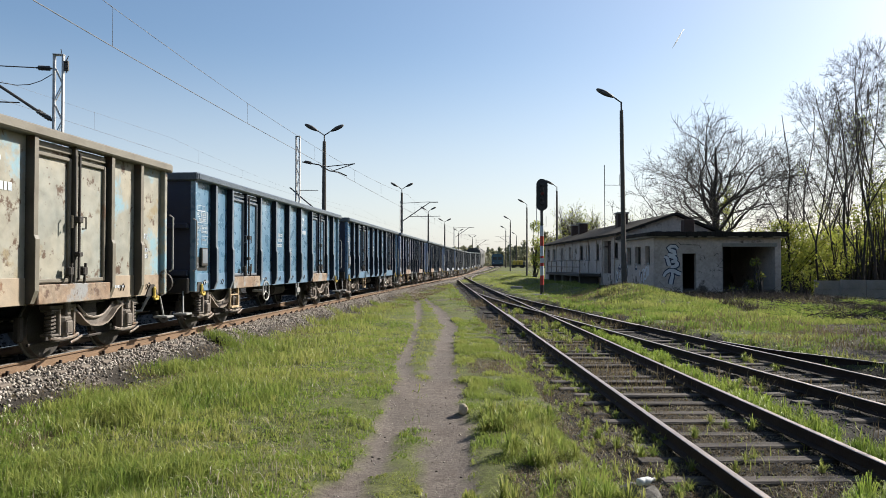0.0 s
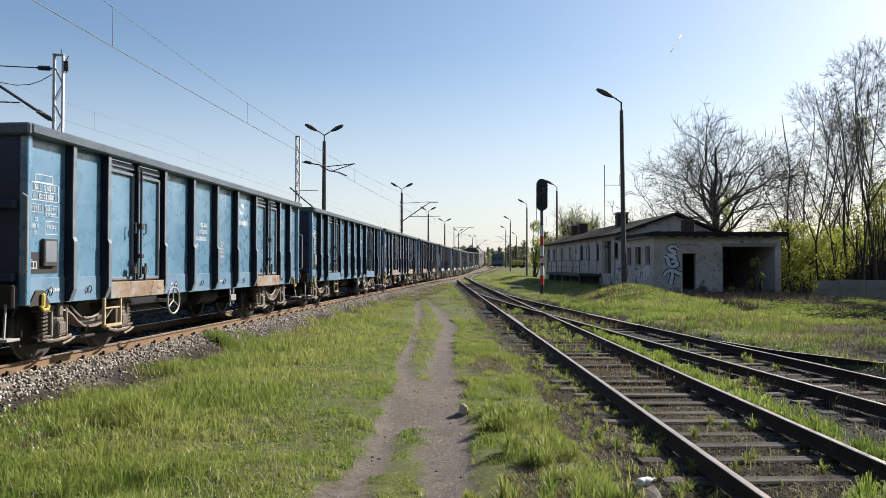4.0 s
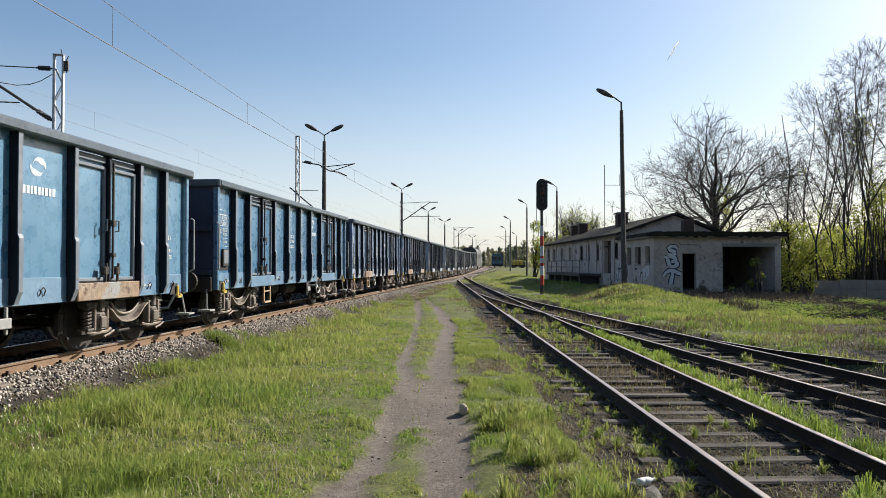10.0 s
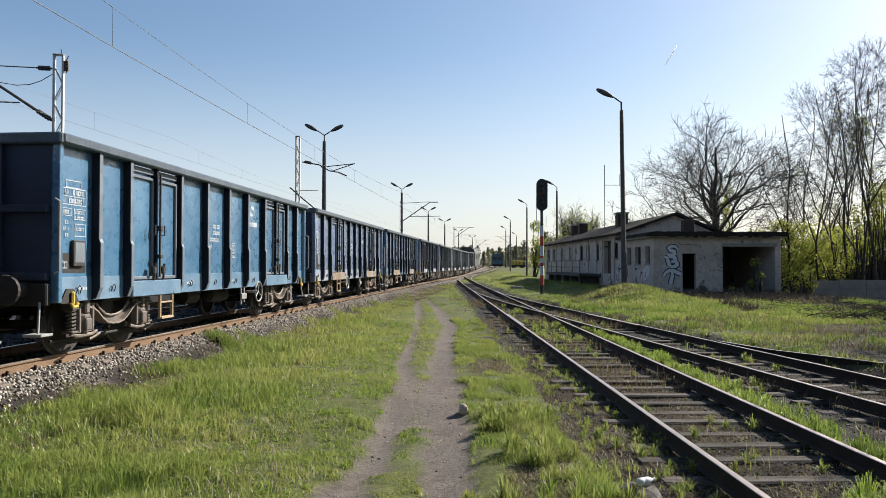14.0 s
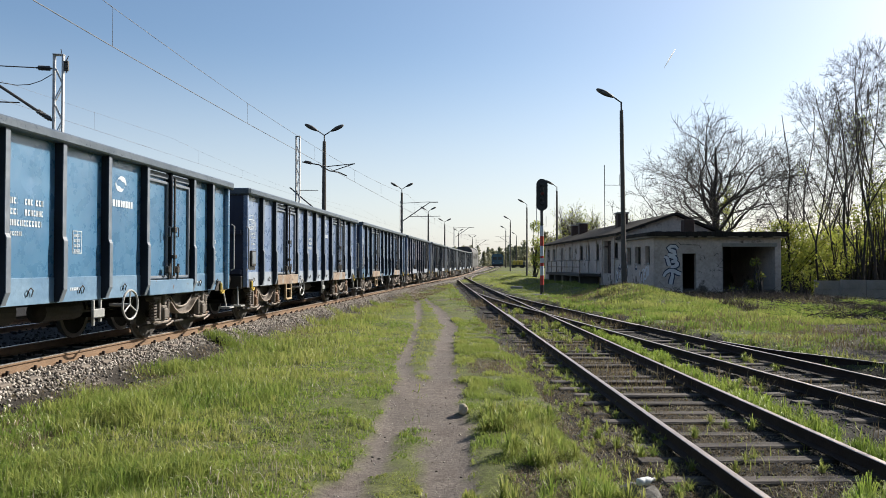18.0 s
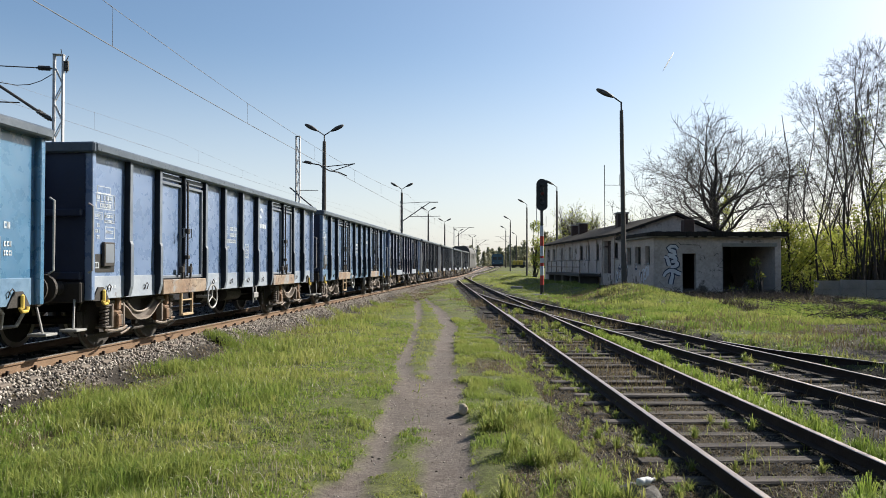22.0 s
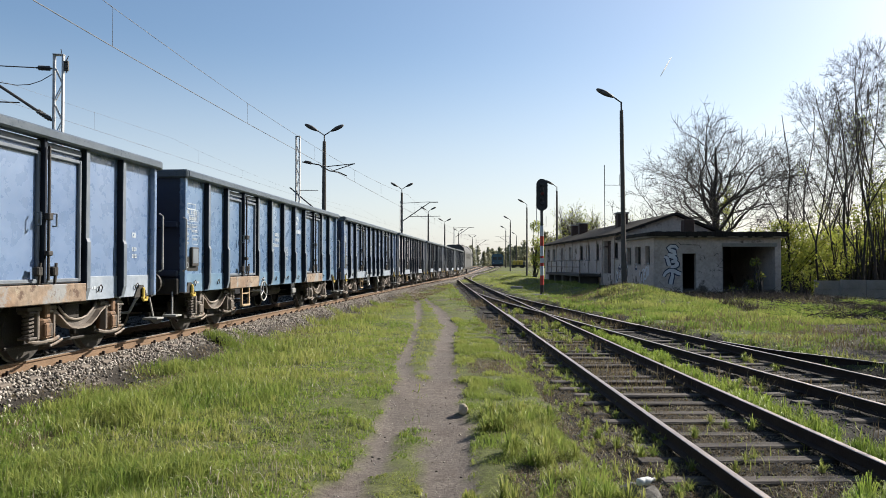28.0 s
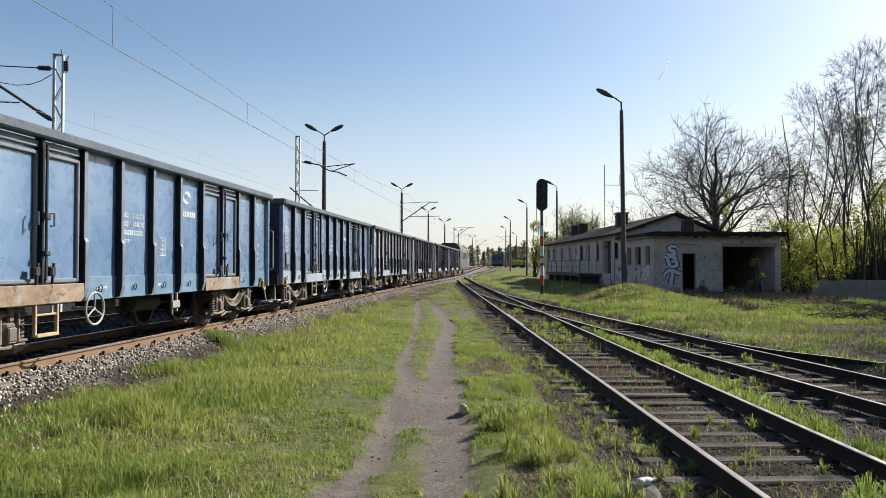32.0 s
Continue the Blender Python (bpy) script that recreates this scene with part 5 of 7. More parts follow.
def street_lamp(label, heads, height, r=0.13, arm=0.45, group="yard lamps"):
    ob = thing("street_lamp", Matrix(), label, "street lamp", group)
    part("pole", Mesh().tube([(0, 0, -0.6), (0, 0, 0.9 * height), (0, 0, height - 0.5)], [r * 1.25, r * 0.85, r * 0.8], 10), M_POLE, ob)
    part("collar", Mesh().tube([(0, 0, height - 0.55), (0, 0, height)], [0.055, 0.05], 8), M_IRON, ob)
    for ax, ay in heads:
        part("arm", Mesh().tube([(0, 0, height - 0.04), (ax * arm * 0.5, ay * arm * 0.5, height + 0.12), (ax * arm, ay * arm, height + 0.30)], 0.04, 8), M_IRON, ob)
        part("lamp_head", lamp_head(Mesh(), ax * arm, ay * arm, height + 0.28, ax, ay), M_IRON, ob, smooth=True)
    part("hatch", Mesh().cbox(-0.07, 0.07, -r * 1.3 - 0.01, -r * 1.1, 0.6, 1.1, 0.01), M_IRON, ob)
    return ob


def gz(x, y):
    return float(ground_z(np.array([x]), np.array([y]))[0])


SL = street_lamp("single-arm yard lamp on a dark slender pole", [(-0.95, 0.1)], 10.9)
spots = [(10.36, 42.0, 11.25), (13.95, 90, 11.5), (13.35, 117, 11.6), (14.1, 154, 11.4), (16.4, 192, 11.4), (23.0, 230, 11.4)]
for i, (x, y, top) in enumerate(spots):
    o = SL if i == 0 else copy_thing(SL, Matrix())
    o.matrix_basis = pose(x, y, top - 10.9, -0.1, -0.6 if i == 0 else 0.2)
DL = street_lamp("twin-arm lamp on a tall concrete pole beyond the train", [(-0.97, -0.1), (0.97, 0.1)], 11.4, 0.16, 0.5, "twin lamps")
for i, (x, y, top) in enumerate([(-9.0, 55.5, 11.75), (-5.33, 95, 11.75), (-2.68, 134, 11.75), (0.4, 168, 11.8), (4.6, 215, 11.8), (10.5, 262, 11.8)]):
    o = DL if i == 0 else copy_thing(DL, Matrix())
    o.matrix_basis = pose(x, y, top - 11.4, 0, 0, 6 * (i % 3))


def lattice_mast(label, height, wid=0.42):
    ob = thing("catenary_mast", Matrix(), label, "catenary mast", "catenary masts")
    h = wid / 2
    for x in (-h, h):
        part("channel", Mesh().cbox(x - 0.03, x + 0.03, -0.09, 0.09, -0.3, height, 0.01), M_GALV, ob)
    n = int(height / 0.62)
    for i in range(n):
        z0, z1 = 0.2 + i * 0.62, 0.2 + (i + 1) * 0.62
        a, b = (-h, h) if i % 2 else (h, -h)
        for yy in (-0.08, 0.08):
            part("lacing_bar", Mesh().tube([(a, yy, z0), (b, yy, min(z1, height))], 0.018, 4), M_GALV, ob)
    part("mast_cap", Mesh().cbox(-h - 0.04, h + 0.04, -0.10, 0.10, height, height + 0.04, 0.008), M_GALV, ob)
    return ob


def insulator(p0, p1):
    m = Mesh()
    a, b = Vector(p0), Vector(p1)
    m.tube([a, b], 0.03, 6)
    for i in range(5):
        c = a.lerp(b, 0.2 + 0.15 * i)
        d = (b - a).normalized() * 0.025
        m.tube([c - d, c + d], 0.085, 8)
    return m


MA = lattice_mast("tall lattice catenary mast of galvanised steel with insulated arms", 8.62, 0.28)
MA.matrix_basis = pose(-12.94, 24.6, 0.3, 0, 0, 10)
part("bracket_arm", Mesh().tube([(-0.2, 0, 6.42), (-1.95, 0, 7.6), (-3.5, 0, 8.2)], 0.05, 7), M_IRON, MA)
part("insulator", insulator((-0.18, 0, 6.41), (-0.72, 0, 6.77)), M_IRON, MA)
part("top_stay", Mesh().tube([(-0.2, 0, 8.17), (-3.6, 0, 8.2)], 0.018, 6), M_IRON, MA)
part("insulator", insulator((-0.2, 0, 8.17), (-0.7, 0, 8.175)), M_IRON, MA)
part("registration_arm", Mesh().tube([(-1.2, 0, 6.98), (-3.4, 0, 6.98)], 0.022, 6), M_IRON, MA)
part("sagging_cable", Mesh().tube([(-0.2, 0, 7.98), (-0.55, 0, 7.74), (-0.9, 0, 7.6), (-1.3, 0, 7.56), (-1.9, 0, 7.64), (-2.8, 0, 7.95)], 0.014, 5), M_IRON, MA)
part("horn_gap", Mesh().tube([(0.1, 0, 8.6), (0.06, 0, 8.85)], 0.015, 5).tube([(0.17, 0, 8.3), (0.3, 0, 8.62)], 0.015, 5), M_IRON, MA)
part("insulator", insulator((0.24, 0, 8.5), (0.24, 0, 8.05)), M_IRON, MA)

MB = lattice_mast("lattice catenary mast holding the contact wire over the main line", 8.65, 0.2)
MB.matrix_basis = pose(-8.0, 40.4, 0.3, 0, 0, -5)
part("insulator", insulator((0.35, 0, 7.27), (0.8, 0, 7.17)), M_IRON, MB)
part("top_tube", Mesh().tube([(0.25, 0, 7.25), (1.2, 0, 7.08), (1.75, 0, 6.75), (2.3, 0, 6.65), (2.75, 0, 6.45)], 0.035, 6), M_IRON, MB)
part("cantilever", Mesh().tube([(1.3, 0, 6.95), (3.2, 0, 7.12)], 0.025, 6), M_IRON, MB)
part("registration_arm", Mesh().tube([(1.9, 0, 6.72), (3.1, 0, 7.1)], 0.025, 6), M_IRON, MB)
part("strut", Mesh().tube([(-0.45, 0, 5.85), (0.3, 0, 5.2), (1.1, 0, 4.55)], 0.04, 6), M_IRON, MB)
part("lower_arm", Mesh().tube([(0.1, 0, 5.68), (1.15, 0, 5.68)], 0.018, 5), M_IRON, MB)

MC = lattice_mast("lattice catenary mast with a raised bracket beyond the train", 9.5, 0.34)
MC.matrix_basis = pose(-5.2, 92.0, 0.35, 0, 0, -5)
part("bracket_arm", Mesh().tube([(0.2, 0, 7.1), (3.6, 0, 9.4), (4.6, 0, 9.4)], 0.06, 6), M_IRON, MC)
part("top_stay", Mesh().tube([(0.2, 0, 9.3), (3.6, 0, 9.45)], 0.03, 6), M_IRON, MC)
part("registration_arm", Mesh().tube([(1.0, 0, 7.6), (4.9, 0, 7.65)], 0.035, 6), M_IRON, MC)
for i, (x, y) in enumerate([(2.6, 172.0), (12.0, 265.0), (21.0, 230)]):
    copy_thing(MC, pose(x, y, 0.4 + float(rise(y)), 0, 0, -6 if i < 2 else 170))

# contact lines with droppers
def wire_thing(label, stagger, masts, rise_at, sag, r, step):
    """stagger: rows of (along, right of the track's centre) between which the wire runs straight."""
    ob = thing("overhead_line", Matrix(), label, "overhead line", "overhead lines")
    con, mes, n = [], [], 14
    for a, b in zip(masts, masts[1:]):
        for i in range(n + (1 if b == masts[-1] else 0)):
            s = a + (b - a) * i / n
            x, y, h = main_line(s)
            off = float(np.interp(s, [p for p, _ in stagger], [q for _, q in stagger]))
            px, py = x + off * math.cos(h), y - off * math.sin(h)
            zc = RAIL_Z + 5.65 + float(rise(y))
            con.append((px, py, zc))
            mes.append((px, py, zc + rise_at + sag * (2 * i / n - 1) ** 2))
    part("contact_wire", Mesh().tube(con, r, 5), M_WIRE, ob)
    part("carrier_wire", Mesh().tube(mes, r * 0.7, 5), M_WIRE, ob)
    for i in range(1, len(con) - 1, step):
        if con[i][1] < 130:
            part("dropper", Mesh().tube([con[i], mes[i]], r * 0.55, 4), M_WIRE, ob)
    return ob


wire_thing("contact wire and carrier cable above the main line", [(-60, 0.5), (11.7, 0.42), (14, 0.28), (21.4, 0.17), (41, 0.1), (220, 0.1)], [-52, 2, 56, 110, 164, 220], 0.55, 0.65, 0.0085, 2)
wire_thing("contact wire above the parallel track", [(-60, -5.1), (220, -4.6)], [-45, 27, 62, 97, 140, 220], 0.25, 0.4, 0.004, 2)

# light signal
sig = thing("light_signal", pose(6.13, 45.5, gz(6.13, 45.5)), "railway light signal with a black head and red-white striped mast", "railway signal")
zb = gz(6.13, 45.5)
hd = Mesh()
vs = []
for yy in (-0.12, 0.02):
    vs += [(0.35 * math.cos(radians(a)), yy, (6.86 if a < 180 else 5.58) - zb + 0.35 * math.sin(radians(a))) for a in range(0, 360, 15)]
n = 24
part("background_plate", Mesh().add(vs, [(i, (i + 1) % n, n + (i + 1) % n, n + i) for i in range(n)] + [tuple(range(n)), tuple(range(n, 2 * n))]), M_BLACK, sig)
part("lamp_box", Mesh().cbox(-0.22, 0.22, 0.02, 0.35, 5.4 - zb, 7.0 - zb, 0.03), M_BLACK, sig)
M_LENS = surf("dark_red_lens", (0.10, 0.01, 0.01), (0.07, 0.01, 0.01), 9, 0.2, 0, 0)
for i, z in enumerate((5.72, 6.0, 6.28, 6.56, 6.84)):
    part("hood", Mesh().lathe((0, -0.30, z - zb), 1, [(0, 0.115), (0.18, 0.12)], 14), M_BLACK, sig)
    part("lens", Mesh().lathe((0, -0.315, z - zb), 1, [(0, 0.09), (0.01, 0.095)], 14), M_LENS if i == 2 else M_BLACK, sig)
for i, (z0, z1, mt) in enumerate(((0.0, 0.62, M_BLACK), (0.62, 1.22, M_RED), (1.22, 1.80, M_WHITE), (1.80, 2.42, M_RED), (2.42, 3.05, M_WHITE), (3.05, 3.65, M_RED), (3.65, 4.3, M_WHITE), (4.3, 5.5, M_IRON))):
    part("mast_band", Mesh().tube([(0, 0.05, z0 - 0.1 * (i == 0)), (0, 0.05, z1)], 0.115 if i < 7 else 0.09, 12), mt, sig)
part("ladder", Mesh().tube([(-0.3, 0.25, 4.1), (-0.3, 0.25, 5.6), (-0.05, 0.25, 5.3)], 0.02, 5).tube([(-0.3, 0.25, 4.3), (0.3, 0.25, 4.3), (0.3, 0.25, 4.9)], 0.02, 5), M_GALV, sig)
part("number_plate_bar", Mesh().cbox(-0.13, 0.13, -0.10, -0.07, 2.0, 2.3, 0.005), M_WHITE, sig)
part("footing", Mesh().cbox(-0.4, 0.4, -0.35, 0.45, -0.3, 0.06, 0.03), M_CONCRETE, sig)
thing("cable_box", pose(5.7, 57.0, gz(5.7, 57.0)), "low concrete cable box in the grass", "cable box", mesh=Mesh().cbox(-0.45, 0.45, -0.3, 0.3, -0.1, 0.22, 0.03), material=M_CONCRETE)

# concrete panel fence at the edge of the wood
fence = thing("concrete_fence", Matrix(), "grey precast concrete panel fence before the wood", "fence")
fa, fb = Vector((23.7, 46.8)), Vector((36.1, 45.2))
nf = 8
for i in range(nf + 1):
    p = fa.lerp(fb, i / nf)
    z = gz(p.x, p.y)
    ang = math.degrees(math.atan2(fb.y - fa.y, fb.x - fa.x))
    part("post", Mesh().cbox(-0.08, 0.08, -0.08, 0.08, -0.3, 1.78, 0.015), M_CONCRETE, fence, m=pose(p.x, p.y, z, 0, 0, ang))
    if i < nf:
        q = fa.lerp(fb, (i + 0.5) / nf)
        ln = (fb - fa).length / nf
        for k in range(3):
            part("panel", Mesh().cbox(-ln / 2 + 0.085, ln / 2 - 0.085, -0.03, 0.03, k * 0.58, k * 0.58 + 0.572, 0.012), M_CONCRETE, fence, m=pose(q.x, q.y, gz(q.x, q.y) + 0.02, 0, 0, ang))


# ---- trees ----
class Tubes:
    """Fast gathering of thin branches as arrays."""
    def __init__(self):
        self.v, self.f, self.n = [], [], 0

    def add(self, pts, radii, k):
        pts, radii = np.asarray(pts, float), np.asarray(radii, float)
        d = np.gradient(pts, axis=0)
        d /= np.linalg.norm(d, axis=1)[:, None] + 1e-9
        ref = np.array([0.31, 0.77, 0.55])
        u = np.cross(d, ref)
        u /= np.linalg.norm(u, axis=1)[:, None] + 1e-9
        w = np.cross(d, u)
        a = np.arange(k) * 2 * np.pi / k
        ring = pts[:, None, :] + radii[:, None, None] * (np.cos(a)[None, :, None] * u[:, None, :] + np.sin(a)[None, :, None] * w[:, None, :])
        m = len(pts)
        i = np.arange(m - 1)[:, None] * k
        j = np.arange(k)[None, :]
        q = np.stack([i + j, i + (j + 1) % k, i + k + (j + 1) % k, i + k + j], -1).reshape(-1, 4) + self.n
        self.v.append(ring.reshape(-1, 3))
        self.f.append(q)
        self.n += m * k

    def data(self, name, mat):
        return big_mesh(name, np.concatenate(self.v), np.concatenate(self.f), mat, smooth=True)


def grow(rng, p, d, length, r, level, top, limbs, twigs, ends, spread=0.55, lift=0.12, kids=4, wiggle=0.16, keep=0.0, rmin=0.014):
    """One branch and, from it, the thinner ones."""
    n = 5 if level > 1 else 3
    pts, dirs = [p], [d]
    for i in range(n):
        jit = Vector((rng.gauss(0, 1), rng.gauss(0, 1), rng.gauss(0, 1))) * wiggle
        d = (d + jit + Vector((0, 0, lift))).normalized()
        p = p + d * length / n
        pts.append(p)
        dirs.append(d)
    r1 = r * (0.62 if level > 0 else 0.6)
    (limbs if level >= top - 1 else twigs).add(pts, np.linspace(r, r1, n + 1), 7 if level == top else (5 if level >= top - 1 else 3))
    if level == 0:
        ends.append(p)
        return
    for c in range(kids + (1 if level <= 2 else 0)):
        t = rng.uniform(0.35 if level < top else keep, 1.0)
        i = min(int(t * n), n - 1)
        q = pts[i].lerp(pts[i + 1], t * n - i)
        side = Vector((rng.gauss(0, 1), rng.gauss(0, 1), rng.gauss(0, 0.6)))
        side = (side - dirs[i] * side.dot(dirs[i])).normalized()
        ang = rng.uniform(0.7, 1.25) * spread
        nd = (dirs[i] * math.cos(ang) + side * math.sin(ang)).normalized()
        rr = r * (1 - 0.45 * t) * rng.uniform(0.45, 0.65)
        grow(rng, q, nd, length * rng.uniform(0.55, 0.82), max(rr, rmin), level - 1, top, limbs, twigs, ends, spread, lift * 0.8, kids, wiggle, 0.0, rmin)
    grow(rng, p, d, length * 0.7, r1 * 0.9, level - 1, top, limbs, twigs, ends, spread, lift * 0.8, kids, wiggle, 0.0, rmin)


def leaves_mesh(name, centres, rng, per, spread, size, mat):
    """Small folded leaves scattered round the centres."""
    c = np.repeat(np.asarray(centres, float), per, axis=0)
    n = len(c)
    c = c + rng.normal(0, spread, (n, 3))
    a = rng.normal(0, 1, (n, 3))
    a /= np.linalg.norm(a, axis=1)[:, None]
    b = np.cross(a, rng.normal(0, 1, (n, 3)))
    b /= np.linalg.norm(b, axis=1)[:, None] + 1e-9
    s = (size * rng.uniform(0.6, 1.4, n))[:, None]
    v = np.stack([c - a * s, c + b * s * 0.55, c + a * s, c - b * s * 0.55], 1).reshape(-1, 3)
    f = np.arange(n * 4).reshape(-1, 4)
    return big_mesh(name, v, f, mat, [("tint", np.repeat(rng.random(n), 4))])


def tree(label, x, y, height, r, seed, levels=4, first=0.3, spread=0.6, kids=4, lift=0.10, lean=(0, 0), leafy=0, leaf_size=0.07, name="bare_tree", wiggle=0.16, leaf_mat_=None, group="trees of the wood"):
    rng = random.Random(seed)
    limbs, twigs, ends = Tubes(), Tubes(), []
    p = Vector((0, 0, -0.3))
    d = Vector((lean[0], lean[1], 1)).normalized()
    grow(rng, p, d, height * first, r, levels, levels, limbs, twigs, ends, spread, lift, kids, wiggle, 0.55)
    top = max(e.z for e in ends)
    k = min(height / top, 1.7)
    ob = thing(name, pose(x, y, gz(x, y)) @ Matrix.Diagonal((1, 1, 1, 1)), label, "tree", group)
    sc = Matrix.Diagonal((k ** 0.5, k ** 0.5, k, 1))
    part("trunk", limbs.data("trunk", M_BARK), None, ob, m=sc)
    part("branchwork", twigs.data("branchwork", M_BARK), None, ob, m=sc)
    if leafy:
        g = np.random.default_rng(seed)
        e = np.array([tuple(q) for q in ends])
        part("crown", leaves_mesh("crown", e, g, leafy, 0.28, leaf_size, leaf_mat_ or M_LEAFY), None, ob, m=sc)
    return ob


# great bare oak behind the building
def oak():
    rng = random.Random(37)
    limbs, twigs, ends = Tubes(), Tubes(), []
    trunk = [Vector((0, 0, -0.3)), Vector((0.08, 0, 2.4)), Vector((-0.06, 0.05, 4.6)), Vector((0.10, 0, 6.8)), Vector((-0.12, 0, 9.0)), Vector((0.15, 0, 11.0)), Vector((0.05, 0, 13.4))]
    limbs.add([tuple(p) for p in trunk], [0.60, 0.47, 0.40, 0.31, 0.22, 0.14, 0.07], 9)
    count = 19
    for i in range(count):
        f = i / (count - 1)
        z = 3.2 + 5.6 * f
        a = i * 2.4 + rng.uniform(-0.35, 0.35)
        up = math.radians(6 + 64 * f + rng.uniform(-9, 9))
        d = Vector((math.cos(a) * math.cos(up), math.sin(a) * math.cos(up), math.sin(up)))
        # length out to a domed crown
        t, c = 0.0, Vector((0, 0, z))
        while t < 12.5 and ((c + d * t).xy.length / 9.6) ** 2 + (max((c + d * t).z - 4.5, 0) / 12.4) ** 2 < 1:
            t += 0.2
        grow(rng, Vector((trunk[min(int(z / 2.2) + 1, 6)].x, 0, z)), d, t / 2.3 * rng.uniform(0.9, 1.1), 0.19 - 0.06 * f, 4, 5, limbs, twigs, ends, 0.70, 0.05, 3 if i < 12 else 2, 0.23, 0.0, 0.0135)
    ob = thing("bare_oak", pose(23.75, 64.0, -0.3) @ Matrix.Diagonal((0.97, 0.97, 0.93, 1)), "great leafless oak with spreading limbs behind the derelict building", "tree")
    part("trunk", limbs.data("trunk", M_BARK), None, ob)
    part("branchwork", twigs.data("branchwork", M_BARK), None, ob)
    g = np.random.default_rng(5)
    c = np.stack([g.normal(0.95, 0.38, 150), g.normal(-0.5, 0.3, 150), g.uniform(4.6, 9.6, 150)], 1)
    part("ivy", leaves_mesh("ivy", c, g, 8, 0.22, 0.07, M_LEAFY), None, ob, "green climber on the trunk")
    return ob


oak()
def pole_tree(label, x, y, height, r, seed, leafy=0, mat=None, lean=0.0):
    """A tree of the wood: a drawn-up, swaying stem that forks, with rising side branches and fine twigs."""
    rng = random.Random(seed)
    limbs, twigs, ends = Tubes(), Tubes(), []

    def stem(p, d, length, r0, n, first, count):
        pts = [p.copy()]
        for i in range(n):
            d = (d + Vector((rng.gauss(0, 0.10), rng.gauss(0, 0.10), 0.07))).normalized()
            p = p + d * length / n
            pts.append(p.copy())
        limbs.add([tuple(q) for q in pts], np.linspace(r0, 0.02, n + 1), 6)
        for k in range(count):
            t = first + (0.98 - first) * rng.random() ** 0.8
            m = min(int(t * n), n - 1)
            b = pts[m].lerp(pts[m + 1], t * n - m)
            a, up = rng.uniform(0, 6.28), rng.uniform(0.45, 1.5)
            reach = length * (0.13 + 0.20 * (1 - t)) * rng.uniform(0.6, 1.25)
            grow(rng, b, Vector((math.cos(a), math.sin(a), up)).normalized(), reach / 1.9, max(r0 * 0.40 * (1.1 - t), 0.016), 3, 4, limbs, twigs, ends, 0.62, 0.05, 2, 0.22, 0.0, 0.0085)
        return pts
    main = stem(Vector((0, 0, -0.3)), Vector((lean, 0, 1)).normalized(), height * 0.9, r, 10, 0.28, 12)
    for k in range(rng.randint(1, 2)):
        t = rng.randint(2, 6)
        a = rng.uniform(0, 6.28)
        stem(main[t], Vector((math.cos(a) * 0.55, math.sin(a) * 0.4, 1)).normalized(), height * (0.92 - t / 10) * rng.uniform(0.6, 0.85), r * (0.75 - 0.05 * t), 7, 0.2, 6)
    ob = thing("bare_tree" if not leafy else "budding_tree", pose(x, y, gz(x, y)), label, "tree", "trees of the wood")
    part("trunk", limbs.data("trunk", M_BARK), None, ob)
    part("branchwork", twigs.data("branchwork", M_BARK), None, ob)
    if leafy:
        g = np.random.default_rng(seed)
        e = np.array([tuple(q) for q in ends])
        e = e[(g.random(len(e)) < 0.30) & (e[:, 2] < height * 0.7)]
        part("crown", leaves_mesh("crown", e, g, leafy, 0.16, 0.06, mat or M_LEAFY), None, ob)
    return ob


WOOD = [  # bearing (x per y), distance, height over the eye per distance, leaves
    (0.466, 55, 0.25, 0), (0.482, 60, 0.255, 0), (0.498, 66, 0.269, 0), (0.512, 52, 0.281, 0), (0.526, 60, 0.288, 1), (0.539, 55, 0.285, 0),
    # bearings of 0.7 and more lie out of view, kept for their shadows
    (0.551, 50, 0.306, 0), (0.562, 63, 0.296, 1), (0.574, 48, 0.323, 1), (0.585, 57, 0.315, 0), (0.595, 47, 0.342, 1), (0.608, 52, 0.346, 0), (0.628, 50, 0.354, 1), (0.65, 48, 0.36, 0), (0.72, 44, 0.36, 1), (0.78, 42, 0.36, 0), (0.70, 52, 0.36, 1)]
for i, (bx, y, hh, lf) in enumerate(WOOD):
    q = random.Random(i)
    pole_tree("tall slender leafless tree at the edge of the wood" if not lf else "slender tree just coming into yellow-green leaf", bx * y, y, hh * y + 2.3, q.uniform(0.07, 0.115), i + 1, 1 if lf else 0, lean=q.uniform(-0.10, 0.06))


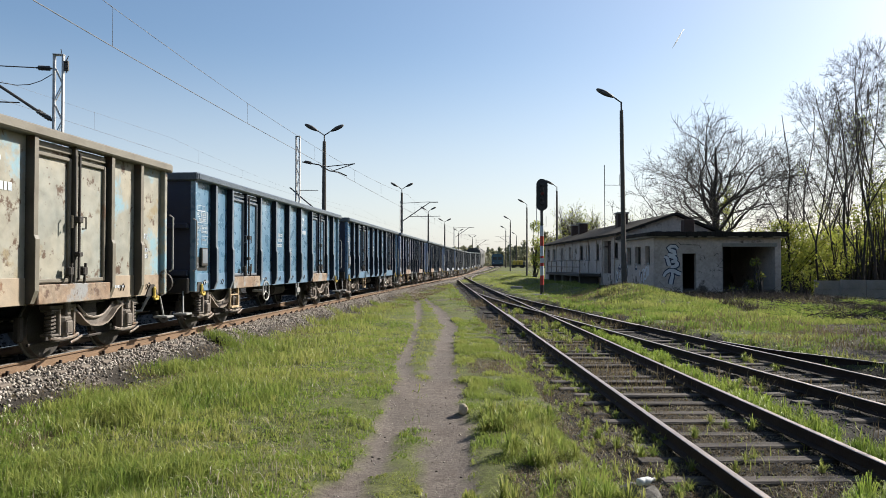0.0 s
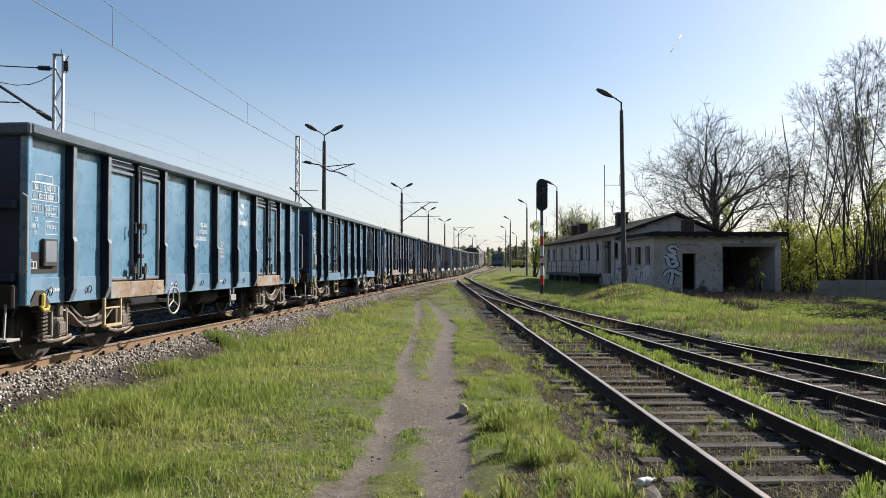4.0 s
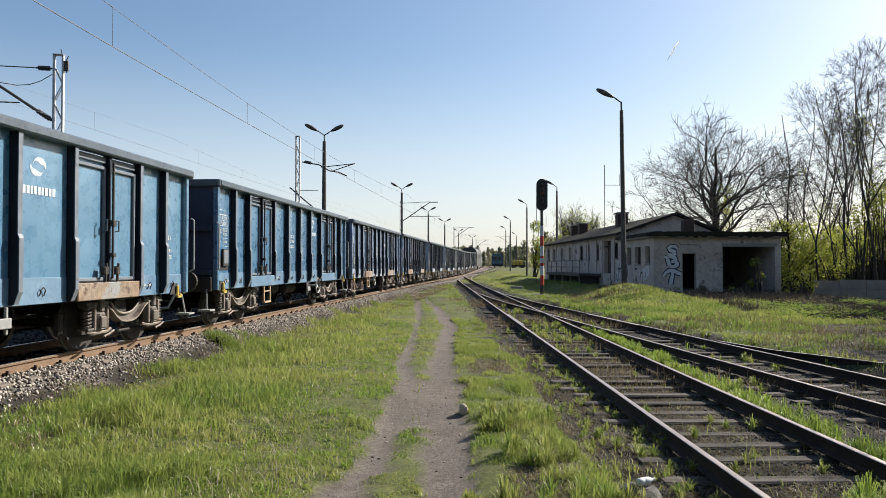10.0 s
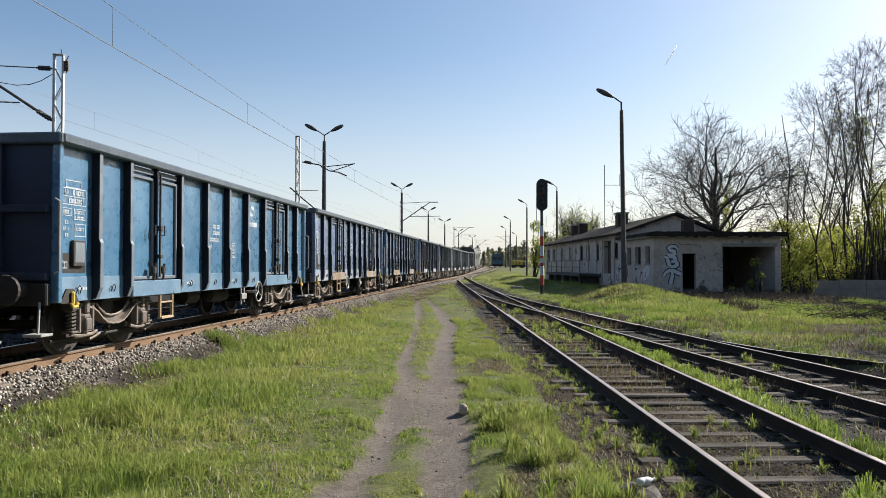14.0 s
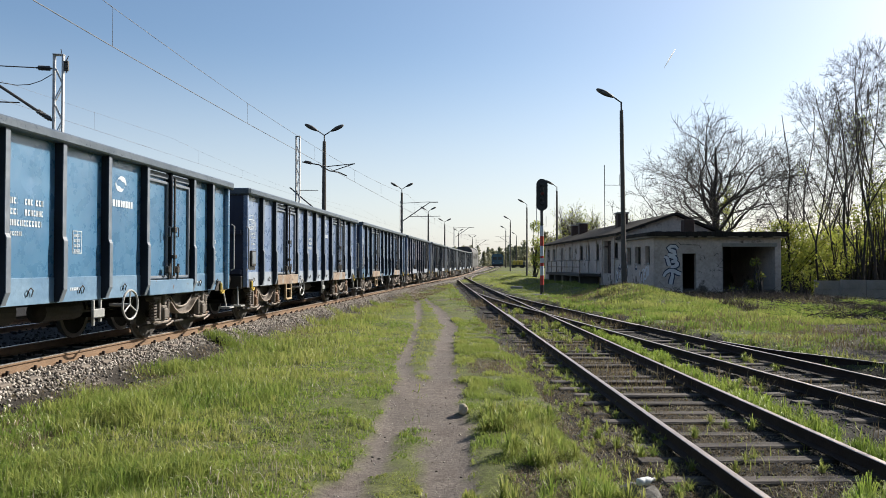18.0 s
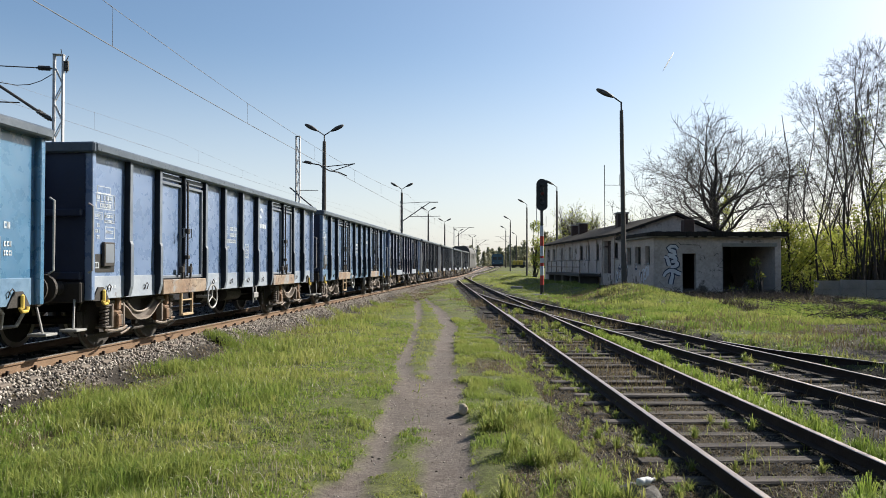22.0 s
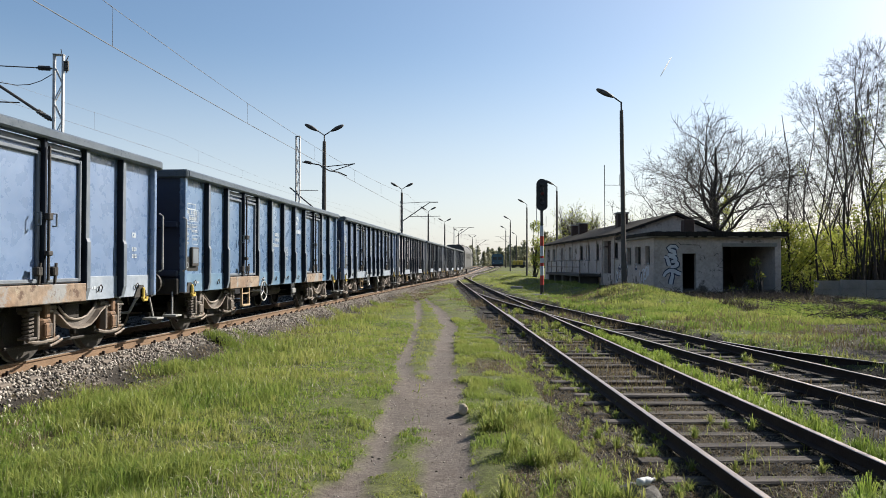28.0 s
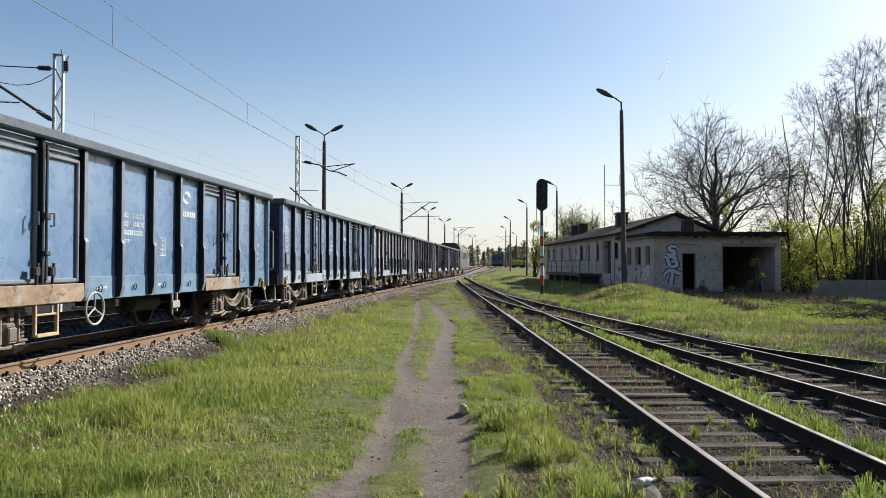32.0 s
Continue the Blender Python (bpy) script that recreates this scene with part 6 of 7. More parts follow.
def bush(label, x, y, blobs, seed, n=1500, size=0.09, mat=None, name="leafy_bush"):
    """Stems and a crown of small leaves over several uneven lobes (dx, dy, z, radius)."""
    g = np.random.default_rng(seed)
    rng = random.Random(seed)
    ob = thing(name, pose(x, y, gz(x, y)), label, "bush", "bushes in spring leaf")
    st = Tubes()
    for dx, dy, z, r in blobs:
        for k in range(4):
            e = Vector((dx + rng.uniform(-.5, .5) * r, dy + rng.uniform(-.5, .5) * r, z + rng.uniform(-.2, .6) * r))
            st.add([(rng.uniform(-.3, .3), rng.uniform(-.3, .3), -0.2), tuple(e * 0.5 + Vector((rng.uniform(-.3, .3), 0, 0.2))), tuple(e)], [0.05, 0.035, 0.015], 4)
    part("stemwork", st.data("stemwork", M_BARK), None, ob)
    cs = []
    for dx, dy, z, r in blobs:
        m = int(n * r * r)
        v = g.normal(0, 1, (m, 3))
        v /= np.linalg.norm(v, axis=1)[:, None]
        v *= (r * g.uniform(0.25, 1.0, m) ** 0.5 * (0.75 + 0.45 * g.random(m)))[:, None]
        keep = vnoise(v[:, 0] * 3 + v[:, 2] * 2.1, v[:, 1] * 3 + v[:, 2] * 1.7, 1.6, seed) > 0.36
        cs.append((v + np.array([dx, dy, z]))[keep])
    part("crown", leaves_mesh("crown", np.concatenate(cs), g, 1, 0.05, size, mat or M_LEAFY), None, ob)
    return ob


bush("yellow-green bush in fresh spring leaf behind the garage", 24.8, 55.5, [(0, 0, 2.4, 2.0), (1.8, 0.4, 3.3, 1.9), (-0.8, 0.3, 4.3, 1.3), (3.4, 0.0, 2.6, 1.8), (2.6, 0.5, 5.0, 1.2), (0.8, 0, 5.2, 1.1), (4.2, -0.5, 4.4, 1.3)], 3, 1150, 0.085)
bush("yellow-green undergrowth among bare stems", 31.5, 60.0, [(0, 0, 2.0, 1.8), (2.2, 0, 3.2, 1.6), (-1.4, 0, 3.6, 1.2), (1.0, 0.5, 4.8, 1.0)], 4, 420, 0.10)
bush("fresh green leaves at the edge of the wood", 28.6, 49.0, [(0, 0, 6.0, 1.3), (1.2, 0, 7.6, 1.3), (0.4, 0, 4.0, 1.2), (2.0, 0, 5.5, 1.4), (1.4, 0, 3.0, 1.2)], 6, 420, 0.09)
bush("dark tangled undergrowth behind the fence", 30.6, 52.0, [(0, 0, 1.5, 1.6), (2.5, -1.5, 1.6, 1.7), (1.0, 0, 3.0, 1.3), (-2.0, 2.0, 1.3, 1.3)], 8, 420, 0.08, M_PINE)
bush("green shrub thicket behind the long building", 12.4, 100.0, [(0.5, 0, 2.3, 1.2), (0.6, 0, 4.6, 1.2), (0.3, 0, 7.0, 0.9), (1.9, 0, 3.6, 1.2)], 11, 900, 0.10)
bush("young tree with pale green spring leaves", 19.0, 102.0, [(0, 0, 3.2, 2.4), (1.5, 0, 6.0, 1.9), (-1.8, 0, 5.2, 1.8), (3.6, 0, 5.2, 1.7)], 12, 380, 0.09)
for i, (x, y, h) in enumerate([(16.2, 98, 10.5), (20.5, 99, 9.8), (23.5, 96, 9.4)]):
    tree("thin bare young tree behind the roof", x, y, h, 0.12, 60 + i, 4, 0.35, 0.55, 4, 0.15, leafy=1, leaf_size=0.09)

for i, (x, y, r) in enumerate([(28.5, 52.0, 1.2), (30.5, 50.5, 1.6), (34.0, 50.0, 2.0), (37.0, 49.0, 2.1), (32.0, 55.5, 2.2), (36.0, 56.0, 2.4), (40.0, 54.0, 2.6), (30.5, 58.0, 1.5), (41.5, 49.5, 2.4), (38.5, 61.0, 2.8), (33.5, 65.0, 2.6), (43, 58, 3.0)]):
    bush("thicket of bare stems and budding twigs in the wood" if i % 2 else "thicket with fresh yellow-green leaves", x, y, [(0, 0, r, r), (0.8 * r, 0, 1.9 * r, 0.8 * r), (-0.9 * r, 0.3, 1.4 * r, 0.7 * r), (0.2 * r, 0, 2.7 * r, 0.6 * r)], 100 + i, 130 if i % 2 else 240, 0.09, M_PINE if i % 2 else None, "thicket")
for i in range(5):
    q = random.Random(300 + i)
    yb = q.uniform(48, 66)
    pole_tree("thin leafless sapling in the wood", yb * q.uniform(0.45, 0.66), yb, q.uniform(8, 13), 0.06, 200 + i, lean=q.uniform(-.2, .2))

# trees and thickets out of view at right, added to shade the bank
for i, (x, y) in enumerate([(34.5, 36.5), (37.5, 32.5), (33.5, 30.0), (39.0, 38.0), (36.0, 26.5), (31.5, 33.5)]):
    tree("out-of-view tree with opening leaves at the wood's edge, added for shade", x, y, 15 + (i * 7) % 5, 0.16, 400 + i, 4, 0.4, 0.55, 3, 0.18, leafy=4, leaf_size=0.07, leaf_mat_=M_PINE if i % 2 else None, wiggle=0.16)
    bush("thicket of bare stems and budding twigs in the wood", x - 1.5, y + 1, [(0, 0, 1.6, 1.8), (1.2, 0, 3.2, 1.6), (-1.0, 0.3, 2.4, 1.3)], 420 + i, 260, 0.09, M_PINE, "thicket")

# unseen trees added beside the sidings to shade the near right corner
for i, (x, y, h) in enumerate([(19.0, 19.0, 12.3), (24.5, 24.0, 12.5)]):
    tree("out-of-view tree with opening leaves at the wood's edge, added for shade", x, y, h, 0.16, 440 + i, 4, 0.36, 0.55, 3, 0.16, leafy=5, leaf_size=0.09, wiggle=0.16)

# deep undergrowth and second rank of the wood, shade put into dark leaves
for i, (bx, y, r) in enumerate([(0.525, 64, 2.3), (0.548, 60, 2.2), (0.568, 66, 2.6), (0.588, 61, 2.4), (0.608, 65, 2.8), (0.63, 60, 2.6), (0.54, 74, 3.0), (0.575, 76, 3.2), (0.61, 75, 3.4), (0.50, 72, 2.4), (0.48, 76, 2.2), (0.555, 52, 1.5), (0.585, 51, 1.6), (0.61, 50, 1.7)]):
    bush("dense thicket inside the wood, its shade put into dark leaves", bx * y, y, [(0, 0, r * 0.7, r * 0.85), (0.7 * r, 0, 1.35 * r, 0.7 * r), (-0.8 * r, 0.3, 1.0 * r, 0.7 * r), (0.1 * r, 0, 1.9 * r, 0.45 * r)], 500 + i, 330, 0.12, M_PINE, "thicket")
for i, (bx, y, z) in enumerate([(0.575, 49, 6.2), (0.60, 48, 7.4), (0.59, 50, 4.6), (0.555, 50, 3.0), (0.53, 51, 4.0)]):
    bush("branches of fresh yellow-green leaves before the dark wood", bx * y, y, [(0, 0, z, 0.9), (0.8, 0, z + 0.9, 0.7), (-0.6, 0.2, z - 0.8, 0.6)], 540 + i, 520, 0.08)

for i, (x, y, h, n) in enumerate([(17.9, 42.0, 2.0, 90), (17.3, 41.8, 0.7, 70), (20.2, 42.2, 1.1, 120), (20.9, 42.6, 1.5, 160), (21.6, 43.4, 2.0, 200), (16.4, 41.9, 0.5, 50)]):
    bush("spindly sapling with a few yellow-green leaves before the open bay", x, y, [(0, 0, h, 0.32), (0.25, 0, h * 0.6, 0.28), (-0.2, 0.1, h * 0.35, 0.25)], 580 + i, n * 6, 0.07, name="sapling")

# far woods along the horizon
def far_wood(label, x0, x1, y0, y1, n, h0, h1, seed):
    g = np.random.default_rng(seed)
    cs = []
    tr = Tubes()
    for i in range(n):
        x, y, h = g.uniform(x0, x1), g.uniform(y0, y1), g.uniform(h0, h1)
        z = float(rise(y))
        tr.add([(x, y, z - 0.5), (x + g.uniform(-.3, .3), y, z + h * 0.95)], [0.2, 0.06], 4)
        m = 260
        t = g.uniform(0.02, 1.0, m)
        wd = h * 0.2 * np.sqrt(np.maximum(1.04 - t, 0.02)) * g.uniform(0.4, 1.3, m)
        a = g.uniform(0, 6.28, m)
        cs.append(np.stack([x + wd * np.cos(a), y + wd * np.sin(a), z + t * h], 1))
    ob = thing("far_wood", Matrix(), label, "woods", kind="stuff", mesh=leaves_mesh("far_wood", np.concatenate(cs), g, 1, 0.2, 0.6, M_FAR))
    part("trunk_line", tr.data("trunk_line", M_BARK), None, ob)
    return ob


far_wood("distant line of pines and bare birches across the tracks' end", -40, 130, 330, 420, 230, 6.5, 11, 1)
far_wood("distant mixed woodland beyond the yard", 26, 90, 200, 300, 60, 6, 10, 2)
far_wood("dark pines on the horizon beyond the train", -180, -20, 300, 420, 120, 10, 14, 3)

# ---- standing railcar and yellow track machine far off ----
rc = thing("railcar", pose(13.9, 188.0, yard_z(188) - 0.3, 0, 0, -4.8), "dark blue rail vehicle standing on the far siding", "rail vehicle")
part("body", Mesh().add([(x, y, z) for y in (0, 16) for x, z in ((-1.45, 0.9), (1.45, 0.9), (1.45, 3.0), (1.15, 3.55), (-1.15, 3.55), (-1.45, 3.0))], [(i, (i + 1) % 6, 6 + (i + 1) % 6, 6 + i) for i in range(6)] + [tuple(range(6)), tuple(range(6, 12))]), M_NAVY, rc)
for x in (-0.62, 0.62):
    part("windscreen", Mesh().cbox(x - 0.5, x + 0.5, -0.03, 0.02, 2.1, 2.85, 0.01), M_GLASS, rc)
    part("headlight", Mesh().lathe((x * 1.5, -0.06, 1.35), 1, [(0, 0.1), (0.08, 0.12)], 10), M_WHITE, rc)
part("buffer_beam", Mesh().cbox(-1.4, 1.4, -0.3, 0.2, 0.5, 0.95, 0.04), M_UNDER, rc)
for y in (2.5, 5.0, 11, 13.5):
    part("wheelset", Mesh().lathe((-0.8, y, 0.46), 0, [(0, 0.46), (0.12, 0.46)], 14).lathe((0.68, y, 0.46), 0, [(0, 0.46), (0.12, 0.46)], 14).tube([(-0.8, y, 0.46), (0.8, y, 0.46)], 0.07, 6), M_UNDER, rc)

tm = thing("track_machine", pose(19.8, 196.0, float(rise(196)) - 0.05, 0, 0, 10), "low yellow track maintenance machine parked beside the siding", "track machine")
part("chassis", Mesh().cbox(-1.5, 1.9, -0.8, 0.8, 0.45, 0.8, 0.04), M_UNDER, tm)
for x in (-1.0, 0.0, 1.0):
    part("hopper", Mesh().add([(x + a * s, b * s2, z) for z, s, s2 in ((0.8, 0.3, 0.6), (1.8, 0.46, 0.8), (2.1, 0.28, 0.6)) for a, b in ((-1, -1), (1, -1), (1, 1), (-1, 1))],
                              [(0, 1, 5, 4), (1, 2, 6, 5), (2, 3, 7, 6), (3, 0, 4, 7), (4, 5, 9, 8), (5, 6, 10, 9), (6, 7, 11, 10), (7, 4, 8, 11), (8, 9, 10, 11), (3, 2, 1, 0)]), M_YELLOW, tm)
part("cab", Mesh().cbox(1.5, 2.1, -0.7, 0.7, 0.8, 1.7, 0.06), M_LOCOCAB, tm)
for x in (-1.0, 1.3):
    part("wheel_pair", Mesh().lathe((x, -0.8, 0.4), 1, [(0, 0.4), (0.14, 0.4)], 14).lathe((x, 0.66, 0.4), 1, [(0, 0.4), (0.14, 0.4)], 14), M_UNDER, tm)

# ---- ballast and loose stones ----
def stones(name, label, pts, sizes, seed, mat):
    g = np.random.default_rng(seed)
    t = (1 + 5 ** 0.5) / 2
    ico = np.array([(-1, t, 0), (1, t, 0), (-1, -t, 0), (1, -t, 0), (0, -1, t), (0, 1, t), (0, -1, -t), (0, 1, -t), (t, 0, -1), (t, 0, 1), (-t, 0, -1), (-t, 0, 1)]) / 1.9
    fc = np.array([(0, 11, 5), (0, 5, 1), (0, 1, 7), (0, 7, 10), (0, 10, 11), (1, 5, 9), (5, 11, 4), (11, 10, 2), (10, 7, 6), (7, 1, 8), (3, 9, 4), (3, 4, 2), (3, 2, 6), (3, 6, 8), (3, 8, 9), (4, 9, 5), (2, 4, 11), (6, 2, 10), (8, 6, 7), (9, 8, 1)])
    n = len(pts)
    v = ico[None] * g.uniform(0.45, 1.4, (n, 12, 1)) * g.uniform(0.6, 1.3, (n, 1, 3)) * np.asarray(sizes)[:, None, None]
    a = g.uniform(0, 6.28, n)
    x = v[..., 0] * np.cos(a)[:, None] - v[..., 2] * np.sin(a)[:, None]
    z = v[..., 0] * np.sin(a)[:, None] + v[..., 2] * np.cos(a)[:, None]
    v = np.stack([x, v[..., 1], z], -1) + np.asarray(pts)[:, None, :]
    f = (fc[None] + (np.arange(n) * 12)[:, None, None]).reshape(-1, 3)
    return thing(name, Matrix(), label, "stones", kind="stuff", mesh=big_mesh(name, v.reshape(-1, 3), f, mat))


def island_mat(name, stops):
    mat = bpy.data.materials.new(name)
    mat.use_nodes = True
    nt = mat.node_tree
    bs = nt.nodes["Principled BSDF"]
    ge = nt.nodes.new("ShaderNodeNewGeometry")
    rp = nt.nodes.new("ShaderNodeValToRGB")
    rp.color_ramp.elements[0].color, rp.color_ramp.elements[1].color = (*stops[0], 1), (*stops[-1], 1)
    for i, c in enumerate(stops[1:-1]):
        rp.color_ramp.elements.new((i + 1) / (len(stops) - 1)).color = (*c, 1)
    nt.links.new(ge.outputs["Random Per Island"], rp.inputs[0])
    tc = nt.nodes.new("ShaderNodeTexCoord")
    n2 = noise_node(nt, 60, 4, 0.6, tc.outputs["Object"])
    g = ramp_node(nt, n2, 0.3, 0.7, 0.8, 1.15)
    cg = nt.nodes.new("ShaderNodeCombineColor")
    for i in range(3):
        nt.links.new(g, cg.inputs[i])
    nt.links.new(mix_node(nt, 1.0, rp.outputs[0], cg.outputs[0], "MULTIPLY"), bs.inputs["Base Color"])
    bs.inputs["Roughness"].default_value = 0.9
    return mat


M_BALLAST = island_mat("ballast_stone", [(0.028, 0.022, 0.018), (0.13, 0.11, 0.09), (0.37, 0.34, 0.30), (0.20, 0.172, 0.148)])
M_CLINKER = island_mat("cinder_and_clinker", [(0.014, 0.012, 0.0105), (0.034, 0.029, 0.025), (0.058, 0.05, 0.043), (0.12, 0.108, 0.095)])
g = np.random.default_rng(77)


def along_main(n, s0, s1, d0, d1, bias=1.5):
    s = s0 + (s1 - s0) * g.random(n) ** bias
    d = g.uniform(d0, d1, n)
    e = s - S_C
    lat = -OFFSET + CURVE * e * e / 2 + d
    x, y = s * math.sin(HEAD) + lat * math.cos(HEAD), s * math.cos(HEAD) - lat * math.sin(HEAD)
    return x, y


x, y = along_main(27000, 7, 62, 0.84, 2.4)
keep = np.maximum(ballast_mask(x, y), 0.22 * dirt_mask(x, y)) * (1 - 0.8 * shade_soot_mask(x, y)) > g.random(len(x)) * 0.9
x, y = x[keep], y[keep]
stones("ballast", "pale crushed stone ballast beside the brown rail", np.stack([x, y, ground_z(x, y) + 0.012], 1), g.uniform(0.012, 0.032, len(x)), 5, M_BALLAST)
# near-black stones carry the shade beneath the train in their colour
M_TRAINSHADE = island_mat("train_shade_ballast", [(0.004, 0.0035, 0.003), (0.010, 0.009, 0.008), (0.02, 0.017, 0.015)])
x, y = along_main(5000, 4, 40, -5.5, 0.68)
stones("ballast", "stone ballast under the train, coloured near-black for its shade", np.stack([x, y, ground_z(x, y) + 0.01], 1), g.uniform(0.018, 0.045, len(x)), 6, M_TRAINSHADE)
yy = 4 + 42 * g.random(34000) ** 2.0
xx = g.uniform(0.8, 9.5, len(yy))
keep = cinder_mask(xx, yy) > 0.3 + 0.5 * g.random(len(yy))
xx, yy = xx[keep], yy[keep]
stones("cinder", "dark cinders and clinker between old sleepers", np.stack([xx, yy, ground_z(xx, yy) + 0.004], 1), g.uniform(0.005, 0.02, len(xx)), 7, M_CLINKER)
yy = 4 + 22 * g.random(1500) ** 1.6
xx = g.uniform(-1.2, 0.5, len(yy))
keep = path_mask(xx, yy) > 0.5
xx, yy = xx[keep], yy[keep]
stones("pebbles", "small grey pebbles trodden into the path", np.stack([xx, yy, ground_z(xx, yy) + 0.001], 1), 0.004 + 0.012 * g.random(len(xx)) ** 3, 8, M_BALLAST)

# ---- grass ----
def blades(x, y, hgt, wid, seed, tint, lean=0.45):
    """Bent tapering blades: five vertices each."""
    q = np.random.default_rng(seed)
    n = len(x)
    z = ground_z(x, y) - 0.01
    a = q.uniform(0, 2 * np.pi, n)
    ca, sa = np.cos(a), np.sin(a)
    la = q.uniform(0, 2 * np.pi, n)
    ln = np.abs(q.normal(0, lean, n)) * hgt
    lx, ly = ln * np.cos(la), ln * np.sin(la)
    w = wid / 2
    v = np.stack([np.stack([x - ca * w, y - sa * w, z], 1), np.stack([x + ca * w, y + sa * w, z], 1),
                  np.stack([x + 0.35 * lx + ca * w * 0.75, y + 0.35 * ly + sa * w * 0.75, z + hgt * 0.6], 1), np.stack([x + 0.35 * lx - ca * w * 0.75, y + 0.35 * ly - sa * w * 0.75, z + hgt * 0.6], 1),
                  np.stack([x + lx, y + ly, z + hgt * (1 - 0.25 * np.minimum(ln / np.maximum(hgt, 1e-3), 1.2))], 1)], 1)
    b = (np.arange(n) * 5)[:, None]
    f = np.concatenate([b + np.array([[0, 1, 2]]), b + np.array([[0, 2, 3]]), b + np.array([[3, 2, 4]])])
    return v.reshape(-1, 3), f, np.repeat(tint, 5)


def turf(name, label, x, y, hgt, wid, seed, tint, mat=None, lean=0.75):
    v, f, t = blades(x, y, hgt, wid, seed, tint, lean)
    return thing(name, Matrix(), label, "grass", kind="stuff", mesh=big_mesh(name, v, f, mat or M_BLADE, [("tint", np.clip(t, 0, 1))]))


def scatter(n, y0, y1, power, x0=None, x1=None):
    y = y0 + (y1 - y0) * g.random(n) ** power
    if x0 is None:
        x = y * g.uniform(-0.64, 0.64, n) + g.uniform(-0.5, 0.5, n)
    else:
        x = g.uniform(x0, x1, n)
    return x, y


def grass_cover(x, y):
    """How grassy a place is, 0 to 1."""
    d = main_d(x, y)
    c = (1 - path_mask(x, y)) * (1 - dirt_mask(x, y)) * (1 - 0.97 * cinder_mask(x, y))
    return c * (1 - 0.93 * soil_mask(x, y)) * np.where(d < 1.2, 0, 1)


x, y = scatter(640000, 4.6, 66, 1.95)
cov = grass_cover(x, y)
patch = vnoise(x, y, 1.1, 41) * 0.6 + vnoise(x, y, 0.35, 42) * 0.4
right = x > np.interp(y, PATH_Y, PATH_R)
clump = vnoise(x, y, 0.13, 48) * 0.6 + vnoise(x, y, 0.06, 49) * 0.4
keep = g.random(len(x)) < cov * (0.22 + 1.0 * patch) * (0.25 + 1.4 * clump) * np.where(right & (x < 9), 0.8, 1.0)
x, y, patch, right, clump = x[keep], y[keep], patch[keep], right[keep], clump[keep]
near_path = np.clip(np.minimum(np.abs(x - np.interp(y, PATH_Y, PATH_L)), np.abs(x - np.interp(y, PATH_Y, PATH_R))) / 1.6, 0.42, 1)
inside = (x > np.interp(y, PATH_Y, PATH_L)) & (x < np.interp(y, PATH_Y, PATH_R))
near_path = np.where(inside, 0.36, near_path)
h = (0.035 + 0.29 * patch ** 1.7 * g.uniform(0.4, 1.45, len(x))) * near_path * (0.45 + 1.1 * clump) * np.where(right & (x < 9), 0.3 + 0.75 * vnoise(x, y, 0.45, 47) ** 2, 1.0)
w = (0.0068 + 0.0005 * y) * g.uniform(0.6, 1.4, len(x))
tone = vnoise(x, y, 2.2, 44) * 0.7 - 0.1 + vnoise(x, y, 0.5, 45) * 0.3 + 0.3 * g.random(len(x)) + np.where(right, -0.12, 0.0) + 0.5 * (g.random(len(x)) > 0.91) - 0.1 + 0.7 * (clump - 0.5)
turf("grass", "lush fresh green spring grass beside the path", x, y, h, w, 51, tone - 0.12)

# tufts: arching blades that spread from one root
def tufts(name, label, cx, cy, per, size, seed, mat=None, wid=0.0042):
    q = np.random.default_rng(seed)
    n = len(cx) * per
    k = np.repeat(np.arange(len(cx)), per)
    a, r = q.uniform(0, 2 * np.pi, n), q.random(n)
    sz = np.repeat(size * q.uniform(0.7, 1.25, len(cx)), per)
    x0, y0 = np.asarray(cx)[k] + 0.22 * sz * r * np.cos(a), np.asarray(cy)[k] + 0.22 * sz * r * np.sin(a)
    z0 = ground_z(x0, y0) - 0.01
    h = 1.12 * sz * q.uniform(0.4, 1.1, n) * (1.1 - 0.4 * r)
    out = sz * (0.12 + 0.85 * r) * q.uniform(0.4, 1.25, n)
    dx, dy = np.cos(a), np.sin(a)
    w = (wid + 0.0004 * y0) * q.uniform(0.6, 1.3, n) / 2
    px, py = -dy * w, dx * w
    rows = []
    for t, zz, ww in ((0.0, 0.0, 0.8), (0.2, 0.58, 1.0), (0.55, 0.95, 0.7)):
        for s_ in (-1, 1):
            rows.append(np.stack([x0 + dx * out * t + s_ * px * ww, y0 + dy * out * t + s_ * py * ww, z0 + h * zz], 1))
    rows.append(np.stack([x0 + dx * out, y0 + dy * out, z0 + h * (1.05 - 0.5 * r)], 1))
    v = np.stack(rows, 1).reshape(-1, 3)
    b = (np.arange(n) * 7)[:, None]
    f = np.concatenate([b + np.array([t]) for t in ((0, 1, 3), (0, 3, 2), (2, 3, 5), (2, 5, 4), (4, 5, 6))])
    tint = np.repeat(np.clip(0.15 + 0.6 * q.random(n) + np.repeat(q.normal(0, 0.15, len(cx)), per), 0, 1), 7)
    return thing(name, Matrix(), label, "grass", kind="stuff", mesh=big_mesh(name, v, f, mat or M_BLADE, [("tint", tint)]))


tx, ty = scatter(520, 4.7, 34, 1.5, 0.3, 9.5)
sel = (cinder_mask(tx, ty) > 0.15) & (np.abs(np.abs(tx - yard_line(ty)) - 0.75) > 0.1) & (vnoise(tx, ty, 1.3, 61) > 0.52)
tufts("grass_tuft", "bright grass tufts growing between old sleepers", tx[sel], ty[sel], 60, 0.155, 52)
tx, ty = scatter(250, 5.6, 9.3, 1.0, 0.42, 1.8)
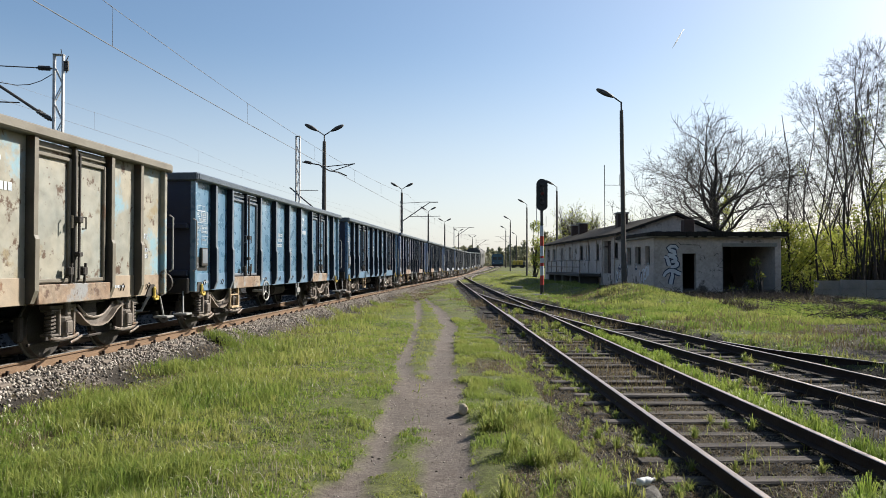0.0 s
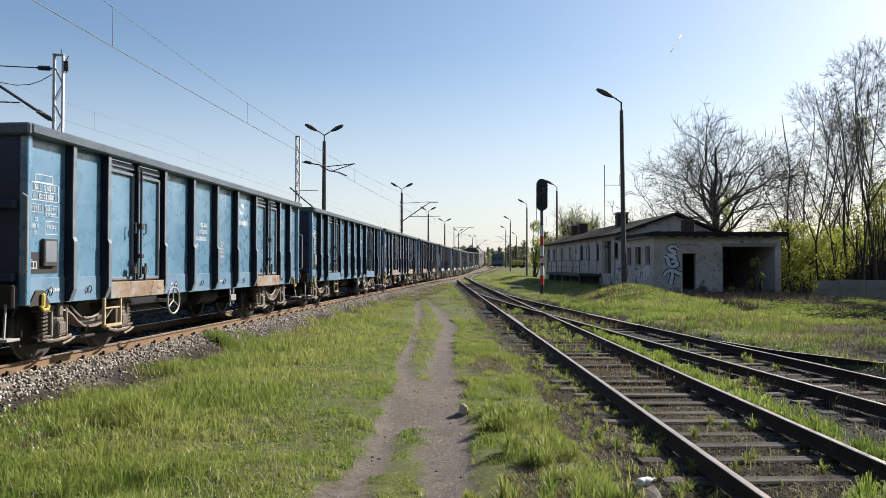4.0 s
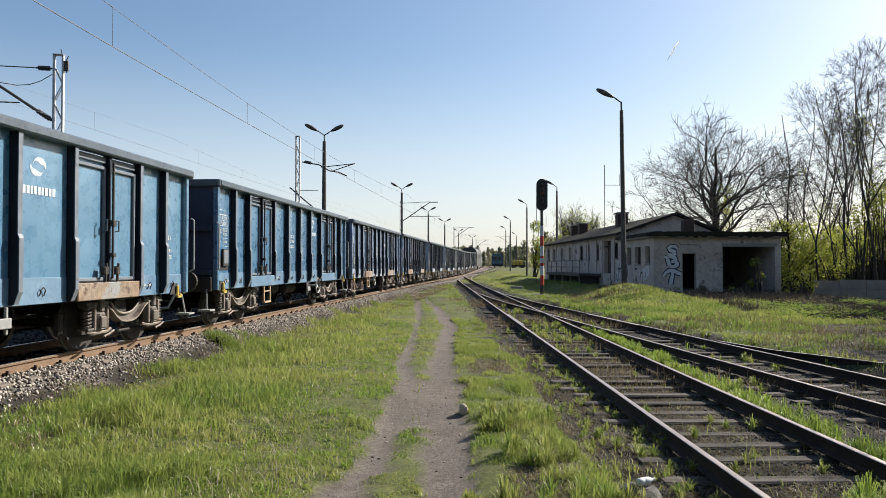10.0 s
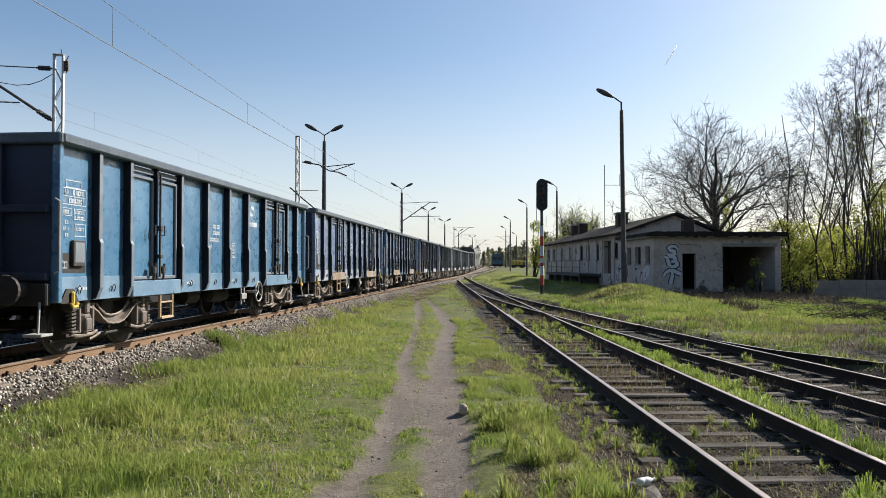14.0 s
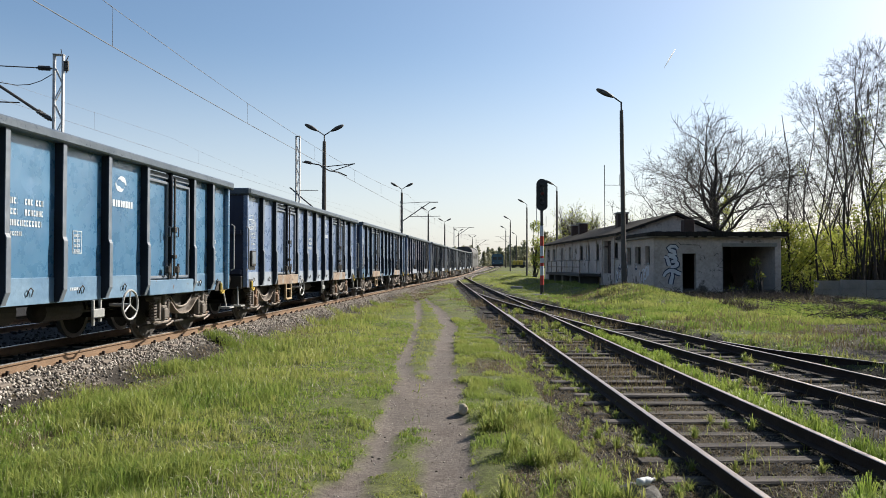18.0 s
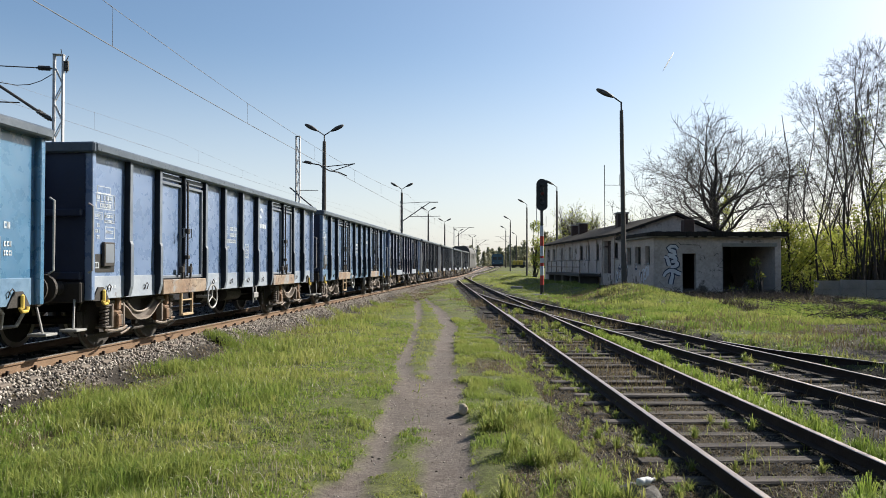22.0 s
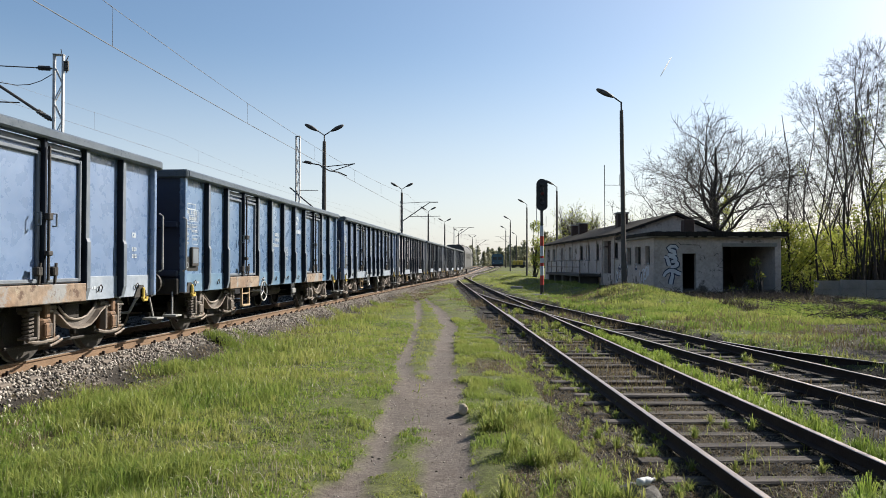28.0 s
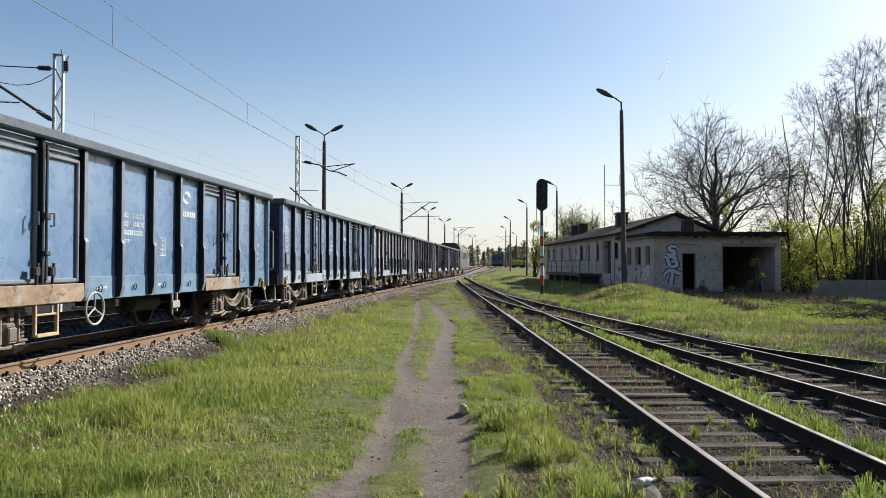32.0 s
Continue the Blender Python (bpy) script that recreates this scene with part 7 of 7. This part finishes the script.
sel = (path_mask(tx, ty) < 0.2) & (cinder_mask(tx, ty) < 0.75) & (vnoise(tx, ty, 0.8, 63) > 0.36)
tufts("grass_tuft", "arching clumps of sunlit grass between path and siding", tx[sel], ty[sel], 60, 0.19, 53)
tx, ty = scatter(150, 5.2, 16, 1.2, 1.5, 2.5)
tufts("grass_tuft", "small tufts along the sleepers' ends", tx, ty, 26, 0.11, 62)
# band of long grass along the outer side of the siding's rail
ty = 5.4 + 19 * g.random(420) ** 1.3
tx = yard_line(ty) + 0.86 + np.abs(g.normal(0, 0.2, len(ty))) + 0.012 * ty
sel = (vnoise(tx, ty, 1.6, 64) > 0.33)
tufts("grass_tuft", "band of long grass beside the rail between the sidings", tx[sel], ty[sel], 62, 0.18, 54, M_LUSH)
ty = 13 + 22 * g.random(160)
tx = yard_line(ty) + g.uniform(-0.55, 0.6, len(ty))
sel = vnoise(tx, ty, 1.5, 65) > 0.5
tufts("grass_tuft", "grass growing between the rails", tx[sel], ty[sel], 50, 0.16, 55)
tx, ty = g.uniform(2.6, 3.85, 100), g.uniform(5.2, 6.3, 100)
sel = tx > 2.7 + (ty - 5.5) * 1.1
tufts("grass_tuft", "thick bright grass clump against the near rail", tx[sel], ty[sel], 60, 0.19, 57, M_LUSH)
x, y = scatter(120000, 12, 44, 1.0, 5.5, 22)
keep = (cinder_mask(x, y) < 0.3) & (vnoise(x, y, 2.4, 72) * 0.5 + vnoise(x, y, 0.55, 75) * 0.5 > 0.40) & (soil_mask(x, y) < 0.35) & (x < 0.62 * y)
turf("grass", "rough grass on the bank before the building", x[keep], y[keep], 0.07 + 0.30 * g.random(keep.sum()) * vnoise(x[keep], y[keep], 1.1, 73) ** 1.5, 0.012 + 0.0005 * y[keep], 58, 1.3 * (vnoise(x[keep], y[keep], 1.7, 74) - 0.5) + 0.9 * (vnoise(x[keep], y[keep], 0.45, 76) - 0.5) + 0.3 * g.random(keep.sum()) + 0.25)
M_DEAD = leaf_mat("rotting_weed_stalks", (0.035, 0.028, 0.022), (0.12, 0.10, 0.078), 0.2)
M_DRY = leaf_mat("dry_stalks", (0.12, 0.09, 0.05), (0.22, 0.18, 0.11), 0.3)
x, y = scatter(30000, 8, 40, 1.0, 1.2, 21)
keep = (vnoise(x, y, 1.8, 81) > 0.55) & ((x > 6) | (cinder_mask(x, y) > 0.2)) & (x < 0.62 * y)
turf("dry_weeds", "dry brown weed stalks among the grass", x[keep], y[keep], 0.08 + 0.25 * g.random(keep.sum()), 0.008 + 0.0004 * y[keep], 56, g.random(keep.sum()), M_DRY, 0.7)


x, y = scatter(120000, 5, 44, 1.0, 0.4, 22)
keep = (soil_mask(x, y) > 0.4) & (x < 0.63 * y) & (vnoise(x, y, 0.5, 83) > 0.4)
turf("dry_weeds", "dead brown stalks and old leaves on bare soil", x[keep], y[keep], 0.02 + 0.12 * g.random(keep.sum()) ** 2, 0.006 + 0.0006 * y[keep], 64, g.random(keep.sum()), M_DRY, 1.3)
x, y = along_main(14000, 7, 70, 1.5, 3.2)
keep = vnoise(x, y, 0.8, 85) > 0.42
x, y = x[keep], y[keep]
turf("dry_weeds", "straw and short weeds at the edge of the ballast", x, y, 0.02 + 0.09 * g.random(len(x)), 0.006 + 0.0006 * y, 65, g.random(len(x)), M_DRY, 1.4)
x, y = scatter(52000, 4.6, 16, 1.2, 0.3, 3.6)
keep = (soil_mask(x, y) > 0.25) | (cinder_mask(x, y) > 0.35)
x, y = x[keep], y[keep]
turf("straw_litter", "bleached straw, stalks and leaf litter on the soil by the siding", x, y, 0.02 + 0.045 * g.random(len(x)) ** 2, 0.004 + 0.006 * g.random(len(x)), 67, g.random(len(x)) ** 2, M_DRY, 1.5)
M_STRAW = leaf_mat("bleached_straw", (0.20, 0.17, 0.11), (0.42, 0.38, 0.29), 0.25)
x, y = scatter(60000, 4.6, 22, 1.5, 0.3, 8.5)
keep = ((soil_mask(x, y) > 0.3) | (cinder_mask(x, y) > 0.3)) & (vnoise(x, y, 0.7, 94) > 0.45) & (x < 4.2)
x, y = x[keep], y[keep]
turf("straw_litter", "pale dry straw scattered over soil and cinders", x, y, 0.021 + 0.04 * g.random(len(x)) ** 2, 0.003 + 0.006 * g.random(len(x)) + 0.0002 * y, 68, g.random(len(x)), M_STRAW, 1.7)
# rough clumpy turf between the path and the siding
x, y = scatter(150000, 4.6, 26, 1.5, 0.25, 2.6)
cl = vnoise(x, y, 0.32, 95) * 0.55 + vnoise(x, y, 0.9, 96) * 0.45
keep = (path_mask(x, y) < 0.3) & (cinder_mask(x, y) < 0.5) & (soil_mask(x, y) < 0.75) & (cl > 0.40 + 0.25 * g.random(len(x)) * (1 + soil_mask(x, y)))
x, y, cl = x[keep], y[keep], cl[keep]
turf("grass", "rough clumpy turf between path and siding", x, y, (0.025 + 0.24 * np.clip(cl - 0.38, 0, 0.4)) * g.uniform(0.4, 1.3, len(x)), 0.005 + 0.0004 * y, 69, 0.55 * vnoise(x, y, 0.5, 97) + 0.25 * g.random(len(x)))
x, y = scatter(11000, 4.7, 24, 1.7)
keep = (x < np.interp(y, PATH_Y, PATH_L)) & (grass_cover(x, y) > 0.5) & (vnoise(x, y, 0.9, 98) > 0.4)
x, y = x[keep], y[keep]
turf("dry_blades", "pale dead blades standing in the fresh grass", x, y, 0.06 + 0.13 * g.random(len(x)), 0.004 + 0.0004 * y, 70, g.random(len(x)), M_STRAW, 1.0)
x, y = scatter(90000, 4.6, 24, 1.7, -5.5, 0.6)
edge = np.interp(y, PATH_Y, PATH_L) - x
cl = vnoise(x, y, 0.11, 101) * 0.65 + vnoise(x, y, 0.4, 102) * 0.35
keep = (edge > -0.05) & (edge < 2.6) & (path_mask(x, y) < 0.5) & (cl > 0.50 + 0.08 * g.random(len(x)))
x, y, cl = x[keep], y[keep], cl[keep]
turf("low_weeds", "low clumps of clover and weeds on the trodden verge", x, y, 0.02 + 0.16 * (cl - 0.48) * g.uniform(0.5, 1.4, len(x)), 0.010 + 0.0006 * y, 71, 0.1 + 0.5 * g.random(len(x)), M_LUSH, 1.3)
x, y = scatter(26000, 4.6, 24, 1.7, -5.5, 0.6)
edge = np.interp(y, PATH_Y, PATH_L) - x
keep = (edge > -0.1) & (edge < 2.2) & (vnoise(x, y, 0.17, 103) > 0.55)
x, y = x[keep], y[keep]
turf("straw_litter", "bleached straw and dead leaves in the trodden verge", x, y, 0.019 + 0.03 * g.random(len(x)) ** 2, 0.004 + 0.005 * g.random(len(x)), 72, g.random(len(x)), M_STRAW, 1.6)
# turf of the far yard, coarser with distance
x, y = scatter(90000, 60, 150, 1.3)
keep = (cinder_mask(x, y) < 0.3) & (main_d(x, y) > 1.8) & (vnoise(x, y, 5.0, 86) * 0.6 + vnoise(x, y, 1.5, 87) * 0.4 > 0.36)
x, y = x[keep], y[keep]
turf("grass", "short grass between the far sidings", x, y, 0.05 + 0.16 * g.random(len(x)) * vnoise(x, y, 3.0, 88), 0.0011 * y * g.uniform(0.6, 1.4, len(x)), 66, 0.6 * vnoise(x, y, 4.0, 89) + 0.4 * g.random(len(x)))


# ---- single stones, litter and brushwood ----
def rock(name, label, x, y, size, squash, seed, mat, category="stone"):
    r = random.Random(seed)
    bm = bmesh.new()
    bmesh.ops.create_icosphere(bm, subdivisions=3, radius=1)
    for v in bm.verts:
        k = 1 + 0.35 * noise.noise(v.co * 1.3 + Vector((seed, 0, 0))) + 0.12 * noise.noise(v.co * 4 + Vector((0, seed, 0)))
        v.co = Vector((v.co.x * k * squash[0], v.co.y * k * squash[1], v.co.z * k * squash[2])) * size
    me = bpy.data.meshes.new(name)
    bm.to_mesh(me)
    bm.free()
    me.materials.append(mat)
    return thing(name, pose(x, y, gz(x, y) + size * squash[2] * 0.45, r.uniform(-8, 8), r.uniform(-8, 8), r.uniform(0, 360)), label, category, mesh=me)


rock("concrete_lump", "broken grey concrete lump lying by the siding", 1.58, 5.97, 0.19, (1.15, 0.8, 0.7), 3, surf("weathered_concrete_lump", (0.06, 0.056, 0.05), (0.13, 0.122, 0.112), 6, 0.95, 0, 0.5))
bottle = thing("bottle", pose(1.56, 5.93, gz(1.58, 5.97) + 0.185, 0, 0, 28), "crushed white plastic bottle lying on the lump", "bottle")
part("body", Mesh().lathe((0, 0, 0.03), 0, [(0.0, 0.02), (0.008, 0.03), (0.05, 0.031), (0.06, 0.027), (0.07, 0.031), (0.12, 0.03), (0.15, 0.014), (0.165, 0.013)], 14), M_WHITE, bottle, smooth=True)
part("cap", Mesh().lathe((0, 0, 0.03), 0, [(0.166, 0.016), (0.18, 0.016)], 12), M_LIGHTSTEEL, bottle)
rock("stone", "pale angular stone on the weedy ground", 1.78, 6.18, 0.05, (1.3, 0.8, 0.5), 9, M_STONE)
rock("stone", "cream stone at the edge of the path", 0.26, 9.4, 0.075, (0.9, 0.8, 1.0), 5, surf("cream_stone", (0.36, 0.30, 0.21), (0.44, 0.38, 0.30), 12, 0.9, 0, 0.3))
rock("soil_heap", "dark heap of earth and rubbish before the concrete fence", 24.8, 44.2, 0.75, (1.2, 0.8, 0.65), 13, surf("dark_heaped_soil", (0.014, 0.012, 0.010), (0.04, 0.033, 0.027), 5, 1, 0, 0.8), "heap")
rock("earth_clod", "dark earth clod overgrown with grass by the ballast", -4.95, 16.4, 0.19, (1.3, 0.9, 0.5), 7, surf("dark_turf_clod", (0.012, 0.012, 0.008), (0.03, 0.028, 0.015), 8, 1, 0, 0.6), "clod")
bx, by = g.normal(-4.9, 0.16, 900), g.normal(16.45, 0.12, 900)
turf("grass_tuft", "grass tuft over the dark clod", bx, by, g.uniform(0.12, 0.34, 900), np.full(900, 0.012), 60, g.random(900) * 0.5)
tb = Tubes()
for i in range(46):
    q = random.Random(140 + i)
    yb = q.uniform(24, 41)
    xb = q.uniform(0.40 + 0.004 * (41 - yb), 0.61) * yb
    zb = gz(xb, yb)
    for k in range(11):
        a = q.uniform(0, 6.28)
        ln = q.uniform(0.4, 1.4)
        x0, y0 = xb + q.uniform(-.5, .5), yb + q.uniform(-.5, .5)
        tb.add([(x0, y0, zb + 0.02), (x0 + ln * .5 * math.cos(a), y0 + ln * .5 * math.sin(a), zb + q.uniform(.03, .2)), (x0 + ln * math.cos(a + 0.4), y0 + ln * math.sin(a + 0.4), zb + q.uniform(0.03, .4))], [0.018, 0.012, 0.005], 4)
# dead shrubs on the crest and debris along the foot of the walls
for i in range(60):
    q = random.Random(700 + i)
    xb, yb = (q.uniform(11.2, 14.2), q.uniform(33.5, 37.5)) if i < 16 else (q.uniform(12.5, 27.0), q.uniform(39.0, 42.3))
    zb = gz(xb, yb)
    for k in range(14):
        a, ln = q.uniform(0, 6.28), q.uniform(0.25, 0.75)
        x0, y0 = xb + q.uniform(-.35, .35), yb + q.uniform(-.35, .35)
        tb.add([(x0, y0, zb), (x0 + ln * .4 * math.cos(a), y0 + ln * .4 * math.sin(a), zb + ln * q.uniform(.2, .6)), (x0 + ln * math.cos(a + 0.3), y0 + ln * math.sin(a + 0.3), zb + ln * q.uniform(0.2, 1.0))], [0.014, 0.010, 0.005], 4)
thing("brushwood", Matrix(), "heaps of dead grey twigs and branches on the bank", "brushwood", kind="stuff", mesh=tb.data("brushwood", M_BARK))

# ---- thin vapour trail high in the sky ----
trail = thing("vapour_trail", Matrix(), "short white vapour trail in the clear sky", "vapour trail", mesh=Mesh().tube([(-24, 0, -40), (-8, 0, -14), (8, 0, 14), (24, 0, 40)], [0.6, 2.2, 2.6, 1.4], 8), material=M_TRAIL, smooth=True)


# unseen tree belt added behind the viewer; it closes the place and cuts sky light
far_wood("unseen tree belt added behind the viewer to block sky light", -70, 60, -60, -28, 210, 14, 22, 9)

x, y = scatter(9000, 4.6, 24, 1.4, 1.0, 4.2)
keep = cinder_mask(x, y) > 0.5
turf("straw_litter", "dry straw and dead stalks lying on the cinders", x[keep], y[keep], 0.015 + 0.05 * g.random(keep.sum()), np.full(keep.sum(), 0.007), 58, g.random(keep.sum()), M_DRY, 2.2)

x, y = scatter(45000, 27, 43, 1.0, 9, 27)
keep = (vnoise(x, y, 1.6, 91) * 0.6 + smooth01((y - 32) / 8) * 0.35 + smooth01((x - 15) / 6) * 0.2 > 0.52) & (x < 0.64 * y)
turf("dead_weeds", "brown dead weeds before the derelict walls", x[keep], y[keep], 0.1 + 0.35 * g.random(keep.sum()), np.full(keep.sum(), 0.028), 59, g.random(keep.sum()), M_DEAD, 0.9)


def motions():
    """Keys of all that moves."""
    # the trail drifts slowly down and leftwards, 3000 m off
    walk(trail, [(t, pose(966.0 - 2.16 * t + 0.012 * t * t, 3000.0, 933.0 - 5.3 * t + 0.040 * t * t)) for t in np.linspace(0, 32, 9).tolist()])
    for k, w in TRAIN:
        walk(w, [(t, wagon_pose(k, t)) for t in np.linspace(0, 32, 17).tolist()])
    times = np.linspace(0, 32, 108).tolist()
    for k, w in TRAIN:
        for o in w.children_recursive:
            if o.name.startswith("wheelset"):
                at, size = o.matrix_basis.translation.copy(), o.scale.copy()
                rad = 0.46 * size.x
                walk(o, [(t, Matrix.Translation(at) @ Matrix.Rotation(-(train_move(t) - train_move(0)) / rad, 4, "Y")) for t in times])


motions()
